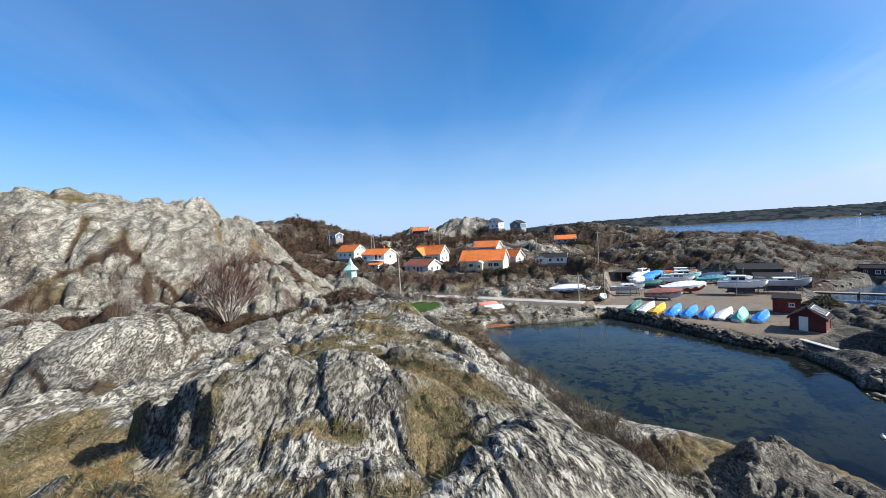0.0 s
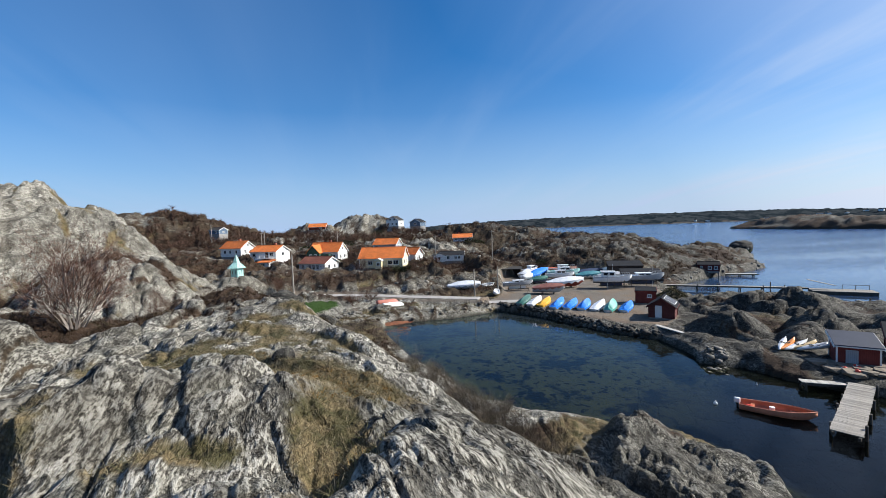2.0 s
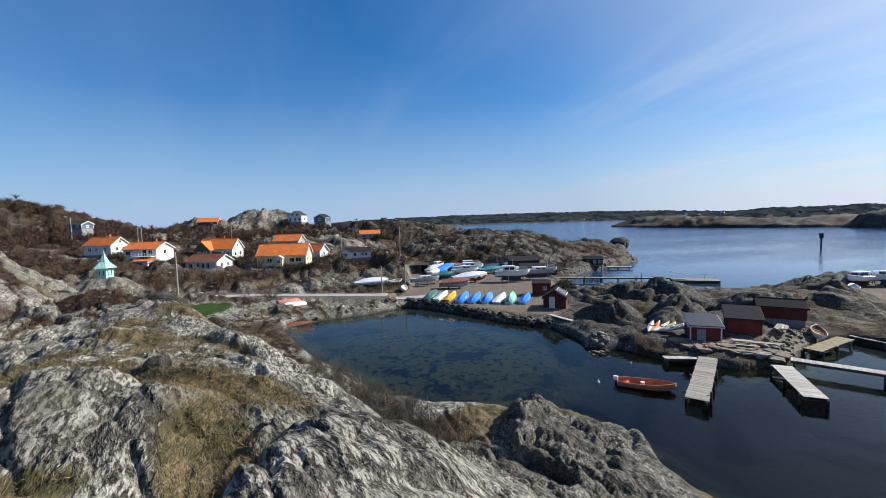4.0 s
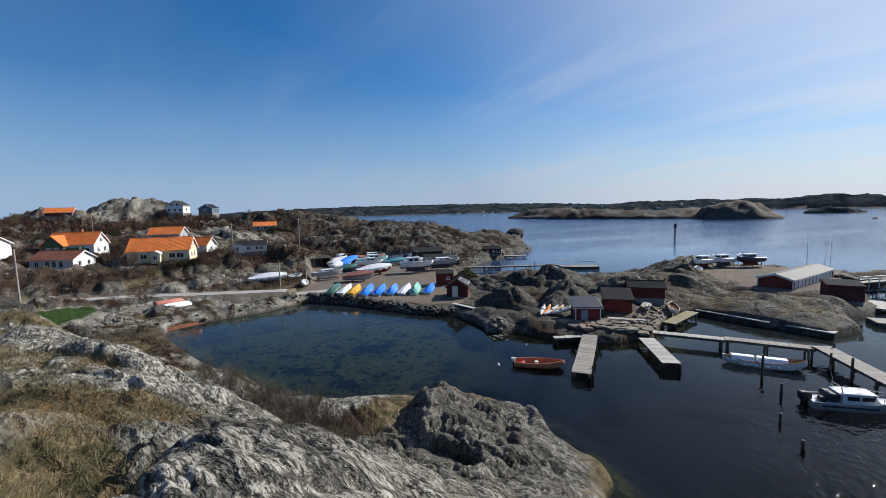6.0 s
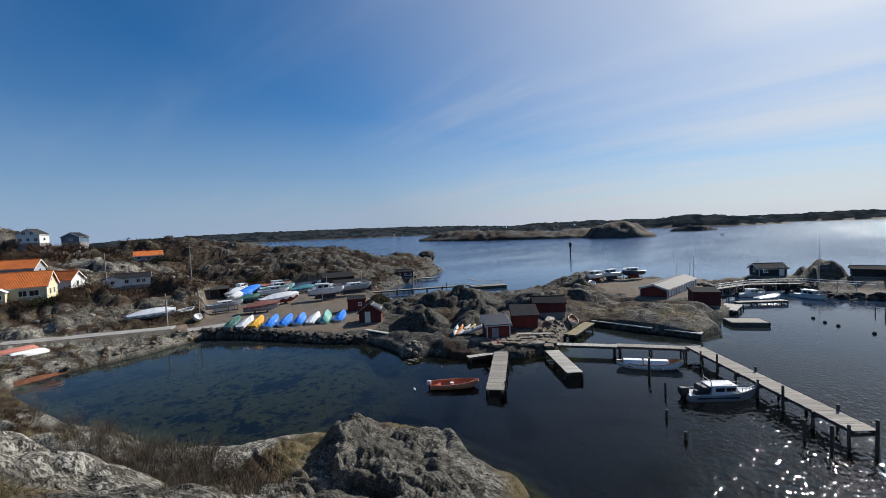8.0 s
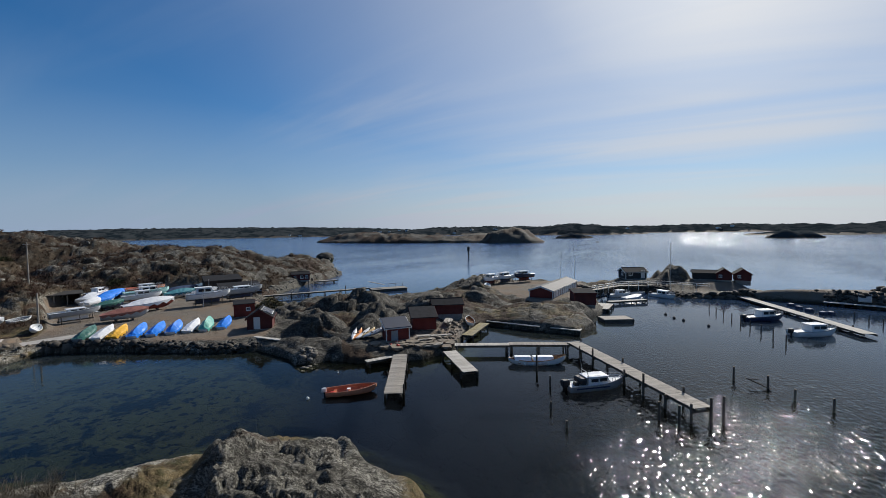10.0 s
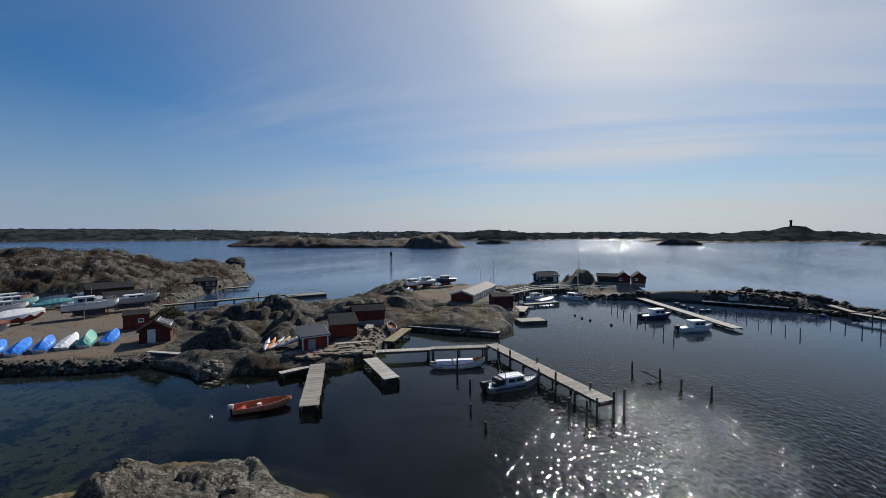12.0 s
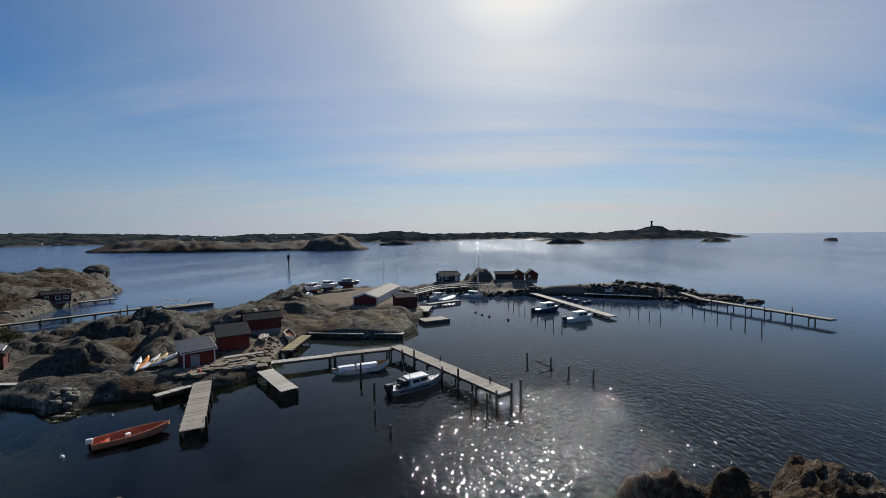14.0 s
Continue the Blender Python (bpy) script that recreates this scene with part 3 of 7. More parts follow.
def terrain(x, y):
    """Ground height with its relief, and the cover: grass, heather, lawn, gravel, wet rock, scrub."""
    h, d = land(x, y)
    yard = np.clip(inland(x, y, YARD) / 1.5 + 0.5, 0, 1)
    lot = np.clip(inland(x, y, QUAY_LOT) / 2 + 0.3, 0, 1)
    road = strip(x, y, ROAD, 2.0)
    lawn = spot(x, y, -11, 82, 5.6, 6.2, -20)
    mole = ((y < -6) & (x > 90) & (d > 0)) * 1.0
    built = np.maximum.reduce([yard, lot, road, lawn, mole])
    paved = built
    made = np.where(yard > 0.01, 1.35, np.where(lot > 0.01, 2.0, np.where(lawn > 0.01, 2.2, 2.1)))
    h = np.where(d > 0, h + (made - h) * np.maximum.reduce([yard, lot * 0.9, road, lawn]), h)
    for cx, cy, r, z in PADS:
        pad = np.clip((r + 3.0 - np.hypot(x - cx, y - cy)) / 3.0, 0, 1) * (d > 0)
        h = h + (z - h) * pad
        built = np.maximum(built, 0.75 * pad)
    knoll = np.maximum(dome(x, y, 131, -1.8, 5.0, 4.2, 0, 4.1, 2.4), dome(x, y, 128, 1.4, 3.5, 3.0, 0, 3.5, 2.4))      # knoll between the quay houses
    built = built * (1 - np.clip((knoll - 2.0) / 1.0, 0, 1))
    h = np.where(d > 0, np.maximum(h, knoll), h)
    c, s = math.cos(radians(-14)), math.sin(radians(-14))
    u, v = x * c - y * s, x * s + y * c           # across and along the grain of the gneiss
    far = np.clip((np.hypot(x, y) - 36) / 45, 0, 1)
    on_land = np.clip(d / 2.5, 0, 1) * (1 - 0.93 * built)
    round_rock = spot(x, y, 17.6, 20.5, 9, 9)
    soft = rough(x / 6.5, y / 6.5, 3, 23)
    great, seam0 = lobes(u, v, 13.0, 101, 1.5, 1.0)
    large, seam1 = lobes(u, v, 5.2, 111, 1.8, 0.9)
    medium, seam2 = lobes(u, v, 1.9, 121, 2.2, 0.9)
    small, seam3 = lobes(u, v, 0.72, 131, 2.6, 0.8)
    tiny, seam4 = lobes(u, v, 0.27, 141, 2.4, 0.6)
    near = 1 - np.clip((np.hypot(x, y) - 45) / 40, 0, 1)
    hollow = np.clip(0.30 - 0.45 * soft + 0.42 * seam1 + 0.16 * seam2 + 0.2 * (0.4 - large), 0, 1)
    turf = np.clip(hollow * 1.9 - 0.75, 0, 1)
    bare = 1 - 0.8 * turf
    crag = 0.55 + 0.45 * np.clip(rough(x / 15, y / 15, 2, 29) + 0.3, 0, 1)
    rocky = np.clip((x - 38) / 6, 0, 1) * np.clip((72 - y) / 8, 0, 1) * (1 - 1.6 * spot(x, y, 73, 20, 11, 12))
    crag = crag * (1 + 0.5 * round_rock + 0.45 * rocky)
    broken = np.maximum(0.8 * spot(x, y, 8.6, -4.4, 4.0, 3.4), round_rock)
    slab = np.maximum(0.42 + 0.58 * np.clip((np.hypot(x, y) - 18) / 30, 0, 1), 1.1 * broken)      # broad smooth slabs close by
    relief = (far * (0.55 + 0.95 * np.clip((h - 9) / 5, 0, 1)) + 0.10) * (great - 0.4) + (0.80 * crag * (1 + 0.8 * far) * (1 + 0.25 * round_rock)) * (large - 0.45) + 0.25 * soft
    relief = relief + slab * bare * crag * (0.40 * (medium - 0.5) - 0.34 * seam2) * (1 + 1.3 * far)
    relief = relief + (0.3 + 0.7 * slab) * near * bare * crag * (0.20 * (small - 0.5) - 0.17 * seam3 + 0.085 * (tiny - 0.5) - 0.06 * seam4)
    relief = relief + 0.55 * round_rock * (0.55 * (medium - 0.5) - 0.55 * seam2 + 0.30 * (small - 0.5) - 0.30 * seam3 + 0.45 * (large - 0.5) - 0.5 * seam1)
    relief = relief + (0.20 * spot(x, y, 8.6, -4.4, 4.0, 3.4) + 0.14 * round_rock) * ridged(x / 0.9, y / 0.9, 4, 201, 0.6)
    relief = relief + near * bare * 0.045 * slab * ridged(u / 0.5, v / 1.2, 3, 203, 0.6) + 0.30 * np.clip(rocky, 0, 1) * ridged(u / 2.0, v / 3.4, 3, 205, 0.55)
    # foliation: ledges along the grain, each with a steep back to the west
    for size, high, reach in ((0.95, 0.24, near), (0.36, 0.10, 1 - np.clip((np.hypot(x, y) - 20) / 12, 0, 1)), (2.6, 0.5, far * near + 0.3)):
        q = u / size + 0.4 * wave(u / size / 3.2, v / size / 7, 151) + 0.22 * wave(u / size, v / size / 2.5, 153)
        f = q - np.floor(q)
        saw = np.where(f < 0.2, f / 0.2, (1 - f) / 0.8)
        some = np.clip(0.55 + 0.9 * wave(u / size / 3 + 9, v / size / 5, 157), 0, 1)
        relief = relief + high * (saw - 0.5) * some * bare * reach * slab * slab
    for cx, cy, rx, ry, turn, amp in ((-3.1, 8.7, 1.7, 2.1, 15, 0.50), (2.7, 10.8, 1.1, 4.0, 15, 0.45), (-1.5, 4.7, 0.8, 0.6, 0, 0.30), (-0.6, 7.2, 0.7, 2.6, 5, -0.30),
                                      (-4.5, 7.4, 0.7, 1.5, -20, 0.45), (-8.4, 18.4, 3.2, 2.3, 10, -0.35), (3.6, 6.2, 1.0, 1.8, 30, 0.35),
                                      (8.2, -3.9, 0.45, 0.5, 0, 0.30), (7.0, -5.6, 0.5, 0.7, 0, 0.32), (7.7, -4.7, 0.3, 0.6, 20, -0.35), (8.9, -4.9, 0.5, 0.4, 0, 0.3)):
        relief = relief + amp * spot(x, y, cx, cy, rx, ry, turn)
    for a, b, high, back, lip in (((-4.2, 5.9), (-7.4, 7.9), 0.85, 3.0, 0.35), ((0.2, 3.6), (-0.4, 9.8), 0.24, 1.8, 0.25), ((-4.0, 6.2), (-2.0, 6.0), 0.35, 2.0, 0.25), ((13.0, 16.0), (15.6, 26.4), 1.7, 8.0, 0.7),
                                  ((17.0, 14.5), (18.5, 19.5), 0.7, 3.5, 0.4), ((0.6, 10.5), (-1.6, 16.5), 0.28, 2.6, 0.3), ((1.5, 5.0), (0.9, 9.5), 0.16, 2.0, 0.3)):
        relief = relief + shelf(x, y, a, b, high, back, lip)
    # ledges: the rock breaks off in steps along its joints
    step = 1.5 + 0.5 * far
    q = (h + 1.6 * relief + 1.5 * rough(u / 9, v / 14, 3, 171)) / step
    f = q - np.floor(q)
    tread = np.where(f < 0.72, 0.35 * f / 0.72, 0.35 + 0.65 * (f - 0.72) / 0.28)
    relief = relief + (tread - f) * step * 0.75 * bare * np.maximum(far * np.clip(0.5 + wave(x / 20, y / 20, 173), 0, 1), 0.45 * broken)
    stand = np.clip((np.hypot(x - 0.8, y - 0.3) - 1.6) / 3.0, 0.12, 1)
    h = h + relief * on_land * stand * np.clip(0.35 + h / 9, 0.35, 1)
    h = np.where(d > 0, np.maximum(h, 0.04 + 0.1 * np.clip(d, 0, 3)), h)
    far_shore = np.hypot(x, y) > 350
    wooded = 0.5 + 0.5 * wave(x / 35, y / 35, 71)
    h = np.where(far_shore & (h > 0), h + np.clip(h, 0, 6) / 6 * (2.2 * ridged(x / 60, y / 60, 3, 61) + 1.4 * ridged(x / 14, y / 14, 2, 69) + 1.6 * wave(x / 9, y / 9, 63) + 0.9 * wave(x / 4, y / 4, 65) + 1.0), h)
    # cover
    slope_n = rough(x / 9, y / 9, 3, 51)
    grass = np.clip(hollow * 1.5 - 0.42 + 0.2 * slope_n, 0, 1) * (1 - built)
    for patch in ((-0.6, 7.3, 0.75, 2.7, 8), (-4.9, 6.2, 0.8, 1.7, 10), (-8.4, 18.4, 3.4, 2.5, 10), (-6.5, 6.0, 2.2, 2.8, 20), (-2.6, 6.1, 1.0, 0.6, 10), (-7.4, 6.6, 1.5, 2.4, 10), (-5.6, 14.2, 2.6, 0.8, 10), (-4.5, 21.5, 2.2, 1.5, 0), (-9, 9, 3.0, 4.0, 30), (3.8, 10.5, 1.2, 2.4, 15),
                  (-7.0, 27, 4.0, 2.6, 0), (-4, 31.5, 3.0, 1.4, -10), (7.6, -4.6, 1.1, 0.8, 30)):
        grass = np.maximum(grass, 0.95 * spot(x, y, *patch))
    for clear in ((1.4, 14.0, 2.0, 4.2, 8), (1.3, 7.0, 1.1, 2.2, 5), (2.7, 5.8, 0.9, 1.0, 0), (-3.2, 9.0, 1.7, 2.3, 10), (1.8, 12.5, 1.6, 3.6, 10), (-16.5, 20, 5.0, 9.5, -24), (17.6, 20.5, 6.0, 6.5, 20), (-1.0, 25, 4.0, 5.5, 10), (3.4, 6.6, 1.2, 2.2, 30), (-1.4, 5.2, 0.9, 0.7, 10), (-7.4, 8.6, 0.9, 0.7, 30), (-6.6, 5.2, 0.7, 0.5, 0), (-9.0, 10.6, 1.0, 1.4, 20), (-5.6, 7.6, 0.8, 2.4, 22), (-11.5, 12.5, 2.4, 2.2, 30)):
        grass = grass * (1 - 0.92 * spot(x, y, *clear))
    heather = np.clip(hollow * 1.7 - 0.62 + 0.5 * rough(x / 5, y / 5, 2, 57), 0, 1) * np.clip((np.hypot(x, y) - 16) / 12, 0, 1) * (1 - built)
    heather = np.maximum(heather, np.maximum(spot(x, y, -22, 35, 12, 4.5, -32), spot(x, y, -35, 33, 9, 5.0, -25)))
    heather = np.maximum(heather, 0.9 * spot(x, y, -11, 41, 6, 4, -20))
    brown = np.clip(0.35 + 1.1 * rough(x / 8, y / 5, 3, 59), 0, 1) * np.clip((np.hypot(x, y) - 26) / 10, 0, 1) * np.clip((4 - x) / 8, 0, 1) * (1 - paved)
    heather = np.maximum(heather, (0.62 - 0.45 * (x < -26)) * brown)
    heather = np.maximum(heather, 0.62 * spot(x, y, 8.9, -3.9, 3.2, 1.9, 58))
    heather = heather * (1 - spot(x, y, -15.5, 20.5, 6.5, 10, -24)) * (1 - 0.9 * round_rock)
    scrub = np.clip(0.95 * (1 - paved) * (0.72 + 0.7 * rough(x / 22, y / 16, 3, 81)), 0, 1) * np.clip((y + 0.2 * np.abs(x) - 78) / 12, 0, 1) * np.clip(1.15 - 0.85 * np.clip((x - 45) / 25, 0, 1), 0, 1)
    scrub = np.maximum(scrub, 0.55 * spot(x, y, 6.5, 29, 3.2, 9.0, 18) * (d > 0))
    scrub = np.maximum(scrub, spot(x, y, -2, 62, 6, 9, 10))
    # soil and plants in the creases, with crease shade painted in as dark cover
    crease_dirt_shade = np.clip(0.5 + 0.8 * rough(x / 3.1, y / 3.1, 2, 87), 0, 1) * (1 - built) * (d > 0.8)
    scrub = np.maximum(scrub, 0.85 * crease_dirt_shade * np.maximum(seam2, 0.7 * seam3 * near) * (1 - 0.6 * round_rock))
    heather = np.maximum(heather, 0.95 * crease_dirt_shade * seam1 * np.clip((np.hypot(x, y) - 20) / 15, 0, 1))
    ledge = np.clip(1.25 * seam1 + 0.8 * seam2 + 0.55 * seam0 + 0.16 + 0.75 * rough(x / 7, y / 5, 3, 175), 0, 1) * far * (1 - built) * (d > 2)
    scrub = np.maximum(scrub, 1.15 * ledge * np.clip((x - 30) / 20, 0, 1) * np.clip((y - 76) / 10, 0, 1))
    heather = np.maximum(heather, 0.55 * ledge * (x < -25)) * (1 - 0.9 * spot(x, y, -62, 80, 34, 22, 15))
    scrub = scrub * (1 - 0.85 * spot(x, y, -34, 78, 24, 30, 15)) * (1 - 0.8 * spot(x, y, -62, 80, 34, 22, 15))
    heather = np.where(far_shore, np.clip(0.5 + 0.8 * rough(x / 16, y / 16, 3, 177), 0, 0.9) * (np.hypot(x, y) < 640), heather)
    grass = np.where(far_shore, 0.0, grass) * np.where((x > 30) & (y > 70), 0.55, 1.0)
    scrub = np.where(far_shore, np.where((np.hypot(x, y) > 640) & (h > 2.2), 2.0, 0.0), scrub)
    wet = np.clip(1 - h / 0.75, 0, 1) * (np.hypot(x, y) < 350)
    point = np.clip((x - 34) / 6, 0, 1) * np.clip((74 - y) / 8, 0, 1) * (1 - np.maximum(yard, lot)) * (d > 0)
    # dark point rock; also shade painted on round rock, headland and far islands
    slick_shade = np.where(far_shore, 0.9, np.clip(0.9 * point * (1 - 0.12 * np.clip((x - 58) / 6, 0, 1)) + 0.72 * ((x > 60) & (y > 74)) + 0.5 * round_rock, 0, 1) * (d > 0))
    landing = np.maximum(spot(x, y, 50.5, 29.0, 7.0, 3.4, -22), spot(x, y, 58, 29.5, 5.0, 2.6, 10)) * (d > 0.2)
    gravel = np.maximum.reduce([yard, lot, road * 1.0, mole * 1.0, 0.85 * landing])
    return h, (grass, heather, lawn, gravel, wet, scrub, slick_shade), d


def sheet(name, verts, faces, mats):
    """A mesh object straight from arrays of places and quads."""
    me = bpy.data.meshes.new(name)
    me.vertices.add(len(verts))
    me.vertices.foreach_set("co", np.asarray(verts, np.float32).ravel())
    me.loops.add(len(faces) * 4)
    me.loops.foreach_set("vertex_index", np.asarray(faces, np.int32).ravel())
    me.polygons.add(len(faces))
    me.polygons.foreach_set("loop_start", np.arange(0, len(faces) * 4, 4, dtype=np.int32))
    me.update(calc_edges=True)
    for m in mats:
        me.materials.append(m)
    return new(name, me)


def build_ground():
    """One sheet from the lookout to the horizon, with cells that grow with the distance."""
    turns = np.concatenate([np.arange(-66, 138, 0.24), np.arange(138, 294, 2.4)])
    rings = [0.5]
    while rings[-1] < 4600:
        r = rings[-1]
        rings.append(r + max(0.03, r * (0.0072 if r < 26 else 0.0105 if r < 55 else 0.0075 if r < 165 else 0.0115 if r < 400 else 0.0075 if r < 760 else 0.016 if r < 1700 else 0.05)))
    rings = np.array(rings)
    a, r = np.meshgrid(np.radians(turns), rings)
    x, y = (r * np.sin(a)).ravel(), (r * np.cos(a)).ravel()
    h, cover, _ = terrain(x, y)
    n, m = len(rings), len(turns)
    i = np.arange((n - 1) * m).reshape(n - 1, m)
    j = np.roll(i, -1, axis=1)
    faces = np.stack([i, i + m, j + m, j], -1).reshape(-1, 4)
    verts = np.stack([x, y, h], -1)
    ob = sheet("ground", verts, faces, [GROUND])
    me = ob.data
    bm_cap = bmesh.new()
    bm_cap.from_mesh(me)
    bm_cap.verts.ensure_lookup_table()
    bm_cap.faces.new([bm_cap.verts[k] for k in range(m)])
    bm_cap.to_mesh(me)
    bm_cap.free()
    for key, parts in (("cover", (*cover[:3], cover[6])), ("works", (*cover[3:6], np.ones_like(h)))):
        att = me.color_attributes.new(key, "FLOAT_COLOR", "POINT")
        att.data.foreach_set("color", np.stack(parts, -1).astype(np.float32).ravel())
    me.polygons.foreach_set("use_smooth", np.ones(len(me.polygons), bool))
    me.update()
    tagged(ob, "bare grey gneiss with pale lichen, dry grass and brown heather", "ground", kind="structure")
    return ob


def ground_at(x, y):
    return float(terrain(np.array([float(x)]), np.array([float(y)]))[0][0])


GROUND = ground_material()
WATER = water_material()
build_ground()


def build_water():
    rings = np.geomspace(1.0, 4700, 60)
    turns = np.radians(np.arange(0, 360, 4))
    a, r = np.meshgrid(turns, rings)
    n, m = a.shape
    i = np.arange((n - 1) * m).reshape(n - 1, m)
    j = np.roll(i, -1, axis=1)
    faces = np.stack([i, i + m, j + m, j], -1).reshape(-1, 4)[:, ::-1]
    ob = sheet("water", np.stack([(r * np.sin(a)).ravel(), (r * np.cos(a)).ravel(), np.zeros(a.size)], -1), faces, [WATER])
    ob.visible_shadow = False
    tagged(ob, "dark blue sea water with small ripples, clear in the cove", "water", kind="structure")


build_water()


def build_road():
    """The narrow pale road along the head of the cove, a slab with worn edges on the ground."""
    line = [Vector(p) for p in ROAD]
    pts = []
    for a, b in zip(line, line[1:]):
        n = max(2, int((b - a).length / 1.5))
        pts += [a + (b - a) * (k / n) for k in range(n)]
    pts.append(line[-1])
    bm, rows = bmesh.new(), []
    for k, p in enumerate(pts):
        d = (pts[min(k + 1, len(pts) - 1)] - pts[max(k - 1, 0)]).normalized()
        side = Vector((-d.y, d.x))
        z = max(ground_at(*(p + side * q)) for q in (-1.3, 0.0, 1.3)) + 0.06
        half = 1.35 + 0.12 * math.sin(k * 1.7)
        row = []
        for off, dz in ((-half - 0.05, -0.5), (-half, 0.0), (0, 0.05), (half, 0.0), (half + 0.05, -0.5)):
            q = p + side * off
            row.append(bm.verts.new((q.x, q.y, z + dz)))
        rows.append(row)
    for a, b in zip(rows, rows[1:]):
        for i in range(4):
            bm.faces.new((a[i], b[i], b[i + 1], a[i + 1]))
    bmesh.ops.recalc_face_normals(bm, faces=bm.faces)
    me = bpy.data.meshes.new("road")
    bm.to_mesh(me)
    bm.free()
    me.materials.append(plain("pale_worn_road", (0.36, 0.34, 0.31), 0.9, vary=0.3, scale=0.7, grain=14, depth=0.01))
    tagged(new("road", me), "narrow pale grey road along the head of the cove", "road", kind="structure")


build_road()


# ---- surfaces of the things ----
def boards(name, col, rough=0.75, width=0.14, vertical=True, vary=0.2):
    """Painted panelling: boards with dark gaps, faded and chalky in places."""
    mat, add, bsdf, tree = material(name, rough)
    co = add("ShaderNodeTexCoord").outputs["Object"]
    sep = add("ShaderNodeSeparateXYZ", ins={"Vector": co})
    along = add("ShaderNodeMath", operation="ADD", ins={0: sep.outputs["X"], 1: sep.outputs["Y"]}).outputs[0] if vertical else sep.outputs["Z"]
    cell = add("ShaderNodeMath", operation="FRACT", ins={0: add("ShaderNodeMath", operation="DIVIDE", ins={0: along, 1: width}).outputs[0]}).outputs[0]
    gap = ramp(add, cell, [(0.0, grey(0.0)), (0.07, grey(1)), (0.93, grey(1)), (1.0, grey(0.0))])
    fade = noise_tex(add, co, 0.8, 5, 0.6)
    grain = noise_tex(add, add("ShaderNodeMapping", ins={"Vector": co, "Scale": (12, 12, 1.2) if vertical else (1.2, 1.2, 12)}).outputs[0], 2.0, 4)
    dark = tuple(c * (1 - vary) for c in col)
    light = tuple(min(1.0, c * (1 + 0.5 * vary) + 0.01) for c in col)
    base = mix(add, 0.4, ramp(add, fade, [(0.35, dark), (0.65, light)]), ramp(add, grain, [(0.3, dark), (0.7, light)]))
    final = mix(add, 1.0, base, ramp(add, gap, [(0.0, grey(0.45)), (1.0, grey(1.0))]), "MULTIPLY")
    tree.links.new(final, bsdf.inputs["Base Color"])
    h = add("ShaderNodeMath", operation="MULTIPLY_ADD", ins={0: grain, 1: 0.15, 2: gap}).outputs[0]
    bump(add, tree, bsdf, h, 0.6, 0.012)
    return mat


def tiles(name, col, rough=0.8, course=0.34, width=0.24):
    """Roof tiles: courses up the slope, waves across, lichen and soot."""
    mat, add, bsdf, tree = material(name, rough)
    co = add("ShaderNodeTexCoord").outputs["Object"]
    sep = add("ShaderNodeSeparateXYZ", ins={"Vector": co})
    row = add("ShaderNodeMath", operation="FRACT", ins={0: add("ShaderNodeMath", operation="DIVIDE", ins={0: sep.outputs["Z"], 1: course * 0.5}).outputs[0]}).outputs[0]
    col_wave = add("ShaderNodeMath", operation="SINE", ins={0: add("ShaderNodeMath", operation="MULTIPLY", ins={0: sep.outputs["X"], 1: 2 * math.pi / width}).outputs[0]}).outputs[0]
    stain = noise_tex(add, co, 0.7, 5, 0.65)
    each = noise_tex(add, co, 4.5, 2)
    dark = tuple(c * 0.62 for c in col)
    light = tuple(min(1.0, c * 1.22) for c in col)
    base = mix(add, 0.5, ramp(add, stain, [(0.35, dark), (0.62, light)]), ramp(add, each, [(0.35, dark), (0.65, light)]))
    lip = ramp(add, row, [(0.0, grey(0.55)), (0.18, grey(1.0)), (1.0, grey(0.92))])
    tree.links.new(mix(add, 1.0, base, lip, "MULTIPLY"), bsdf.inputs["Base Color"])
    h = add("ShaderNodeMath", operation="MULTIPLY_ADD", ins={0: col_wave, 1: 0.35, 2: row}).outputs[0]
    bump(add, tree, bsdf, h, 0.8, 0.04)
    return mat


def glass_pane(name):
    mat, add, bsdf, tree = material(name, 0.06, spec=0.6)
    bsdf.inputs["Base Color"].default_value = (0.018, 0.022, 0.027, 1)
    return mat


WHITE = boards("white_painted_boards", (0.74, 0.74, 0.71), vary=0.12)
CREAM = boards("yellow_painted_boards", (0.70, 0.60, 0.38), vary=0.12)
FALU = boards("red_painted_boards", (0.16, 0.026, 0.018), rough=0.9, vary=0.35)
DARKRED = boards("dark_red_boards", (0.10, 0.022, 0.018), rough=0.9, vary=0.35)
GREYBLUE = boards("grey_painted_boards", (0.30, 0.32, 0.34), vary=0.2)
BLUEBOARD = boards("dark_blue_boards", (0.08, 0.13, 0.20), vary=0.2)
GREENBOARD = boards("dark_green_boards", (0.03, 0.075, 0.045), vary=0.2)
TURQ = boards("turquoise_boards", (0.36, 0.62, 0.58), vary=0.15)
BROWNBOARD = boards("brown_tarred_boards", (0.045, 0.030, 0.022), rough=0.9, vary=0.4)
TARRED = plain("dark_tarred_boards", (0.035, 0.035, 0.038), 0.85, vary=0.4, scale=2.0)
TRIM = plain("white_trim_paint", (0.70, 0.70, 0.68), 0.55, vary=0.12)
TILE = tiles("orange_clay_tiles", (0.66, 0.175, 0.035))
TILE_OLD = tiles("old_brown_red_tiles", (0.25, 0.085, 0.05))
TILE_TURQ = tiles("green_copper_sheets", (0.34, 0.60, 0.54), 0.6, 0.6, 0.6)
FELT = plain("black_roofing_felt", (0.026, 0.027, 0.030), 0.95, vary=0.35, scale=1.5, grain=60, spec=0.08)
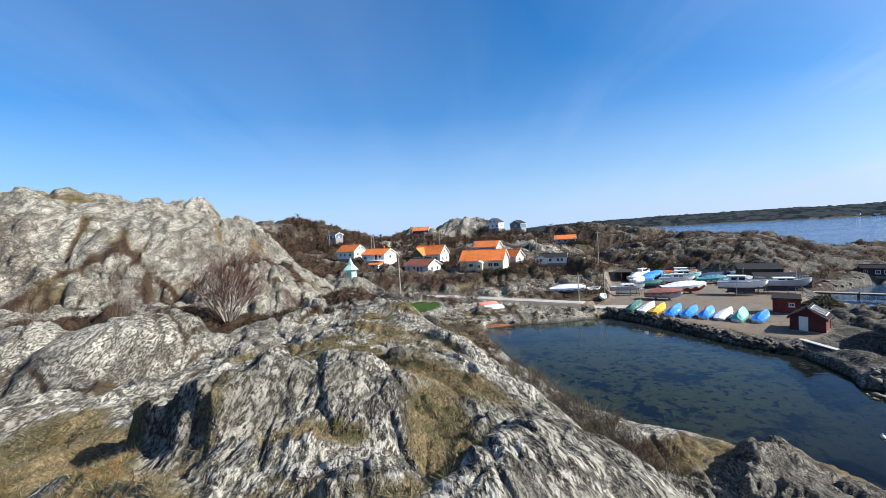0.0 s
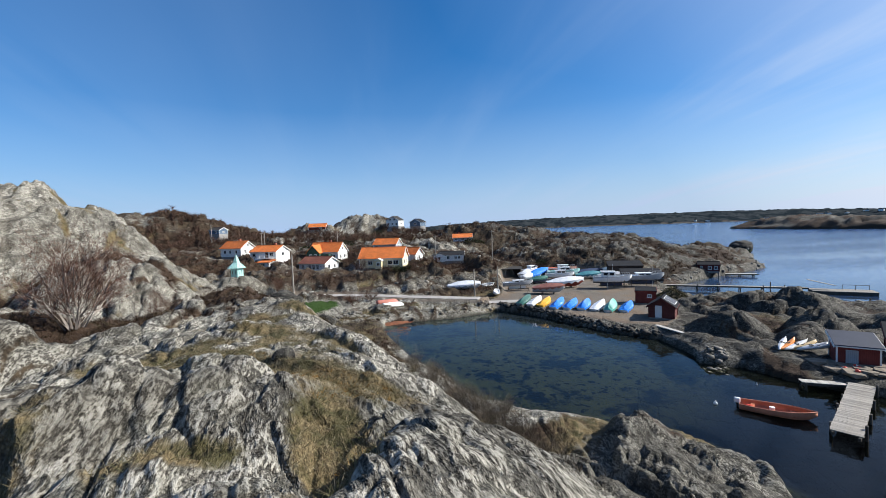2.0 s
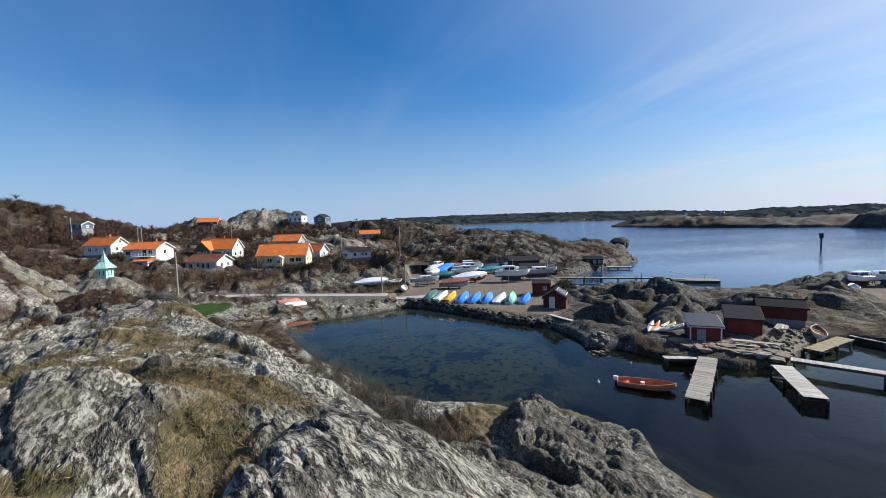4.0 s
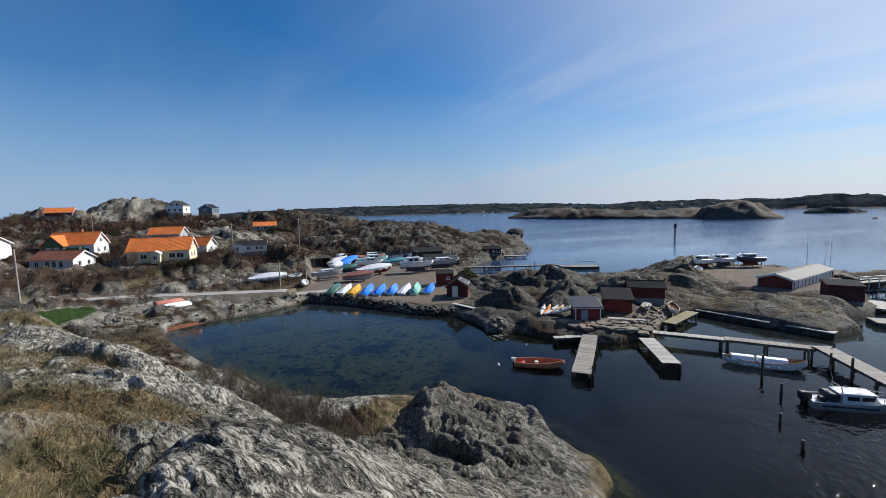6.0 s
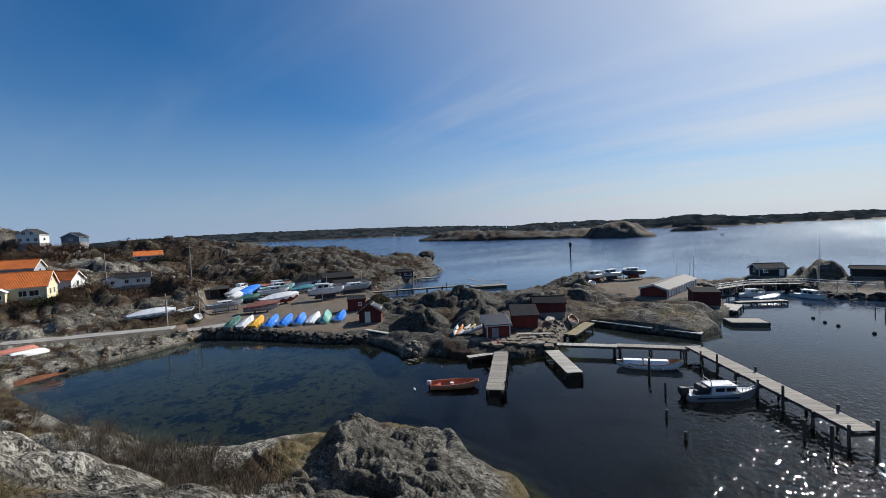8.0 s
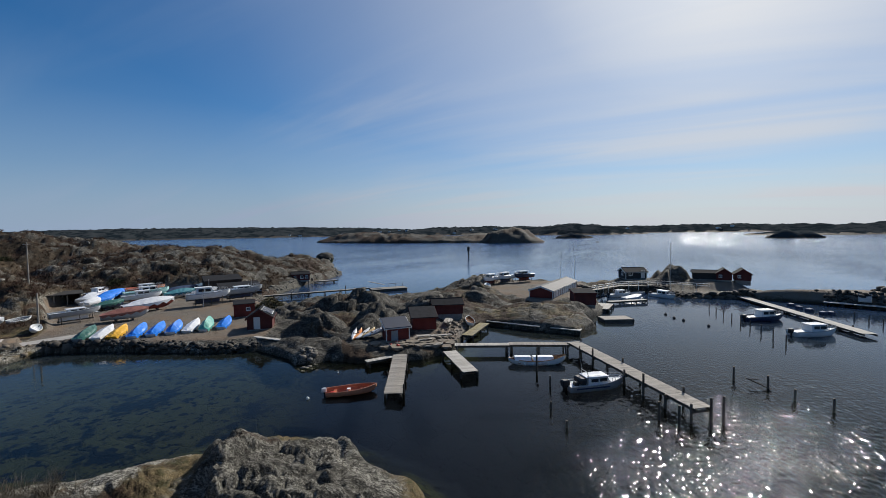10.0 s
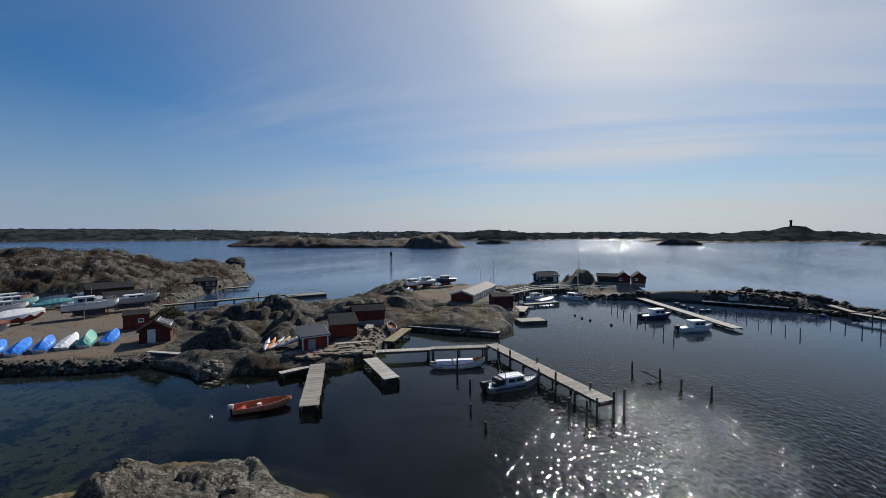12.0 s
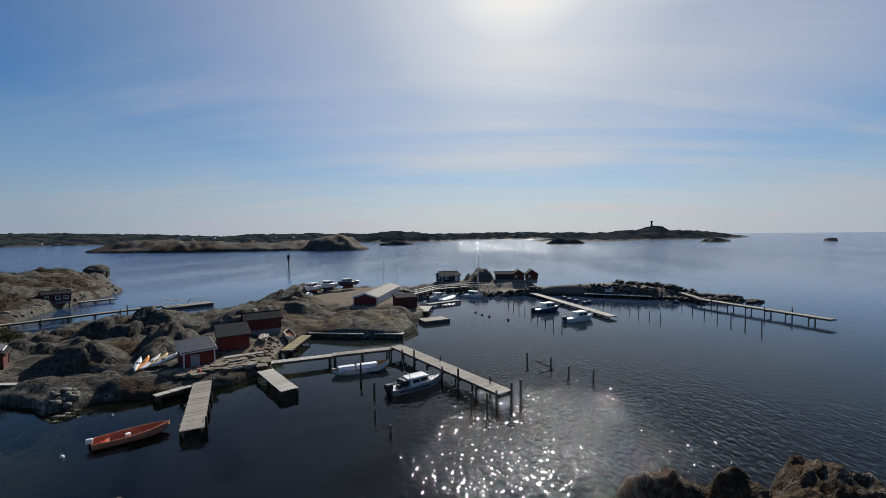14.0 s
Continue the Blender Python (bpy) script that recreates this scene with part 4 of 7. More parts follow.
FELT_GREY = plain("grey_roofing_felt", (0.05, 0.048, 0.046), 0.95, vary=0.3, scale=1.5, grain=60, spec=0.08)
NAVY_ROOF = plain("navy_roof_sheet", (0.016, 0.022, 0.042), 0.6, vary=0.3, scale=1.2)
SHEET = plain("ribbed_grey_roof_sheet", (0.085, 0.085, 0.085), 0.75, vary=0.2, scale=0.8)
STONE = plain("foundation_stone", (0.26, 0.25, 0.235), 0.9, vary=0.4, scale=2.0, grain=18, depth=0.02)
BRICK = plain("chimney_brick", (0.30, 0.11, 0.07), 0.9, vary=0.35, scale=6)
PANE = glass_pane("window_glass")
PLANK = wood("grey_weathered_planks", (0.27, 0.245, 0.21), axis=1)
PALE_PLANK = wood("pale_new_planks", (0.42, 0.395, 0.35), axis=1)
TIMBER = wood("dark_wet_timber", (0.085, 0.07, 0.055), axis=2)
POLEWOOD = wood("grey_pole_wood", (0.33, 0.30, 0.26), axis=2)
CONCRETE = plain("pale_concrete", (0.44, 0.42, 0.385), 0.9, vary=0.3, scale=1.2, grain=24, depth=0.01)
GALV = plain("galvanised_steel", (0.42, 0.43, 0.44), 0.4, 0.8, vary=0.2)
BLACK = plain("black_rubber", (0.022, 0.022, 0.024), 0.6, vary=0.3)
GEL_WHITE = plain("white_hull_paint", (0.74, 0.75, 0.75), 0.28, vary=0.10, scale=1.2)
GEL_GREY = plain("grey_hull_paint", (0.33, 0.35, 0.37), 0.35, vary=0.2, scale=1.2)
GEL_NAVY = plain("navy_hull_paint", (0.025, 0.04, 0.085), 0.3, vary=0.3, scale=1.2)
ANTIFOUL = plain("rust_red_bottom_paint", (0.22, 0.045, 0.03), 0.85, vary=0.35)
ORANGE_HULL = plain("faded_orange_hull_paint", (0.55, 0.24, 0.15), 0.5, vary=0.3, scale=1.6)
ORANGE_IN = plain("orange_boat_interior", (0.50, 0.15, 0.07), 0.55, vary=0.3, scale=2.0)
OAK = wood("varnished_boat_wood", (0.30, 0.15, 0.07), rough=0.4, axis=0, paint=1.0)
TARP_BLUE = plain("blue_tarpaulin", (0.02, 0.20, 0.72), 0.45, vary=0.3, scale=2.5, grain=8, depth=0.05)
TARP_GREEN = plain("green_tarpaulin", (0.07, 0.32, 0.26), 0.5, vary=0.35, scale=2.5, grain=8, depth=0.05)
TARP_DKGREEN = plain("dark_green_tarpaulin", (0.035, 0.12, 0.10), 0.5, vary=0.35, scale=2.5, grain=8, depth=0.05)
TARP_YELLOW = plain("yellow_hull_paint", (0.66, 0.36, 0.035), 0.5, vary=0.25, scale=2.5)
TARP_WHITE = plain("white_tarpaulin", (0.70, 0.71, 0.72), 0.5, vary=0.15, scale=2.5, grain=8, depth=0.05)
TARP_GREY = plain("grey_tarpaulin", (0.42, 0.44, 0.47), 0.5, vary=0.2, scale=2.5, grain=8, depth=0.05)
RED_PAINT = plain("red_paint", (0.62, 0.06, 0.03), 0.45, vary=0.25)


# ---- small mesh helpers ----
def part(name, bm, mat, parent=None, label="", smooth=False):
    me = bpy.data.meshes.new(name)
    bmesh.ops.recalc_face_normals(bm, faces=bm.faces)
    bm.to_mesh(me)
    bm.free()
    me.materials.append(mat)
    if smooth:
        me.polygons.foreach_set("use_smooth", np.ones(len(me.polygons), bool))
    ob = new(name, me)
    ob.parent = parent
    if label:
        tagged(ob, label)
    return ob


def thing(name, label, category, m, group="", kind=""):
    root = new(name)
    root.empty_display_size = 0.3
    root.matrix_world = m
    return tagged(root, label, category, group, kind)


def cube(bm, cx, cy, cz, sx, sy, sz, m=None):
    mat = Matrix.Translation((cx, cy, cz)) @ Matrix.Diagonal((sx, sy, sz, 1))
    if m is not None:
        mat = m @ mat
    return bmesh.ops.create_cube(bm, size=1.0, matrix=mat)["verts"]


def boxes(*rows, bevel=0.0):
    bm = bmesh.new()
    for r in rows:
        cube(bm, *r)
    if bevel:
        bmesh.ops.bevel(bm, geom=bm.edges[:], offset=bevel, segments=1, affect="EDGES")
    return bm


def rod(bm, a, b, r0, r1=None, sides=8):
    """A round bar from a to b."""
    a, b = Vector(a), Vector(b)
    d = b - a
    m = Matrix.Translation((a + b) / 2) @ d.to_track_quat("Z", "Y").to_matrix().to_4x4()
    bmesh.ops.create_cone(bm, cap_ends=True, segments=sides, radius1=r0, radius2=r0 if r1 is None else r1, depth=d.length, matrix=m)


def rods(*rows, sides=8):
    bm = bmesh.new()
    for r in rows:
        rod(bm, *r, sides=sides)
    return bm


def prism(profile, x0, x1):
    """A profile of (y, z) corners drawn out from x0 to x1."""
    bm = bmesh.new()
    a = [bm.verts.new((x0, y, z)) for y, z in profile]
    b = [bm.verts.new((x1, y, z)) for y, z in profile]
    n = len(profile)
    for i in range(n):
        bm.faces.new((a[i], a[(i + 1) % n], b[(i + 1) % n], b[i]))
    bm.faces.new(a[::-1])
    bm.faces.new(b)
    return bm


# ---- houses ----
SIDES = {"S": (0, -1), "N": (0, 1), "E": (1, 0), "W": (-1, 0)}


def opening(root, side, u, v, w, h, length, depth, kind="window", face=TRIM, split=1):
    """A window or a door on one side of a house: a frame with bars that stands proud, and its glass or leaf."""
    dx, dy = SIDES[side]
    off = (length if dx else depth) / 2
    turn = math.atan2(dx, -dy)
    m = Matrix.Translation((dx * off + (0 if dx else u), dy * off + (u if dx else 0), v)) @ Matrix.Rotation(turn, 4, "Z")
    t = 0.11
    rows = [(-w / 2, 0, 0, t, 0.12, h + t), (w / 2, 0, 0, t, 0.12, h + t), (0, 0, h / 2, w - t, 0.12, t), (0, 0, -h / 2, w - t, 0.12, t)]
    if kind == "window":
        rows += [(-w / 2 + w * k / (split + 1), 0, 0, 0.06, 0.10, h - t) for k in range(1, split + 1)]
        rows.append((0, -0.04, -h / 2 - 0.08, w + 0.25, 0.16, 0.05))
    frame_ob = part(kind, boxes(*rows), face, root)
    frame_ob.matrix_local = m
    leaf = part("pane" if kind == "window" else "leaf", boxes((0, 0.01, 0, w - 0.05, 0.06, h - 0.05)), PANE if kind == "window" else face, frame_ob)
    return frame_ob, leaf


def house(name, label, m, length, depth, wall_h, roof_h, walls, roof_mat, openings=(), chimney=None, over=0.4, trim=TRIM, category="house", group="", base=1.6, lean=0.0):
    """A house with a ridge along x, front at -y, standing on a stone base. lean: a mono-pitch roof rises by that much to the back."""
    root = thing(name, label, category, m, group)
    d = depth / 2
    part("foundation", boxes((0, 0, -base / 2 + 0.15, length - 0.1, depth - 0.1, base + 0.3)), STONE, root)
    if lean:
        profile = [(-d, 0.2), (d, 0.2), (d, wall_h + lean), (-d, wall_h)]
        edge = [[(-d - over, wall_h - over * lean / depth), (d + over, wall_h + lean + over * lean / depth)]]
    else:
        profile = [(-d, 0.2), (d, 0.2), (d, wall_h), (0, wall_h + roof_h), (-d, wall_h)]
        k = roof_h / d
        edge = [[(-d - over, wall_h - over * k), (0, wall_h + roof_h)], [(d + over, wall_h - over * k), (0, wall_h + roof_h)]]
    part("wall", prism(profile, -length / 2, length / 2), walls, root)
    for (y0, z0), (y1, z1) in edge:
        lift, th = 0.03, 0.14
        slope = prism([(y0, z0 + lift), (y1, z1 + lift), (y1, z1 + lift + th), (y0, z0 + lift + th)], -length / 2 - over, length / 2 + over)
        roof = part("roof", slope, roof_mat, root)
        for sx in (-1, 1):
            x = sx * (length / 2 + over + 0.02)
            part("bargeboard", prism([(y0, z0 - 0.14), (y1, z1 - 0.14), (y1, z1 + 0.13), (y0, z0 + 0.13)], x - 0.03, x + 0.03), trim, roof)
        part("gutter", boxes((0, y0, z0 + 0.02, length + 2 * over, 0.1, 0.1)), trim, roof)
    if not lean:
        part("ridge_cap", rods(((-length / 2 - over, 0, wall_h + roof_h + 0.15), (length / 2 + over, 0, wall_h + roof_h + 0.15), 0.11), sides=6), roof_mat, root)
    for sx in (-1, 1):
        for sy in (-1, 1):
            part("corner_board", boxes((sx * (length / 2 + 0.012), sy * (d + 0.012), wall_h / 2 + 0.1, 0.13, 0.13, wall_h - 0.2)), trim, root)
    for o in openings:
        opening(root, *o[:5], length, depth, *o[5:])
    if chimney:
        cx, cy = chimney
        ch = part("chimney", boxes((cx, cy, wall_h + roof_h + 0.1, 0.7, 0.7, 1.7)), BRICK, root)
        part("chimney_cap", boxes((cx, cy, wall_h + roof_h + 1.0, 0.86, 0.86, 0.12)), FELT, ch)
    return root


def stand(x, y, z, turn):
    return pose(x, y, z, 0, 0, turn)


def plot(x, y, z, turn):
    """Where a house of the village stands."""
    return stand(x, y, z - 0.05, turn) @ Matrix.Scale(0.92, 4)


def build_village():
    g = "houses of the village"
    e = house("house", "pale yellow wooden house with orange tiled roof", plot(4.5, 114, 6.0, -17), 12.6, 8.0, 3.1, 2.7, CREAM, TILE,
              [("S", -3.1, 1.7, 1.25, 1.1, "window"), ("S", 2.7, 1.75, 1.3, 1.15, "window"), ("S", 4.4, 1.75, 1.5, 1.15, "window"), ("S", 0.1, 1.25, 1.0, 2.0, "door", BROWNBOARD),
               ("E", -1.4, 1.7, 1.1, 1.2, "window"), ("E", 1.6, 1.7, 1.1, 1.2, "window"), ("E", 0, 4.1, 0.8, 0.9, "window")], group=g)
    porch = part("porch", prism([(-0.9, 0.1), (0.9, 0.1), (0.9, 2.4), (0, 3.0), (-0.9, 2.4)], -1.3, 1.2), CREAM, e)
    porch.matrix_local = pose(-0.2, -4.7, 0, 0, 0, 90)
    for sy in (-1, 1):
        lid = part("porch_roof", prism([(sy * 1.15, 2.33), (0, 3.04), (0, 3.14), (sy * 1.15, 2.43)], -1.4, 1.4), TRIM, porch)
    opening(e, "S", -0.2, 1.5, 0.9, 0.9, 12.6, 8 + 4.1, "window")
    house("house", "white house with orange tiled roof and grey base", plot(-41.5, 146, 9.2, -30), 9.0, 6.4, 3.2, 2.2, WHITE, TILE,
          [("S", -2.6, 1.8, 1.0, 1.1), ("S", -0.3, 1.8, 0.8, 1.1), ("S", 2.4, 1.8, 1.0, 1.1), ("E", -1.2, 1.9, 1.0, 1.1), ("E", 1.2, 1.9, 1.0, 1.1), ("E", 0, 4.1, 0.8, 0.8)], (0.5, 0.6), group=g, base=3.0)
    b = house("house", "white house with balcony and orange roof", plot(-29, 134, 7.0, -24), 9.4, 7.4, 4.4, 1.7, WHITE, TILE,
              [("S", -3.3, 3.3, 1.2, 1.0), ("S", -2.6, 1.2, 1.0, 1.1), ("S", 1.4, 3.4, 0.9, 2.0, "door", BROWNBOARD), ("S", 3.1, 3.5, 1.2, 1.1), ("E", 0, 3.4, 1.1, 1.1), ("S", 1.2, 1.3, 1.8, 1.6)], (1.6, 0.8), group=g, base=2.6)
    rail = [(1.9, -4.7, 2.35, 5.4, 2.0, 0.16), (1.9, -5.65, 3.35, 5.4, 0.07, 0.09)] + [(-0.75 + 0.9 * k, -5.65, 2.9, 0.07, 0.07, 0.9) for k in range(7)]
    part("balcony", boxes(*rail), TRIM, b)
    an = part("annexe", prism([(-1.7, -0.6), (1.7, -0.6), (1.7, 1.7), (-1.7, 1.2)], -2.2, 2.2), WHITE, b)
    an.matrix_local = pose(3.2, -6.6, 0.0)
    part("annexe_roof", prism([(-2.0, 1.2), (2.0, 1.82), (2.0, 1.95), (-2.0, 1.33)], -2.5, 2.5), TILE, an)
    opening(an, "S", 0, 0.6, 1.4, 0.8, 4, 3.4)
    c = house("house", "white and dark green house with crossed orange gables", plot(-12.5, 141, 6.6, -24), 11.0, 7.0, 3.6, 2.9, WHITE, TILE,
              [("E", -1.5, 1.8, 1.0, 1.2), ("E", 1.5, 1.8, 1.0, 1.2), ("E", 0, 4.4, 0.9, 1.0), ("S", 3.9, 1.8, 1.1, 1.2)], (0.8, 0.5), group=g, base=2.4)
    wing = part("cross_gable", prism([(-2.3, 0.2), (2.3, 0.2), (2.3, 3.5), (0, 5.9), (-2.3, 3.5)], -2.4, 3.2), GREENBOARD, c)
    wing.matrix_local = pose(-2.7, -3.4, 0, 0, 0, 90)
    for sy in (-1, 1):
        part("cross_roof", prism([(sy * 2.7, 3.13), (0, 5.95), (0, 6.1), (sy * 2.7, 3.28)], -2.8, 3.4), TILE, wing)
    opening(wing, "W", -0.9, 2.2, 0.9, 1.2, 4.82, 4.6)
    opening(wing, "W", 0.9, 2.2, 0.9, 1.2, 4.82, 4.6)
    part("veranda", boxes((1.7, -4.5, 1.5, 3.0, 2.2, 2.6)), GREENBOARD, c)
    house("house", "low white house with weathered brown-red roof", plot(-13.5, 122, 5.3, -34), 9.6, 6.4, 2.6, 1.7, WHITE, TILE_OLD,
          [("S", -3.3, 1.5, 0.9, 1.2), ("S", -0.9, 1.5, 0.9, 1.4), ("S", 0.6, 1.5, 0.9, 1.4), ("S", 2.1, 1.5, 0.9, 1.4), ("E", -1.3, 1.5, 0.9, 1.1), ("E", 1.3, 1.5, 0.9, 1.1), ("E", -1, -0.6, 1.0, 0.8)], group=g, base=3.0)
    house("house", "grey-white house with orange roof behind", plot(7.0, 143, 8.8, -24), 8.6, 6.4, 2.7, 1.9, GREYBLUE, TILE, [("S", -3, 1.6, 1.2, 1.1), ("E", 0, 1.8, 1.0, 1.1)], group=g, base=2.4)
    house("house", "small white house with orange roof", plot(12.8, 123, 6.6, -38), 6.0, 4.6, 2.5, 1.8, WHITE, TILE, [("E", 0, 1.5, 0.9, 1.1), ("S", -1, 1.5, 1.0, 1.0)], group=g, base=2.0)
    hh = house("house", "low white cottage with dark felt roof", plot(26.5, 129, 5.5, -12), 7.6, 4.6, 2.2, 1.0, WHITE, FELT,
               [("S", -1.4, 1.3, 0.9, 1.0), ("S", 1.1, 1.3, 0.8, 1.0), ("S", 2.3, 1.3, 0.8, 1.0), ("E", 0, 1.4, 0.8, 0.9)], group=g, base=2.0)
    wing2 = part("wing", prism([(-1.9, 0), (1.9, 0), (1.9, 2.1), (0, 2.9), (-1.9, 2.1)], -2.0, 2.0), WHITE, hh)
    wing2.matrix_local = pose(-4.4, -1.0, 0, 0, 0, 90)
    for sy in (-1, 1):
        part("wing_roof", prism([(sy * 2.2, 2.02), (0, 2.95), (0, 3.06), (sy * 2.2, 2.13)], -2.3, 2.3), FELT, wing2)
    opening(wing2, "W", 0, 1.3, 0.8, 0.9, 4.05, 3.8)
    house("house", "grey-white villa with low orange roof", plot(40, 172, 9.6, -14), 8.4, 6.4, 2.2, 1.5, GREYBLUE, TILE, [("S", -2.8, 1.4, 1.2, 1.0), ("S", 0, 1.4, 1.2, 1.0), ("S", 2.6, 1.4, 1.2, 1.0)], (-1.5, 1.0), group=g, base=2.4)
    house("house", "tall white house on the rocky hilltop", plot(15.5, 226, 17.4, 60), 7.0, 7.6, 3.8, 2.2, WHITE, FELT_GREY,
          [("W", -2.6, 1.6, 1.2, 1.3), ("W", 0, 1.6, 1.2, 1.3), ("W", 2.6, 1.6, 1.2, 1.3), ("W", -1.3, 4.2, 1.1, 1.1), ("W", 1.3, 4.2, 1.1, 1.1), ("S", 0, 1.8, 1.4, 1.2)], group=g, base=3.0)
    house("house", "dark blue house on the ridge", plot(28.5, 232, 17.2, 55), 7.0, 7.0, 2.6, 1.8, BLUEBOARD, FELT, [("W", 0, 1.5, 1.6, 1.1)], group=g, base=3.0)
    house("house", "brown house with orange roof on the ridge", plot(-24.5, 226, 17.0, -10), 9.4, 6.0, 1.9, 1.8, FALU, TILE, [("S", 2, 1.2, 1.0, 0.8)], group=g, base=3.0)
    house("house", "grey and white house on the far slope", plot(-59, 183, 16.8, -30), 5.6, 4.6, 1.9, 1.0, BLUEBOARD, FELT_GREY, [("S", 1, 1.0, 1.0, 0.8), ("E", 0, 1.0, 0.8, 0.8)], group=g, base=3.0)
    # pavilion with a steep green roof
    pv = thing("garden_pavilion", "turquoise garden pavilion with tall pointed roof", "pavilion", plot(-28, 97, 7.2, 20))
    bm = bmesh.new()
    bmesh.ops.create_cone(bm, cap_ends=True, segments=6, radius1=1.5, radius2=1.5, depth=3.0, matrix=Matrix.Translation((0, 0, 0.9)))
    part("wall", bm, TURQ, pv)
    bm = bmesh.new()
    bmesh.ops.create_cone(bm, cap_ends=True, segments=6, radius1=2.25, radius2=0.9, depth=1.2, matrix=Matrix.Translation((0, 0, 2.8)))
    bmesh.ops.create_cone(bm, cap_ends=True, segments=6, radius1=0.9, radius2=0.04, depth=2.0, matrix=Matrix.Translation((0, 0, 4.4)))
    part("roof", bm, TILE_TURQ, pv)
    part("finial", rods(((0, 0, 5.3), (0, 0, 6.1), 0.05, 0.02)), TRIM, pv)
    for k in range(6):
        a = radians(60 * k + 30)
        w = part("window", boxes((0, 0, 1.2, 0.8, 0.06, 1.0)), PANE, pv)
        w.matrix_local = Matrix.Rotation(a + math.pi / 2, 4, "Z") @ Matrix.Translation((0, -1.31, 0))


build_village()


def build_sheds():
    g = "boat sheds of the harbour"
    s = house("boat_shed", "red boat shed with navy roof and white trim", stand(47.5, 33.2, 1.0, -42), 3.1, 2.8, 2.15, 0, FALU, NAVY_ROOF,
              [("S", -0.45, 1.0, 0.8, 1.45, "door", GREYBLUE)], over=0.25, category="shed", group=g, base=1.2, lean=0.65)
    house("boat_shed", "red boat shed with dark felt roof", stand(54.2, 32.8, 1.3, -52), 3.4, 3.2, 2.0, 0, FALU, FELT, [("E", 0, 1.0, 0.8, 1.45, "door", FALU)], over=0.3, trim=DARKRED, category="shed", group=g, base=1.4, lean=0.8)
    house("boat_shed", "low dark red shed with felt roof", stand(62.8, 33.3, 2.0, -55), 4.9, 3.6, 1.75, 0.7, DARKRED, FELT, [], over=0.25, trim=DARKRED, category="shed", group=g, base=1.6)
    bs = house("boat_shed", "dark brown shed with solar panel on the roof", stand(44.2, 56.2, 1.25, 44), 3.6, 3.4, 2.0, 1.1, DARKRED, FELT, [("W", 0.4, 1.15, 0.8, 1.7, "door", TRIM)], over=0.3, trim=DARKRED, category="shed", group=g, base=1.0)
    house("boat_shed", "small red shed with flat roof", stand(48.8, 66.5, 1.3, -36), 3.2, 2.6, 2.3, 0, FALU, FELT, [("S", 0.6, 1.5, 0.6, 0.5)], over=0.15, trim=FALU, category="shed", group=g, base=0.8, lean=0.3)
    bh = house("boat_house", "dark red boathouse on posts with white windows", stand(91.0, 98.0, 1.5, -38), 4.8, 3.6, 1.9, 0.6, DARKRED, FELT,
          [("S", -1.7, 1.0, 0.55, 1.1), ("S", 0.2, 1.15, 0.75, 0.75), ("S", 1.6, 1.15, 0.75, 0.75)], over=0.25, trim=DARKRED, category="boathouse", group=g, base=0.3)
    for k in range(6):
        part("post", rods(((-2.2 + 2.2 * (k % 3), -1.6 + 3.2 * (k // 3), -3.0), (-2.2 + 2.2 * (k % 3), -1.6 + 3.2 * (k // 3), 0.1), 0.13), sides=8), TIMBER, bh)
    # long shed with a ribbed roof and a row of pale doors
    ls = house("storage_shed", "long dark red shed with pale ribbed roof", stand(93.8, 22.3, 1.75, -4), 18.4, 4.8, 1.75, 0.75, FALU, SHEET, [], over=0.25, category="shed", group=g, base=1.6)
    for k in range(11):
        part("door", boxes((-8.0 + 1.58 * k, -2.43, 0.95, 1.2, 0.07, 1.4)), TRIM, ls)
    house("storage_shed", "red shed with flat felt roof by the basin", stand(83.5, 14.6, 1.4, -64), 3.9, 3.2, 2.4, 0, DARKRED, FELT, [], over=0.2, trim=FALU, category="shed", group=g, base=1.4, lean=0.35)
    house("quay_house", "dark grey quay house with white corner boards", stand(124.5, 8.5, 2.2, -60), 5.6, 4.2, 2.0, 0.9, TARRED, FELT_GREY, [("S", 1.8, 1.3, 0.9, 1.9, "door", TRIM), ("S", -1.5, 1.5, 0.9, 0.9), ("W", 0, 1.5, 0.9, 0.9)], category="house", group=g, base=2.4)
    house("quay_house", "long low grey shed on the quay", stand(129.5, -8.7, 2.2, -88), 5.6, 3.6, 1.8, 0.5, TARRED, FELT, [], category="shed", group=g, base=1.0, trim=TARRED)
    for (x, y), lab in (((129.0, -12.6), "red quay shed with gable and white trim"), ((129.4, -16.6), "dark red quay shed with white trim")):
        house("quay_shed", lab, stand(x, y, 2.2, 0), 3.8, 3.2, 1.9, 1.1, DARKRED, FELT_GREY, [("W", -0.55, 1.05, 0.8, 1.6, "door", DARKRED), ("W", 0.8, 1.2, 0.6, 0.6)], over=0.3, trim=DARKRED, category="shed", group=g, base=1.0)
    for k in range(2):
        panel = part("solar_panel", prism([(-1.75, 2.28), (-0.25, 3.12), (-0.25, 3.17), (-1.75, 2.33)], -1.45 + 1.5 * k, -0.05 + 1.5 * k), TRIM, bs)
        part("cell_sheet", prism([(-1.69, 2.35), (-0.31, 3.12), (-0.31, 3.145), (-1.69, 2.375)], -1.40 + 1.5 * k, -0.10 + 1.5 * k), NAVY_ROOF, panel)
    # storage halls behind the boat yard
    house("storage_shed", "low dark shed behind the boat yard", stand(66.5, 99, 2.0, -26), 8.0, 5.0, 2.4, 0, BROWNBOARD, FELT, [], over=0.2, trim=BROWNBOARD, category="shed", group=g, base=1.2, lean=0.8)
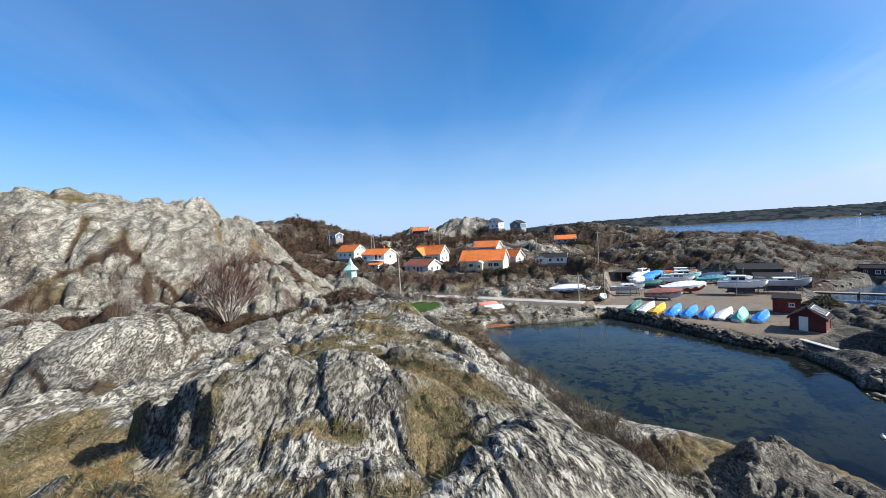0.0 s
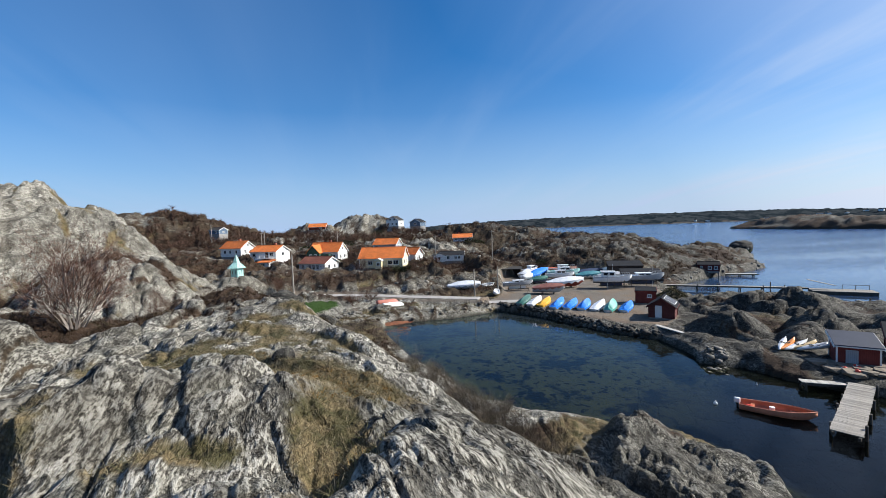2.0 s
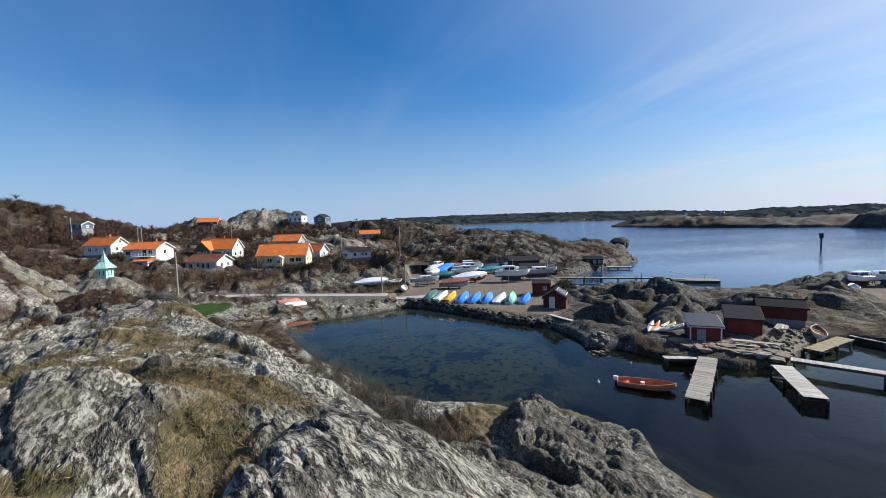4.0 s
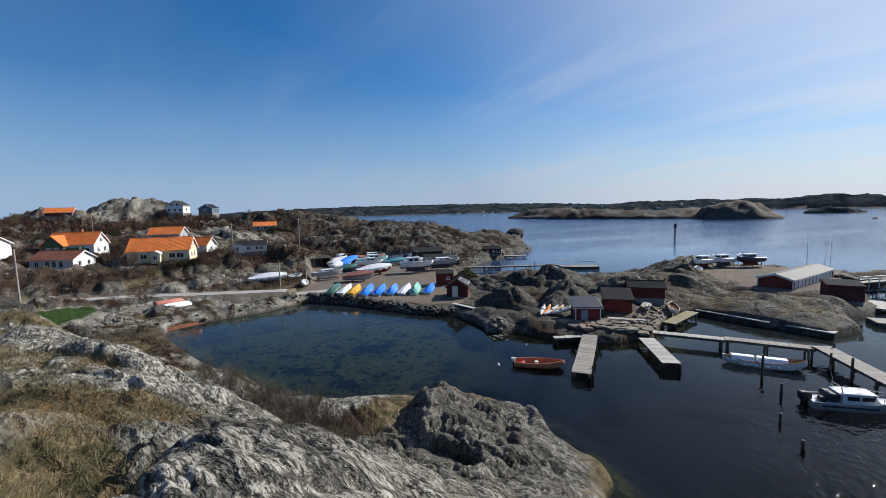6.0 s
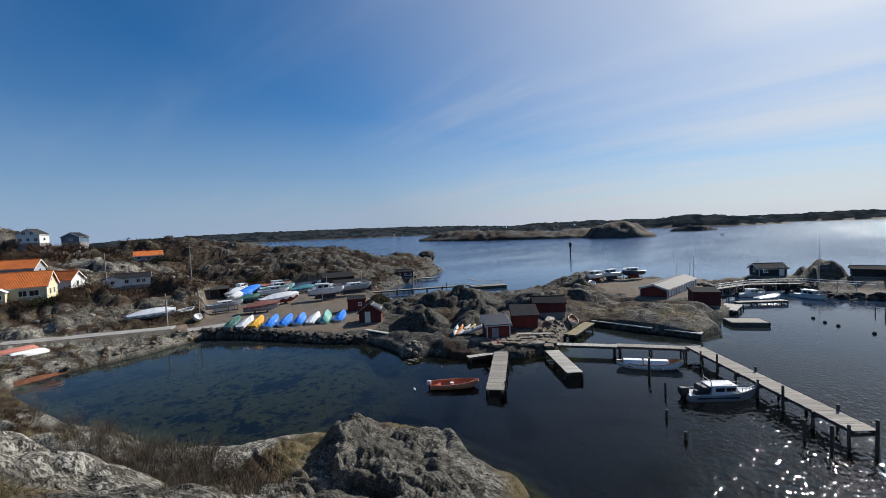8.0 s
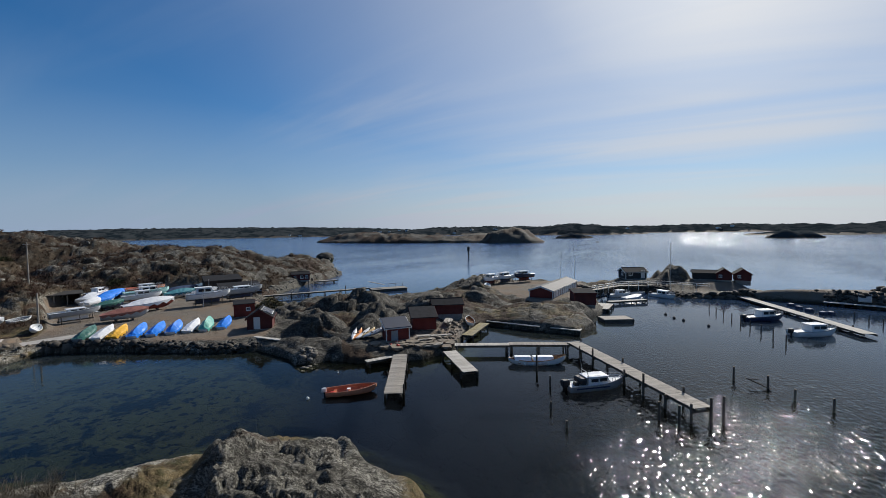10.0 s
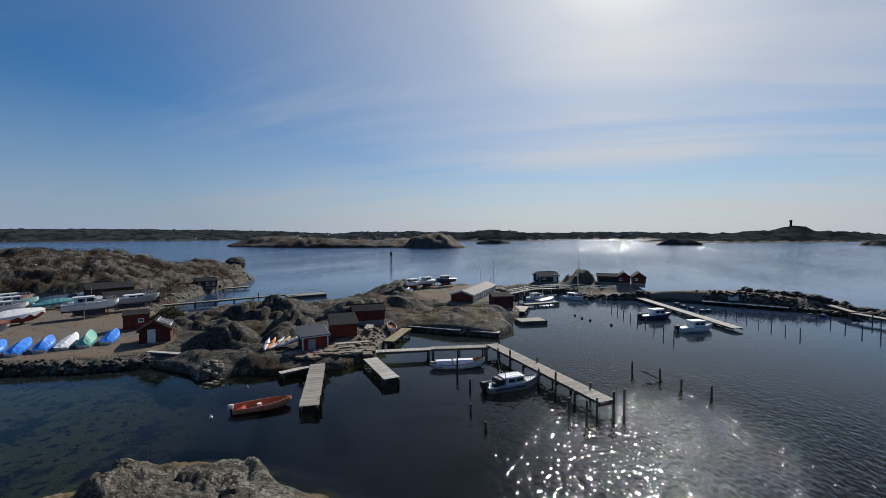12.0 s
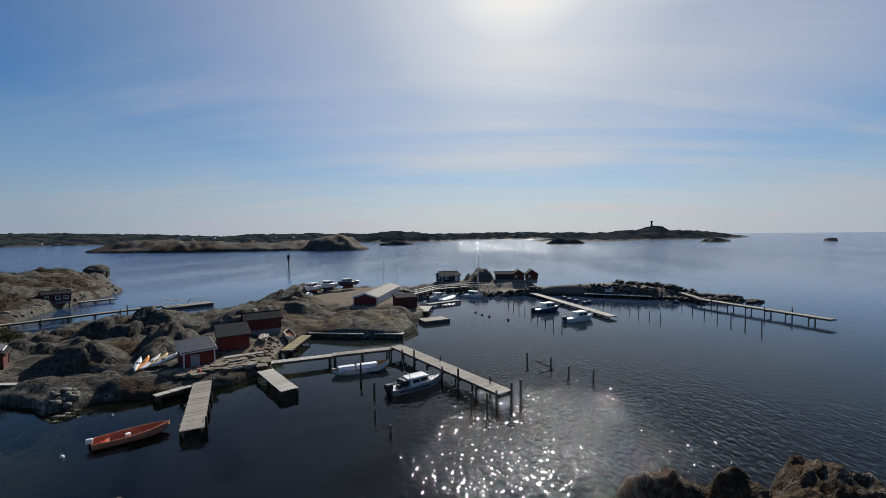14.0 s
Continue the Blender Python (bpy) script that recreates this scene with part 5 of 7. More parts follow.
    house("storage_shed", "dark tarred shed with felt roof", stand(64.5, 89.5, 1.5, -24), 8.6, 4.6, 1.7, 0, BROWNBOARD, FELT, [], over=0.2, trim=BROWNBOARD, category="shed", group=g, base=1.0, lean=0.9)
    # open-fronted store
    op = thing("open_store", "open-fronted dark wooden store with felt roof", "shed", stand(39.6, 113.0, 1.5, -18), g)
    part("back_wall", boxes((0, 1.6, 1.1, 6.4, 0.12, 2.2)), BROWNBOARD, op)
    for sx in (-1, 1):
        part("side_wall", boxes((sx * 3.2, 0, 1.1, 0.12, 3.2, 2.2)), BROWNBOARD, op)
    for k in range(4):
        part("post", boxes((-3.1 + 2.05 * k, -1.6, 1.1, 0.14, 0.14, 2.2)), PLANK, op)
    part("roof", prism([(-2.1, 2.15), (2.0, 2.5), (2.0, 2.62), (-2.1, 2.27)], -3.6, 3.6), FELT_GREY, op)


build_sheds()


# ---- jetties, bridges and posts ----
def shared(bm, name, mat):
    me = bpy.data.meshes.new(name)
    bmesh.ops.recalc_face_normals(bm, faces=bm.faces)
    bm.to_mesh(me)
    bm.free()
    me.materials.append(mat)
    return me


def jetty(name, label, p0, p1, width, z, mat, group="jetties of the harbour", plank=0.21, gap=3.2, foot=-2.2, tops=(), boards_as_parts=True, thick=0.05):
    """A plank jetty from p0 to p1: planks across, two long beams, pairs of posts."""
    a, b = Vector((*p0, z)), Vector((*p1, z))
    run = (b - a).length
    turn = math.degrees(math.atan2(b.y - a.y, b.x - a.x))
    root = thing(name, label, "jetty", pose(a.x, a.y, z, 0, 0, turn), group)
    for sy in (-1, 1):
        part("beam", boxes((run / 2, sy * (width / 2 - 0.18), -0.17, run, 0.14, 0.24)), TIMBER, root)
    me = shared(boxes((0, 0, 0, plank - 0.018, width, thick)), "plank", mat)
    rnd = random.Random(int(run * 100))
    if boards_as_parts:
        for k in range(int(run / plank)):
            ob = new("plank", me)
            ob.parent = root
            ob.matrix_local = pose(plank * (k + 0.5), rnd.uniform(-0.025, 0.025), rnd.uniform(-0.006, 0.008), 0, rnd.uniform(-0.8, 0.8), rnd.uniform(-0.8, 0.8))
    else:
        bm = bmesh.new()
        for k in range(int(run / plank)):
            cube(bm, plank * (k + 0.5), rnd.uniform(-0.03, 0.03), rnd.uniform(-0.006, 0.008), plank - 0.02, width, thick)
        tagged(part("decking", bm, mat, root), kind="stuff")
    n = max(1, int(run / gap))
    for k in range(n + 1):
        for sy in (-1, 1):
            x = min(0.3 + k * gap, run - 0.2)
            h = tops[(k * 2 + (sy > 0)) % len(tops)] if tops else 0.0
            part("post", rods(((x, sy * (width / 2 + 0.06), foot - z), (x + rnd.uniform(-0.04, 0.04), sy * (width / 2 + 0.06), h), 0.12, 0.10), sides=9), TIMBER, root)
        part("cross_beam", boxes((x, 0, -0.36, 0.16, width + 0.1, 0.16)), TIMBER, root)
    return root


def build_jetties():
    jetty("jetty", "grey weathered plank jetty below the red shed", (43.2, 29.5), (32.4, 23.1), 1.75, 0.8, PLANK, gap=3.5, tops=(0, 0.3, 0))
    j = jetty("jetty", "pale plank jetty in shade on its landward side", (46.9, 24.6), (41.1, 19.0), 1.7, 0.85, PALE_PLANK, gap=3.6)
    part("side_wall", boxes((4.0, 0.82, -0.5, 8.0, 0.1, 0.7)), TIMBER, j)
    jetty("walkway", "narrow pale walkway between the rocks and the pier", (49.2, 25.0), (52.4, 18.6), 1.2, 1.05, PALE_PLANK, gap=6.5)
    jetty("walkway", "worn grey walkway leading to the pier", (52.4, 18.6), (55.6, 11.6), 1.3, 1.15, PLANK, gap=3.4)
    jetty("pier", "long weathered timber pier on high posts", (56.2, 11.2), (40.2, -2.2), 1.75, 1.3, PLANK, gap=2.9, tops=(0.0, 0.5, 0.35, 0.0, 0.9, 0.0))
    jetty("footbridge", "long narrow footbridge over the sound", (66.0, 86.4), (88.8, 70.2), 1.3, 1.0, PLANK, gap=4.0, plank=0.24, tops=(0, 0.4, 0), boards_as_parts=False)
    jetty("pontoon_jetty", "floating pontoon with pale decking", (119, -11.8), (80.4, -25.0), 1.9, 0.6, PALE_PLANK, gap=6.0, plank=0.28, boards_as_parts=False, tops=(0.0, 0.3))
    jetty("walkway", "plank walkway down to the outer pier", (107.5, -49.6), (98.2, -49.4), 1.3, 1.35, PLANK, gap=3.0, plank=0.28, boards_as_parts=False)
    jetty("pier", "long timber pier beyond the breakwater", (98.2, -49.2), (75.2, -59.2), 1.6, 1.2, PLANK, gap=3.6, plank=0.28, boards_as_parts=False, tops=(0.0, 0.0, 0.5, 0.0, 0.0, 0.9))
    jetty("jetty", "pale inner jetty beside the red shed", (93.5, 11.2), (99.4, 4.3), 1.4, 0.65, PALE_PLANK, gap=3.0, boards_as_parts=False)
    jetty("jetty", "grey plank ramp beside the storage shed", (84.2, 11.6), (90.5, 11.4), 3.2, 0.75, PALE_PLANK, gap=3.0, boards_as_parts=False)
    jetty("footbridge", "timber footbridge leading to the quay houses", (100.5, 16.0), (111.0, 11.2), 1.3, 1.75, PLANK, gap=3.0, plank=0.3, boards_as_parts=False)
    jetty("footbridge", "timber footbridge in front of the quay houses", (111.0, 11.2), (116.6, 2.4), 1.3, 1.75, PLANK, gap=3.0, plank=0.3, boards_as_parts=False)
    jetty("jetty", "small jetty below the red boathouse", (95.5, 97.2), (101.5, 93.0), 1.6, 0.7, PALE_PLANK, gap=3.0, boards_as_parts=False)
    railing("white-painted railing along the footbridge and quay", [(100.5, 15.4), (110.6, 10.6), (116.0, 2.2), (114.0, -8.5)], 1.8)
    # a floating raft with a ramp and rail
    raft = thing("floating_raft", "grey floating landing stage with raised gangway", "raft", stand(92.4, 66.6, 0.3, -40))
    part("hull", boxes((0, 0, -0.1, 9.6, 3.6, 0.85), bevel=0.06), TIMBER, raft)
    part("deck", boxes((0, 0, 0.36, 9.7, 3.7, 0.08)), PLANK, raft)
    part("gangway", boxes((-3.4, 0.6, 1.0, 4.4, 1.1, 0.1, Matrix.Rotation(radians(14), 4, "Y"))), PLANK, raft)
    part("rail", rods(((0.4, 1.5, 1.3), (4.4, 1.5, 1.3), 0.04), ((0.4, 1.5, 0.4), (0.4, 1.5, 1.3), 0.05), ((2.4, 1.5, 0.4), (2.4, 1.5, 1.3), 0.05), ((4.4, 1.5, 0.4), (4.4, 1.5, 1.3), 0.05)), TIMBER, raft)
    dock = thing("floating_dock", "dark floating dock with rubber tyres", "dock", stand(77.4, 8.2, 0.2, -60))
    part("hull", boxes((0, 0, 0, 5.0, 3.0, 0.7), bevel=0.08), TIMBER, dock)
    part("deck", boxes((0, 0, 0.4, 4.9, 2.9, 0.08)), PLANK, dock)
    for k in range(4):
        bm = bmesh.new()
        for q in range(12):
            a, b = radians(30 * q), radians(30 * q + 30)
            rod(bm, (0.3 * math.cos(a), 0, 0.3 * math.sin(a)), (0.3 * math.cos(b), 0, 0.3 * math.sin(b)), 0.1, sides=6)
        tyre = part("tyre", bm, BLACK, dock)
        tyre.matrix_local = pose(2.6, -1.1 + 0.75 * k, 0.1, 0, 0, 90)
    # stone quays with pale concrete lips
    for lab, a, b, z, w in (("pale concrete quay edge below the grey rock", (65.6, 27.0), (65.2, 18.0), 0.75, 1.0), ("pale concrete slab at the water's edge", (65.8, 16.4), (65.6, 11.8), 0.7, 1.4),
                            ("narrow concrete path along the shore", (39.7, 52.0), (40.2, 46.4), 1.34, 0.7), ("narrow concrete path along the shore", (40.2, 46.2), (40.8, 40.4), 1.34, 0.7),
                            ("stone quay wall inside the breakwater", (110.0, -27.5), (105.2, -42.0), 0.7, 2.2)):
        dx, dy = b[0] - a[0], b[1] - a[1]
        q = thing("quay_edge", lab, "quay", pose((a[0] + b[0]) / 2, (a[1] + b[1]) / 2, z, 0, 0, math.degrees(math.atan2(dy, dx))))
        run = math.hypot(dx, dy)
        part("kerb", boxes((0, 0, 0, run, w, 0.13), bevel=0.03), CONCRETE, q)
        for k in range(int(run / 2.2) + 1):
            part("footing", boxes((-run / 2 + 0.3 + k * (run - 0.6) / max(1, int(run / 2.2)), 0, -0.6, 0.5, w * 0.6, 1.1)), DARKWALL, q)
    jetty("slipway", "mossy yellow-brown plank slipway beside the quay", (55.0, 25.9), (63.4, 26.6), 1.6, 0.85, wood("mossy_planks", (0.24, 0.20, 0.10), axis=1), gap=3.4)
    jetty("walkway", "pale planks laid over the shore rocks", (39.4, 31.9), (42.6, 30.0), 0.9, 0.7, PALE_PLANK, gap=3.0, plank=0.3)
    rnd = random.Random(21)
    for x, y, turn, n, lab in ((57.4, 30.2, 20, 12, "stack of grey timber planks on the landing"), (51.6, 28.6, -50, 9, "stack of weathered boards beside the shed"), (47.4, 27.6, -42, 7, "low stack of grey planks by the water")):
        pile = thing("timber_stack", lab, "timber", pose(x, y, max(0.95, ground_at(x, y)) + 0.05, 0, 0, turn), "timber on the landing")
        for k in range(n):
            plank = part("plank", boxes((rnd.uniform(-0.3, 0.3), -0.45 + 0.3 * (k % 4), 0.06 + 0.1 * (k // 4), rnd.uniform(2.2, 3.4), 0.24, 0.07)), PLANK if k % 3 else PALE_PLANK, pile)
            plank.rotation_euler = (0, 0, rnd.uniform(-0.09, 0.09))
    # landing of flat slabs round the root of the jetties
    rnd = random.Random(5)
    for k in range(26):
        x, y = 44.0 + 6.5 * (k % 9) / 9 + rnd.uniform(-0.4, 0.4), 30.5 - 5.2 * (k % 9) / 9 + 1.7 * (k // 9) + rnd.uniform(-0.4, 0.4)
        s = rnd.uniform(0.6, 1.2)
        bm = bmesh.new()
        bmesh.ops.create_icosphere(bm, subdivisions=1, radius=s)
        for v in bm.verts:
            v.co.x *= rnd.uniform(0.9, 1.2)
            v.co.z = max(-0.3, min(0.16, v.co.z * 0.4)) + rnd.uniform(-0.02, 0.02)
        r = tagged(part("landing_slab", bm, ROCK_BROWN), "flat brown stone slab of the landing", "stone", "landing slabs")
        r.matrix_world = pose(x, y, max(0.75, ground_at(x, y) + 0.06), rnd.uniform(-5, 5), rnd.uniform(-5, 5), rnd.uniform(0, 180))


def railing(label, line, z, height=1.0, gap=2.2):
    """A painted rail on posts that follows a line of places."""
    root = thing("quay_railing", label, "railing", pose(line[0][0], line[0][1], z))
    ox, oy = line[0]
    for (ax, ay), (bx, by) in zip(line, line[1:]):
        a, b = Vector((ax - ox, ay - oy, 0)), Vector((bx - ox, by - oy, 0))
        for q in (0.55, 1.0):
            part("rail", rods((a + Vector((0, 0, height * q)), b + Vector((0, 0, height * q)), 0.06)), TRIM, root)
        n = max(1, int((b - a).length / gap))
        for k in range(n):
            p = a + (b - a) * (k / n)
            part("post", rods((p - Vector((0, 0, 1.2)), p + Vector((0, 0, height)), 0.06)), TRIM, root)


def mooring_post(x, y, top, lean=0.0, r=0.11):
    bm = rods(((0, 0, -2.6), (lean, 0.3 * lean, top), r * 1.1, r * 0.9), sides=9)
    ob = tagged(part("mooring_post", bm, TIMBER), "dark wooden mooring post standing in the water", "post", "mooring posts")
    ob.matrix_world = pose(x, y, 0)
    return ob


def build_posts():
    rnd = random.Random(8)
    for x, y, h in ((46.7, 13.4, 2.0), (42.7, 10.9, 1.1), (52.9, -5.7, 1.5), (51.6, -8.4, 1.3), (49.2, -9.9, 1.1), (47.6, -12.2, 1.2), (39.2, 1.0, 1.6), (39.3, -2.6, 2.6),
                    (40.6, -3.6, 2.4), (38.4, -0.4, 1.9), (37.6, 9.6, 0.7), (34.6, 7.6, 0.6), (80.5, 71, 2.6), (83.0, 55.6, 1.6)):
        mooring_post(x, y, h, rnd.uniform(-0.12, 0.12))
    for k in range(9):
        mooring_post(95.5 - 3.0 * k, -6.9 - 0.86 * k, 1.15 + 0.03 * k, rnd.uniform(-0.1, 0.1), 0.08)
    for k in range(7):
        mooring_post(97 - 2.9 * k, -28.3 - 0.8 * k, 1.1 + 0.2 * (k == 6), rnd.uniform(-0.1, 0.1), 0.08)
    for k in range(8):
        mooring_post(95.0 - 3.2 * k, -42.2 - 0.55 * k, 1.2 + 0.06 * k, rnd.uniform(-0.1, 0.1), 0.09)
    # fallen mooring beam between two posts
    bm = rods(((51.8, -6.6, 0.75), (51.2, -8.6, 0.1), 0.08, 0.06), ((51.7, -6.9, 0.7), (51.4, -7.6, 0.9), 0.04))
    tagged(part("fallen_spar", bm, TIMBER), "broken wooden spar hanging between mooring posts", "spar")
    # daymark out in the sound
    dm = thing("daymark", "dark daymark pole in the open sound", "daymark", pose(213, 98, 0))
    part("pole", rods(((0, 0, -3), (0, 0, 4.2), 0.35, 0.28), sides=10), BLACK, dm)
    part("topmark", rods(((0, 0, 4.2), (0, 0, 6.4), 0.75, 0.7), sides=12), BLACK, dm)
    # utility poles and flagpoles
    for x, y, top, arm in ((-12.6, 74.5, 11.2, 0), (20.0, 121.8, 9.2, 1), (35.8, 116.3, 9.6, 1), (-58, 172, 8.0, 1), (-35, 150, 8.5, 1), (-32, 141, 8.0, 0), (-10, 150, 9.0, 1), (27.5, 86, 5.5, 0), (21.5, 83, 6.0, 0)):
        z = ground_at(x, y)
        p = thing("utility_pole", "grey wooden utility pole on the rock", "pole", pose(x, y, z), "utility poles")
        part("pole", rods(((0, 0, -0.6), (0, 0, top), 0.14, 0.10), sides=9), POLEWOOD, p)
        if arm:
            part("cross_arm", boxes((0, 0, top - 0.5, 1.3, 0.1, 0.12)), POLEWOOD, p)
    for x, y, top in ((122.7, -0.5, 10.5), (117, 26.2, 7.0), (118, 22.6, 8.2), (117.6, 23.4, 5.2)):
        z = ground_at(x, y)
        p = thing("flagpole", "thin pale flagpole on the quay", "flagpole", pose(x, y, z), "flagpoles")
        part("pole", rods(((0, 0, -0.3), (0, 0, top), 0.07, 0.04), sides=8), TRIM, p)
        part("knob", rods(((0, 0, top), (0, 0, top + 0.15), 0.07, 0.07), sides=8), GALV, p)


# ---- boats ----
def half_beam(s, beam, stern, full=0.42):
    if s < full:
        return beam / 2 * (stern + (1 - stern) * math.sin(s / full * math.pi / 2))
    return beam / 2 * max(0.0, 1 - ((s - full) / (1 - full)) ** 2.3)


def hull_lines(length, beam, depth, rise, stern, both_ends=False, n=16, m=6):
    """Rows of points from keel to gunwale, from the stern to the bow, on one side."""
    rows = []
    for i in range(n + 1):
        s = i / n
        b = half_beam(s, beam, stern) if not both_ends else beam / 2 * max(0.0, 1 - abs(2 * s - 1) ** 2.4)
        k = depth * 0.95 * max(0.0, (s - 0.72) / 0.28) ** 2.2
        if both_ends:
            k = max(k, depth * 0.85 * max(0.0, (0.25 - s) / 0.25) ** 2.0)
        top = depth + rise * (abs(2 * s - 0.8) ** 2 if both_ends else s ** 2.2)
        row = []
        for j in range(m + 1):
            q = j / m
            y = b * math.sin(q * math.pi / 2) ** 0.75
            z = k + (top - k) * (0.25 * q + 0.75 * q ** 2.4)
            row.append((length * (s - 0.5), y, z))
        rows.append(row)
    return rows


def skin(rows, close_stern=True, inset=0.0, floor=None):
    bm = bmesh.new()
    grid = []
    for row in rows:
        line = []
        pts = [(x, -y, z) for x, y, z in row[::-1]] + [(x, y, z) for x, y, z in row[1:]]
        for x, y, z in pts:
            if inset:
                y = math.copysign(max(0.0, abs(y) - inset), y)
                z = max(z, floor) if floor is not None else z + inset
            line.append(bm.verts.new((x * (1 - inset * 0.05), y, z)))
        grid.append(line)
    for a, b in zip(grid, grid[1:]):
        for i in range(len(a) - 1):
            bm.faces.new((a[i], a[i + 1], b[i + 1], b[i]))
    if close_stern:
        bm.faces.new(grid[0])
    bmesh.ops.remove_doubles(bm, verts=bm.verts, dist=0.004)
    return bm


def rim(rows, w=0.07, h=0.06):
    """The gunwale, a bar that follows the top edge on both sides."""
    bm = bmesh.new()
    for side in (-1, 1):
        pts = [Vector((r[-1][0], side * (r[-1][1] + 0.012), r[-1][2] + 0.03)) for r in rows]
        for a, b in zip(pts, pts[1:]):
            if (b - a).length > 1e-3:
                rod(bm, a, b, w / 2 + 0.01, sides=6)
    return bm


def lid(rows, drop=0.06, crown=0.08):
    """A deck just under the gunwale."""
    bm = bmesh.new()
    lines = []
    for r in rows:
        x, b, z = r[-1]
        lines.append([bm.verts.new((x, b * q, z - drop + crown * (1 - q * q))) for q in (-1, -0.5, 0, 0.5, 1)])
    for a, b in zip(lines, lines[1:]):
        for i in range(4):
            bm.faces.new((a[i], a[i + 1], b[i + 1], b[i]))
    bmesh.ops.remove_doubles(bm, verts=bm.verts, dist=0.004)
    return bm


def outboard(parent, x, z, size=1.0, mat=BLACK):
    cowl = part("outboard_motor", boxes((x - 0.22 * size, 0, z + 0.35 * size, 0.62 * size, 0.42 * size, 0.55 * size), bevel=0.09 * size), mat, parent)
    part("motor_leg", boxes((x - 0.18 * size, 0, z - 0.35 * size, 0.2 * size, 0.14 * size, 1.0 * size), bevel=0.03 * size), BLACK, cowl)
    return cowl


def open_boat(label, m, length, beam, depth, outer, inner, motor=True, group="", thwart_mat=None, both=False, cargo=False):
    root = thing("rowing_boat" if not motor else "open_boat", label, "boat", m, group)
    rows = hull_lines(length, beam, depth, depth * 0.45, 0.78, both)
    part("hull", skin(rows, not both), outer, root, smooth=True)
    part("inner_hull", skin(rows, not both, 0.06, depth * 0.32), inner, root, smooth=True)
    part("gunwale", rim(rows), thwart_mat or outer, root)
    for k, s in enumerate((0.18, 0.45, 0.70)):
        b = half_beam(s, beam, 0.78) if not both else beam * 0.4
        part("thwart", boxes((length * (s - 0.5), 0, depth * 0.68, 0.28, 2 * b - 0.1, 0.05)), thwart_mat or inner, root)
    if motor:
        outboard(root, -length / 2, depth * 0.75, 0.75, GEL_WHITE)
    if cargo:
        part("bucket", rods(((-0.3, 0.15, depth * 0.35), (-0.3, 0.15, depth * 0.35 + 0.4), 0.16, 0.2), sides=12), TRIM, root, "white plastic bucket")
        part("fuel_tank", boxes((-length * 0.36, 0.1, depth * 0.5, 0.5, 0.32, 0.3), bevel=0.05), RED_PAINT, root)
    return root


def cabin_boat(label, m, length, beam, depth, outer, cabin=1.6, motor=True, group="", ashore=False, roof=True, bottom=None, name="motor_boat", cabin_at=0.0, rail=0.5):
    root = thing(name, label, "boat", m, group)
    rows = hull_lines(length, beam, depth, depth * 0.4, 0.85)
    part("hull", skin(rows), outer, root, smooth=True)
    if bottom:
        low = [[(x, y * 1.012, min(z, 0.36 * depth + 0.0) - 0.012) for x, y, z in r[:4]] for r in rows]
        part("bottom", skin(low), bottom, root, smooth=True)
    part("deck", lid(rows, 0.12), GEL_WHITE, root, smooth=True)
    part("gunwale", rim(rows, 0.1), outer if outer is not GEL_WHITE else GEL_GREY, root)
    x0, x1 = length * (cabin_at - 0.16), length * (cabin_at + 0.2)
    w, h = beam * 0.34, cabin
    house_bm = bmesh.new()
    base = [(x0, -w), (x1 + 0.5, -w * 0.8), (x1 + 0.5, w * 0.8), (x0, w)]
    top = [(x0 + 0.1, -w * 0.88), (x1 - 0.35, -w * 0.75), (x1 - 0.35, w * 0.75), (x0 + 0.1, w * 0.88)]
    va = [house_bm.verts.new((x, y, depth * 0.95)) for x, y in base]
    vb = [house_bm.verts.new((x, y, depth * 0.95 + h)) for x, y in top]
    for i in range(4):
        house_bm.faces.new((va[i], va[(i + 1) % 4], vb[(i + 1) % 4], vb[i]))
    house_bm.faces.new(vb)
    cab = part("cabin", house_bm, GEL_WHITE, root)
    if roof:
        part("cabin_roof", boxes(((x0 + x1) / 2 - 0.1, 0, depth * 0.95 + h + 0.04, x1 - x0 + 0.2, 2 * w * 0.95, 0.09), bevel=0.03), GEL_WHITE, cab)
    for sy in (-1, 1):
        for k in range(2):
            xx = x0 + (x1 - x0) * (0.32 + 0.42 * k)
            part("side_window", boxes((xx, sy * w * 0.915, depth * 0.95 + h * 0.62, (x1 - x0) * 0.33, 0.07, h * 0.42)), PANE, cab)
    part("windscreen", boxes((x1 + 0.02, 0, depth * 0.95 + h * 0.62, 0.06, w * 1.35, h * 0.45, Matrix.Translation((x1 + 0.02, 0, depth * 0.95 + h * 0.62)) @ Matrix.Rotation(radians(-32), 4, "Y") @ Matrix.Translation((-x1 - 0.02, 0, -depth * 0.95 - h * 0.62)))), PANE, cab)
    for sy in (-1, 1):
        bar = [((length * (0.2 + 0.06 * k), sy * half_beam(0.7 + 0.06 * k, beam, 0.85), depth * 1.2), (length * (0.2 + 0.06 * k), sy * half_beam(0.7 + 0.06 * k, beam, 0.85) * 0.95, depth * 1.35 + rail), 0.022) for k in range(5)]
        for k in range(4):
            a, b = 0.7 + 0.06 * k, 0.76 + 0.06 * k
            bar.append(((length * (a - 0.5), sy * half_beam(a, beam, 0.85) * 0.95, depth * 1.35 + rail), (length * (b - 0.5), sy * half_beam(b, beam, 0.85) * 0.95, depth * 1.35 + rail), 0.022))
        part("pulpit_rail", rods(*bar, sides=6), GALV, root)
    if motor:
        outboard(root, -length / 2 + 0.14, depth * 0.62, motor if motor > 1 else 1.15)
    if ashore:
        legs = [((length * q, sy * beam * 0.5, -1.0), (length * q, sy * beam * 0.34, depth * 0.55), 0.06) for q in (-0.3, 0.05, 0.3) for sy in (-1, 1)]
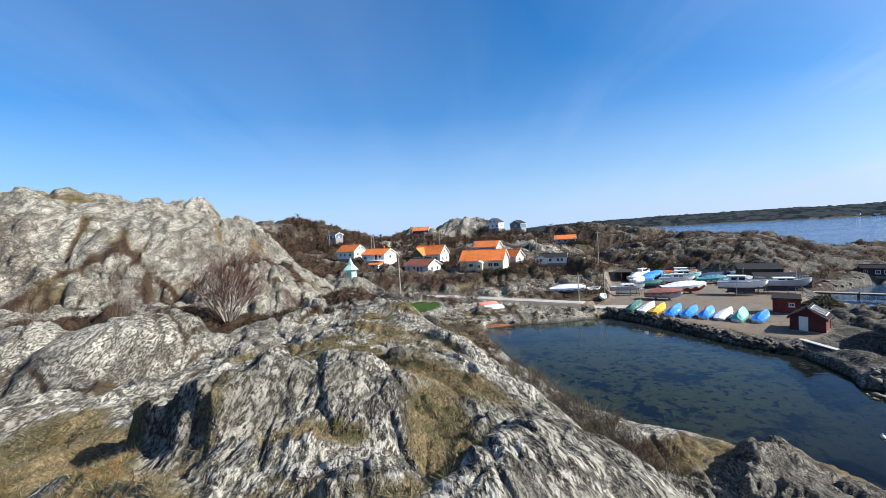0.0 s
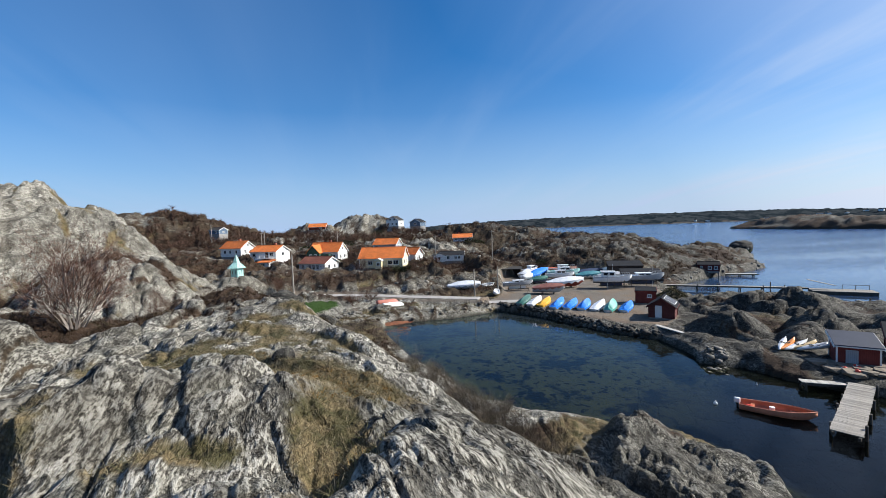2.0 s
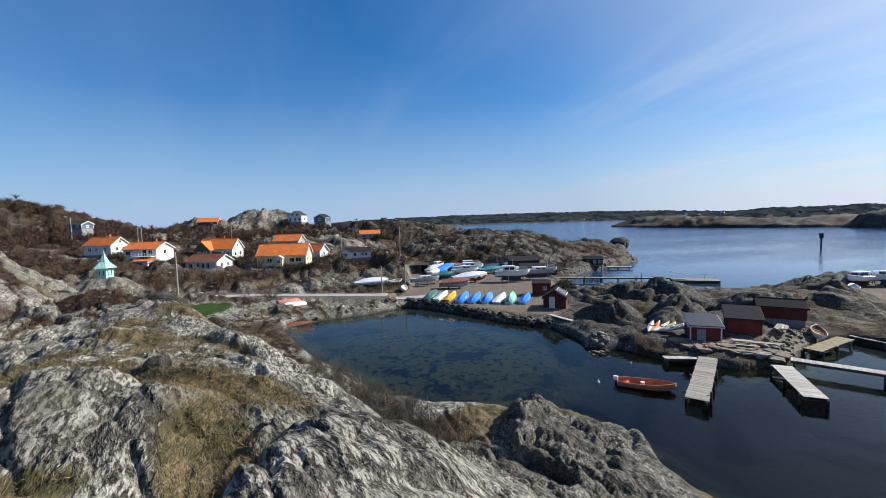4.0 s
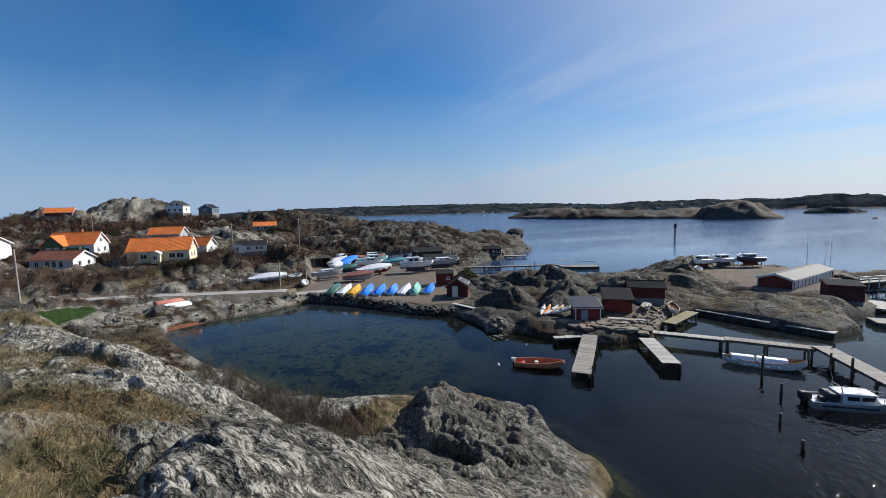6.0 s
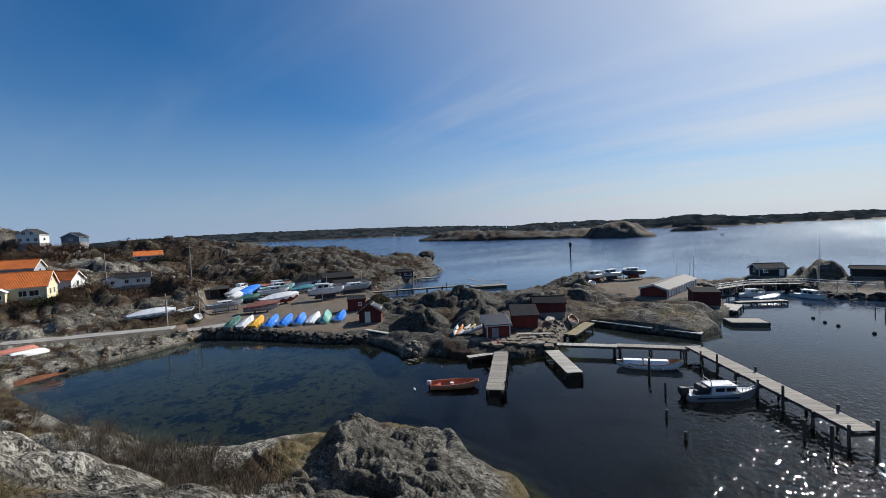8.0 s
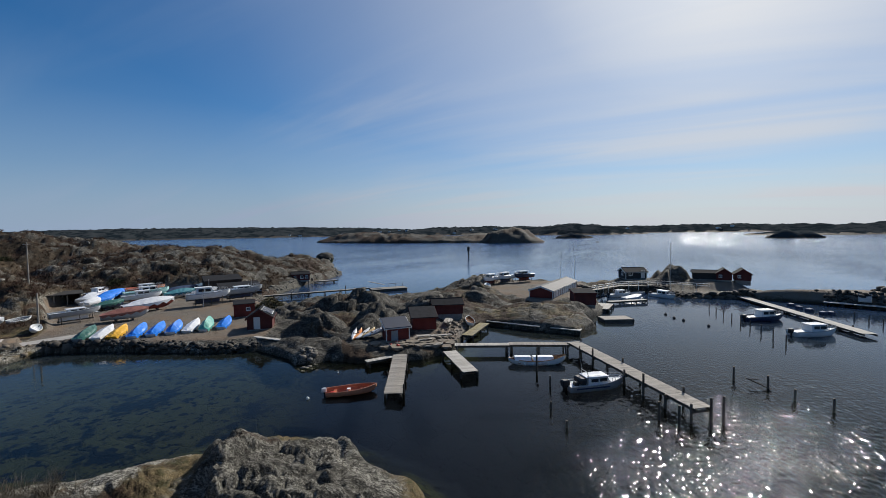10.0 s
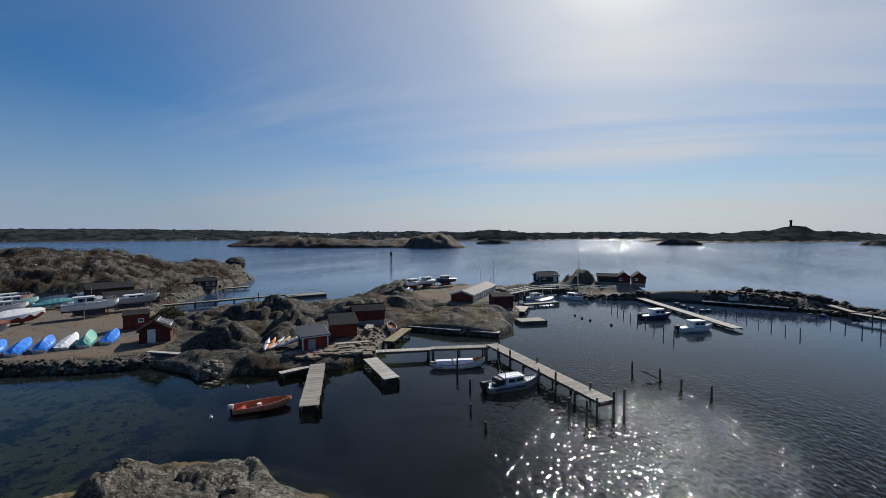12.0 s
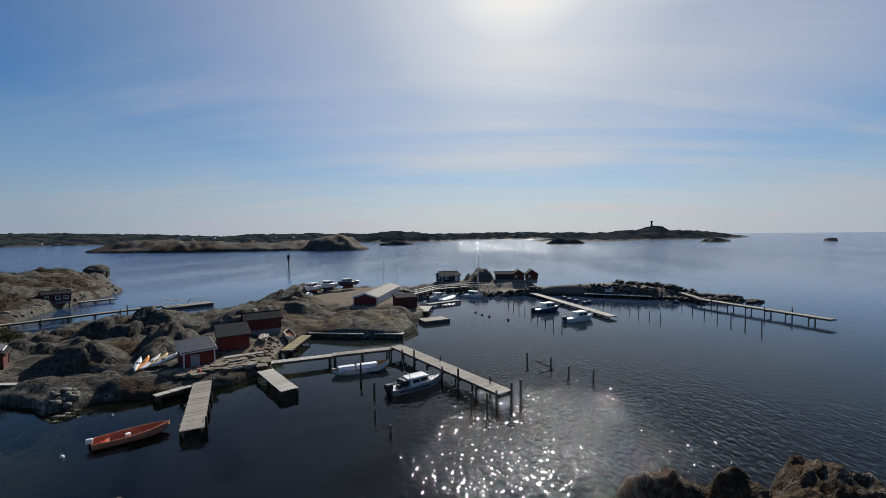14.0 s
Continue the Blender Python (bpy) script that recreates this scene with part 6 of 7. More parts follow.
        part("cradle", rods(*legs, ((-length * 0.35, 0, -0.62), (length * 0.35, 0, -0.62), 0.12), sides=6), TIMBER, root)
        part("keel", boxes((-0.2, 0, -0.25, length * 0.55, 0.12, 0.7), bevel=0.03), bottom or outer, root)
    return root


def covered_boat(label, m, length, beam, depth, outer, cover, height=0.9, group="", skirt=0.35, name="covered_boat"):
    """A boat laid up under a tarpaulin that hangs in folds over a ridge pole."""
    root = thing(name, label, "boat", m, group)
    rows = hull_lines(length, beam, depth, depth * 0.5, 0.75)
    part("hull", skin(rows), outer, root, smooth=True)
    rnd = random.Random(int(length * 77 + depth * 991))
    bm = bmesh.new()
    lines = []
    for i, r in enumerate(rows):
        x, b, z = r[-1]
        s = i / (len(rows) - 1)
        ridge = z + height * (1 - abs(2 * s - 1.05) ** 2.2) * 0.85 + 0.05
        line = []
        for q in (-1.06, -1.05, -0.8, -0.4, 0, 0.4, 0.8, 1.05, 1.06):
            if abs(q) > 1.055:
                zz = z - skirt * (1 + 0.5 * math.sin(i * 2.1 + q))
            else:
                zz = z + (ridge - z) * (1 - abs(q) / 1.05) ** 0.85
            line.append(bm.verts.new((x * 1.01, q * b + math.copysign(0.05, q) * (abs(q) > 0.7), zz + rnd.uniform(-0.035, 0.035))))
        lines.append(line)
    for a, b in zip(lines, lines[1:]):
        for i in range(len(a) - 1):
            bm.faces.new((a[i], a[i + 1], b[i + 1], b[i]))
    part("tarpaulin", bm, cover, root)
    for q in (-0.2, 0.15):
        part("keel_block", boxes((length * q, 0, -0.1, 0.3, beam * 0.5, 0.3)), TIMBER, root)
    return root


def heading(a, b):
    return math.degrees(math.atan2(b[1] - a[1], b[0] - a[0]))


def afloat(a, b, draught):
    """Pose of a boat whose stern is at a and bow at b."""
    return pose((a[0] + b[0]) / 2, (a[1] + b[1]) / 2, -draught, 0, 0, heading(a, b))


def build_boats():
    open_boat("orange open boat with a white outboard, moored in the cove", afloat((30.8, 30.1), (34.2, 26.2), 0.16), 5.0, 1.75, 0.62, ORANGE_HULL, ORANGE_IN, cargo=True)
    mb = cabin_boat("grey aluminium motor boat with white cabin and black outboard", afloat((42.4, 9.4), (46.8, 4.1), 0.32), 6.4, 2.2, 0.92, GEL_GREY, 0.72, motor=1.3, cabin_at=-0.04, rail=0.25)
    outboard(mb, -3.05, 0.62, 1.0).matrix_local = pose(0, 0.5, 0)
    part("stern_canopy", boxes((-1.75, 0, 1.25, 0.8, 1.45, 0.6), bevel=0.14), BLACK, mb)
    for sy in (-1, 1):
        part("hull_stripe", boxes((-0.9, sy * 1.075, 0.74, 3.6, 0.03, 0.14)), GEL_NAVY, mb)
        part("grab_rail", rods(((-1.3, sy * 0.58, 1.75), (0.6, sy * 0.5, 1.75), 0.025), ((-1.3, sy * 0.58, 1.6), (-1.3, sy * 0.58, 1.75), 0.02), ((0.6, sy * 0.5, 1.6), (0.6, sy * 0.5, 1.75), 0.02)), GALV, mb)
    part("antenna", rods(((-1.3, 0.4, 2.1), (-1.6, 0.4, 3.6), 0.02, 0.008)), TRIM, mb)
    part("seat", boxes((-2.35, -0.3, 0.98, 0.5, 0.55, 0.5), bevel=0.08), BLACK, mb)
    part("radar_arch", rods(((-1.2, -0.65, 1.5), (-1.3, -0.6, 2.15), 0.035), ((-1.2, 0.65, 1.5), (-1.3, 0.6, 2.15), 0.035), ((-1.3, -0.6, 2.15), (-1.3, 0.6, 2.15), 0.04)), GALV, mb)
    wb = open_boat("white double-ended wooden boat with pale canvas covers", afloat((47.9, 17.2), (51.0, 11.1), 0.25), 6.8, 2.0, 0.75, GEL_WHITE, OAK, motor=False, both=True, thwart_mat=OAK)
    for x0, ln in ((-1.7, 1.9), (0.7, 2.4)):
        part("canvas_cover", prism([(-0.75, 0.78), (-0.35, 1.15), (0.35, 1.15), (0.75, 0.78)], x0 - ln / 2, x0 + ln / 2), TARP_WHITE, wb)
    for k in range(4):
        bm = bmesh.new()
        bmesh.ops.create_icosphere(bm, subdivisions=2, radius=0.15, matrix=Matrix.Translation((-1.6 + 0.9 * k, -1.02, 0.5)))
        part("fender", bm, TRIM, wb, smooth=True)
    cabin_boat("dark motor boat at the pontoon", afloat((86.6, -11.0), (90.8, -17.6), 0.3), 7.0, 2.4, 1.0, GEL_NAVY, 1.1)
    cabin_boat("white motor boat at the pontoon", afloat((77.6, -15.6), (81.2, -21.6), 0.3), 6.8, 2.4, 1.0, GEL_WHITE, 1.0)
    covered_boat("white boat under a grey cover in the inner basin", afloat((101, 8.6), (104.5, 5.5), 0.3), 5.2, 2.0, 0.8, GEL_WHITE, TARP_GREY, 0.5, "boats in the inner basin")
    cabin_boat("small white cabin boat in the inner basin", afloat((104, 12.0), (107.5, 8.0), 0.3), 5.6, 2.1, 0.9, GEL_WHITE, 0.9, group="boats in the inner basin")
    cabin_boat("white cabin boat beside the quay wall", afloat((109.6, 3.2), (106.6, -1.0), 0.3), 6.2, 2.2, 0.9, GEL_WHITE, 1.0, group="boats in the inner basin")
    open_boat("small grey open boat in the inner basin", afloat((108.4, 8.4), (110.8, 5.0), 0.15), 4.4, 1.7, 0.6, GEL_GREY, GEL_GREY, group="boats in the inner basin")
    # boats laid up ashore on the quay and the yard
    g = "boats laid up ashore"
    for lab, x, y, turn, ln, hull, bottom in (("white laid-up cabin boat on the quay", 98.5, 39.5, 170, 6.6, GEL_WHITE, ANTIFOUL), ("white laid-up motor boat on the quay", 103.5, 37.5, 160, 6.8, GEL_WHITE, GEL_NAVY), ("dark laid-up motor boat on the quay", 108.5, 34.0, 150, 6.4, GEL_NAVY, ANTIFOUL)):
        cabin_boat(lab, pose(x, y, 3.0, 0, 0, turn), ln, 2.3, 1.0, hull, 0.9, False, g, True, True, bottom)
    open_boat("white dinghy drawn up on the quay", pose(91.6, 37.6, 2.5, 8, 0, 25), 3.6, 1.5, 0.55, GEL_WHITE, GEL_WHITE, False, g)
    cabin_boat("white laid-up motor boat with navy bottom in the yard", pose(53.0, 83.4, 2.5, 0, 0, -28), 8.0, 2.8, 1.35, GEL_WHITE, 1.3, False, g, True, True, GEL_NAVY, cabin_at=-0.12)
    cabin_boat("grey-white laid-up sailing boat with low cabin", pose(60.4, 83.2, 2.5, 0, 0, -22), 8.8, 2.7, 1.3, GEL_GREY, 0.6, False, g, True, True, GEL_NAVY, "sailing_boat")
    covered_boat("rusty-hulled laid-up boat under a sagging white tarpaulin", pose(44.2, 88.2, 1.7, 0, 0, -14), 8.4, 2.7, 1.2, ANTIFOUL, TARP_WHITE, 1.0, g, 0.5)
    red_cover, teal_cover = plain("red_cover", (0.42, 0.09, 0.05), 0.6, vary=0.35, scale=2.0), plain("teal_cover", (0.05, 0.20, 0.24), 0.6, vary=0.35, scale=2.0)
    for lab, x, y, turn, ln, hull, cover, hi in (("laid-up boat under a faded red cover", 50.4, 110.8, -10, 7.2, GEL_WHITE, red_cover, 1.1), ("small laid-up boat under a blue tarpaulin", 44.0, 105.4, 20, 5.2, GEL_WHITE, TARP_BLUE, 0.9),
                                                ("small white boat laid up under a pale cover", 41.6, 104.2, 35, 4.8, GEL_WHITE, TARP_WHITE, 0.6), ("laid-up boat under a teal cover", 56.2, 99.4, -16, 6.4, GEL_WHITE, teal_cover, 0.8),
                                                ("small dark boat under a tarpaulin at the yard's edge", 41.4, 97.0, -4, 5.0, GEL_NAVY, TARP_DKGREEN, 0.6), ("laid-up boat under a grey cover beside the sheds", 60.2, 95.6, -20, 6.2, GEL_GREY, TARP_GREY, 0.8)):
        covered_boat(lab, pose(x, y, 1.65, 0, 0, turn), ln, 2.3, 0.95, hull, cover, hi, g, 0.4)
    cabin_boat("small white laid-up cabin boat among the covers", pose(46.0, 112.6, 2.3, 0, 0, 30), 6.0, 2.2, 1.0, GEL_WHITE, 1.0, False, g, True, True, ANTIFOUL)
    cabin_boat("white laid-up motor boat with a red stripe", pose(47.6, 97.6, 2.3, 0, 0, -18), 7.0, 2.4, 1.1, GEL_WHITE, 0.9, False, g, True, True, ANTIFOUL)
    for x, y, tall, tilt in ((53.6, 84.4, 5.2, 2), (50.9, 81.8, 3.4, -3), (36.0, 93.4, 3.0, 0), (61.8, 82.0, 4.4, 4)):
        mast = tagged(part("mast", rods(((0, 0, 0), (0, 0, tall), 0.06, 0.045), ((0, 0, tall * 0.7), (0.5, 0, tall * 0.72), 0.02)), GALV), "thin grey mast standing in the boat yard", "mast", "masts in the yard")
        mast.matrix_world = pose(x, y, 1.35, tilt, tilt * 0.5, 20 * tilt)
    covered_boat("laid-up boat under a red and brown cover", pose(37.4, 82.0, 1.7, 0, 0, -30), 6.6, 2.4, 1.1, GEL_GREY, plain("brown_red_cover", (0.30, 0.12, 0.09), 0.7, vary=0.4), 0.8, g)
    cabin_boat("white laid-up boat with turquoise stripe", pose(50.5, 101.5, 2.4, 0, 0, -14), 8.4, 2.6, 1.2, TURQ, 1.0, False, g, True, True, GEL_WHITE)
    cabin_boat("orange and white laid-up motor boat", pose(53.0, 107.0, 2.4, 0, 0, -12), 7.6, 2.6, 1.2, ORANGE_HULL, 1.0, False, g, True, True, ANTIFOUL)
    covered_boat("laid-up boat under a bright blue tarpaulin", pose(47.4, 109.4, 1.7, 0, 0, 15), 6.8, 2.6, 1.1, GEL_NAVY, TARP_BLUE, 1.1, g)
    covered_boat("laid-up boat under a blue and white cover", pose(43.4, 110.0, 1.7, 0, 0, 40), 6.2, 2.4, 1.0, GEL_WHITE, TARP_GREY, 0.9, g)
    covered_boat("dark laid-up boat under a navy cover", pose(58.4, 103.4, 1.7, 0, 0, -14), 8.0, 2.6, 1.1, GEL_NAVY, plain("navy_cover", (0.03, 0.05, 0.10), 0.6, vary=0.4), 0.7, g)
    covered_boat("laid-up boat under a slate-blue cover", pose(64.0, 104.0, 1.7, 0, 0, -14), 6.4, 2.4, 1.0, GEL_GREY, plain("slate_cover", (0.10, 0.16, 0.22), 0.6, vary=0.4), 0.8, g)
    cabin_boat("grey low laid-up boat beside the road", pose(33.2, 89.0, 2.35, 0, 0, -8), 6.8, 2.2, 0.9, GEL_GREY, 0.45, False, g, True, True, GEL_WHITE)
    covered_boat("large boat shrouded in white tarpaulin", pose(21.0, 90.0, 2.3, 0, 0, -20), 7.4, 2.6, 1.0, GEL_GREY, TARP_WHITE, 0.9, g)
    open_boat("small white dinghy on the grass", pose(27.0, 91.6, 2.3, 12, 0, 20), 3.2, 1.4, 0.5, GEL_WHITE, GEL_GREY, False, g)
    open_boat("white dinghy tipped on its side by the road", pose(26.6, 84.9, 1.8, 38, 0, 60), 2.9, 1.3, 0.5, GEL_WHITE, GEL_WHITE, False, g)
    # red and white boats turned over on the beach
    for lab, mat, x, y, turn, ln in (("upturned red boat lying on the shore grass", plain("faded_red_hull", (0.46, 0.17, 0.12), 0.6, vary=0.3), 3.6, 82.6, 20, 4.6), ("upturned white boat beside the red one", GEL_WHITE, 4.6, 81.0, 14, 4.2)):
        b = thing("upturned_boat", lab, "boat", pose(x, y, ground_at(x, y) + 0.66, 180, 0, turn), g)
        part("hull", skin(hull_lines(ln, 1.6, 0.6, 0.2, 0.75)), mat, b, smooth=True)
        part("gunwale", rim(hull_lines(ln, 1.6, 0.6, 0.2, 0.75)), TRIM, b)
    # rust-brown seaweed washed up at the head of the cove
    bm = bmesh.new()
    bmesh.ops.create_grid(bm, x_segments=40, y_segments=14, size=1.0)
    for v in bm.verts:
        u, w = v.co.x, v.co.y
        v.co = Vector((3.3 * u, 1.5 * w * (1 - 0.45 * u), 0.42 * max(0, 1 - u * u) * max(0, 1 - w * w) ** 0.7 - 0.12 + 0.10 * noise.noise(Vector((u * 9, w * 5, 1.0)))))
    weed = tagged(part("seaweed_bank", bm, plain("rust_brown_seaweed", (0.17, 0.062, 0.026), 0.85, vary=0.5, scale=2.2, grain=20, depth=0.03), smooth=True), "bank of rust-brown seaweed at the water's edge", "seaweed")
    weed.matrix_world = pose(4.6, 72.3, 0.12, 0, 0, 6)
    # the row of small boats on the edge of the cove
    row = (("dark green covered dinghy in the row", GEL_GREY, TARP_DKGREEN, 28.8, 73.8, 0.5), ("white open boat in the row", GEL_WHITE, TARP_WHITE, 30.3, 72.3, 0.15), ("yellow boat in the row on the shore", TARP_YELLOW, TARP_YELLOW, 31.4, 70.6, 0.3),
           ("small boat under a bright blue tarpaulin", GEL_WHITE, TARP_BLUE, 33.0, 68.6, 0.55), ("small boat under a bright blue tarpaulin", GEL_WHITE, TARP_BLUE, 34.8, 67.2, 0.45), ("small boat under a bright blue tarpaulin", GEL_WHITE, TARP_BLUE, 36.6, 65.8, 0.6),
           ("narrow white boat in the row on the shore", GEL_WHITE, TARP_WHITE, 38.5, 64.6, 0.15), ("boat under a sea-green tarpaulin", GEL_WHITE, TARP_GREEN, 39.8, 63.0, 0.95), ("small boat under a bright blue tarpaulin", GEL_WHITE, TARP_BLUE, 42.0, 61.9, 0.35))
    for k, (lab, hull, cover, x, y, h) in enumerate(row):
        covered_boat(lab, pose(x, y, 1.5, 0, -8, 40 + 5 * math.sin(3.1 * k)), 4.5 + 0.3 * math.sin(2.3 * k), 1.6, 0.6, hull, cover, h + 0.15, "small boats in a row on the shore", 0.3)
    open_boat("pale wooden rowing boat drawn up on the rocks", pose(61.6, 28.6, max(0.9, ground_at(61.6, 28.6)) + 0.1, 14, 0, 30), 4.2, 1.5, 0.55, GEL_WHITE, OAK, False, g)
    # kayaks stacked beside the red shed
    for k, (mat, lab) in enumerate(((TARP_WHITE, "white plastic kayak leaning on the rock"), (plain("orange_kayak_plastic", (0.72, 0.26, 0.06), 0.4), "orange plastic kayak leaning on the rock"), (TARP_WHITE, "white plastic kayak leaning on the rock"),
                                    (plain("sand_kayak_plastic", (0.62, 0.46, 0.25), 0.4), "sand-coloured plastic kayak leaning on the rock"), (TARP_WHITE, "white plastic kayak leaning on the rock"), (TARP_GREY, "grey tarpaulin heap beside the kayaks"))):
        x, y = 44.4 + 0.42 * k, 37.9 - 0.42 * k
        kb = thing("kayak", lab, "kayak", pose(x, y, 1.9, 14 * (-1) ** k, -13, 30 - 14 * k), "kayaks beside the shed")
        part("hull", skin(hull_lines(3.2, 0.62, 0.26, 0.08, 0.15, True)), mat, kb, smooth=True)
        part("deck", lid(hull_lines(3.2, 0.62, 0.26, 0.08, 0.15, True), 0.0, 0.14), mat, kb, smooth=True)
        part("hatch", rods(((0.1, 0, 0.36), (0.1, 0, 0.4), 0.22), sides=14), BLACK, kb)
    # square floats off the boat dock
    for x, y in ((106.0, -21.5), (103.1, -22.1), (100.7, -23.1), (98.1, -24.4), (98.7, -25.6), (98.9, -44.9)):
        f = thing("berth_float", "dark blue square float moored off the dock", "float", pose(x, y, 0, 0, 0, 20 + 7 * (x % 3)), "square berth floats")
        part("body", boxes((0, 0, 0.15, 0.95, 0.95, 0.8), bevel=0.1), GEL_NAVY, f)
        part("mooring_eye", rods(((-0.1, 0, 0.55), (-0.1, 0, 0.68), 0.025), ((0.1, 0, 0.55), (0.1, 0, 0.68), 0.025), ((-0.12, 0, 0.68), (0.12, 0, 0.68), 0.025), sides=6), GALV, f)
    ramp_up = thing("concrete_ramp", "pale worn concrete ramp up the inner side of the breakwater", "ramp", pose(109.4, -33.4, 1.9, 0, -30, -18))
    part("slab", boxes((0, 0, 0, 2.6, 1.9, 0.22), bevel=0.03), CONCRETE, ramp_up)
    for side in (-1, 1):
        part("kerb", boxes((0, 0.88 * side, 0.15, 2.6, 0.14, 0.12), bevel=0.02), CONCRETE, ramp_up)
    # buoys
    for x, y, r, mat, lab in ((29.4, 31.0, 0.17, TRIM, "white mooring buoy beside the boat"), (36.4, 33.5, 0.1, TRIM, "small white float in the cove"), (86.8, 0.5, 0.25, BLACK, "dark mooring buoy in the basin"), (84.2, -0.8, 0.25, BLACK, "dark mooring buoy in the basin"),
                              (82.5, -2.2, 0.25, BLACK, "dark mooring buoy in the basin"), (79.4, -5.6, 0.25, BLACK, "dark mooring buoy in the basin")):
        bm = bmesh.new()
        bmesh.ops.create_uvsphere(bm, u_segments=12, v_segments=8, radius=r)
        rod(bm, (0, 0, r), (0, 0, r + 0.1), 0.03)
        tagged(part("mooring_buoy", bm, mat, smooth=True), lab, "buoy", "mooring buoys").matrix_world = pose(x, y, r * 0.3)
    # a red heap of nets and floats, and benches on the landing
    rnd = random.Random(3)
    heap = thing("net_heap", "heap of red and pink fishing floats and nets", "fishing gear", pose(44.9, 31.3, 1.15))
    for k in range(14):
        bm = bmesh.new()
        bmesh.ops.create_icosphere(bm, subdivisions=1, radius=rnd.uniform(0.16, 0.3), matrix=Matrix.Translation((rnd.uniform(-0.7, 0.7), rnd.uniform(-0.7, 0.7), rnd.uniform(0.05, 0.4))))
        part("float", bm, RED_PAINT if k % 3 else TRIM, heap, smooth=True)
    tb = thing("garden_table", "grey wooden table with benches on the landing", "table", stand(48.6, 29.4, 1.2, -48))
    part("tabletop", boxes((0, 0, 0.72, 1.9, 0.8, 0.06)), PLANK, tb)
    for sy in (-1, 1):
        part("bench", boxes((0, sy * 0.85, 0.42, 1.9, 0.32, 0.06)), PLANK, tb)
        part("leg", boxes((sy * 0.7, 0, 0.36, 0.1, 1.7, 0.12), (sy * 0.7, 0, 0.36, 0.1, 0.1, 0.72)), PLANK, tb)


DARKWALL = plain("dark_wet_quay_stone", (0.06, 0.055, 0.045), 0.8, vary=0.5, scale=1.5, grain=10, depth=0.04)
ROCK_BROWN = plain("brown_shore_stone", (0.17, 0.14, 0.105), 0.9, vary=0.45, scale=2.0, grain=12, depth=0.03)
build_jetties()
build_posts()
build_boats()


# ---- plants and loose stone ----
def blend_leaf(name, cols, rough=0.9):
    """Dry stalks and twigs: each piece takes its own shade."""
    mat, add, bsdf, tree = material(name, rough, spec=0.15)
    lone = add("ShaderNodeNewGeometry").outputs["Random Per Island"]
    n = len(cols)
    tone = ramp(add, lone, [(k / max(1, n - 1), c) for k, c in enumerate(cols)])
    obj = add("ShaderNodeObjectInfo").outputs["Random"]
    v = add("ShaderNodeMapRange", ins={"Value": obj, "To Min": 0.8, "To Max": 1.15}).outputs[0]
    tree.links.new(mix(add, 1.0, tone, add("ShaderNodeCombineColor", ins={0: v, 1: v, 2: v}).outputs[0], "MULTIPLY"), bsdf.inputs["Base Color"])
    return mat


STRAW = blend_leaf("dry_grass", [(0.042, 0.033, 0.018), (0.105, 0.086, 0.048), (0.175, 0.143, 0.088), (0.31, 0.26, 0.175), (0.075, 0.074, 0.030), (0.125, 0.105, 0.058), (0.058, 0.066, 0.022)])
RUSTY = blend_leaf("rusty_grass", [(0.109, 0.048, 0.010), (0.204, 0.102, 0.020), (0.245, 0.150, 0.041)])
HEATH = blend_leaf("heather_twigs", [(0.014, 0.010, 0.008), (0.044, 0.028, 0.018), (0.075, 0.044, 0.028), (0.036, 0.033, 0.015)])
TWIG = blend_leaf("bare_twigs", [(0.024, 0.015, 0.011), (0.068, 0.041, 0.027), (0.116, 0.068, 0.048)])
REDTWIG = blend_leaf("red_brown_twigs", [(0.045, 0.023, 0.016), (0.10, 0.052, 0.036), (0.14, 0.082, 0.060)])
GREYTWIG = blend_leaf("grey_brown_twigs", [(0.034, 0.027, 0.020), (0.095, 0.078, 0.058), (0.163, 0.136, 0.109)])
STEM = blend_leaf("pale_stems", [(0.109, 0.088, 0.075), (0.245, 0.211, 0.184), (0.313, 0.272, 0.231)])
JUNIPER = blend_leaf("dark_juniper", [(0.008, 0.011, 0.005), (0.024, 0.029, 0.012), (0.041, 0.039, 0.019)])
BOULDER = plain("grey_boulder_stone", (0.18, 0.165, 0.14), 0.9, vary=0.55, scale=1.6, grain=9, depth=0.04)
DARKSTONE = plain("dark_sea_stone", (0.05, 0.044, 0.036), 0.85, vary=0.55, scale=1.6, grain=9, depth=0.04)


def slivers(name, base, tip, width, mat, parent=None):
    """Many thin tapered blades as one mesh: arrays of feet, tips and widths."""
    base, tip = np.asarray(base, float), np.asarray(tip, float)
    width = np.broadcast_to(np.asarray(width, float), (len(base),))[:, None]
    d = tip - base
    rnd = np.random.RandomState(len(base))
    side = np.cross(d, rnd.normal(size=d.shape))
    side /= np.linalg.norm(side, axis=1, keepdims=True) + 1e-9
    verts = np.stack([base - side * width / 2, base + side * width / 2, tip + side * width * 0.12, tip - side * width * 0.12], 1).reshape(-1, 3)
    faces = np.arange(len(verts)).reshape(-1, 4)
    ob = sheet(name, verts, faces, [mat])
    ob.parent = parent
    return ob


def scatter(seed, count, x0, x1, y0, y1, pick):
    """Places in a rectangle that suit, by the ground's cover there."""
    rnd = np.random.RandomState(seed)
    x, y = rnd.uniform(x0, x1, count), rnd.uniform(y0, y1, count)
    h, cover, d = terrain(x, y)
    keep = pick(h, cover, d, rnd.uniform(0, 1, count), x, y)
    return x[keep], y[keep], h[keep], rnd


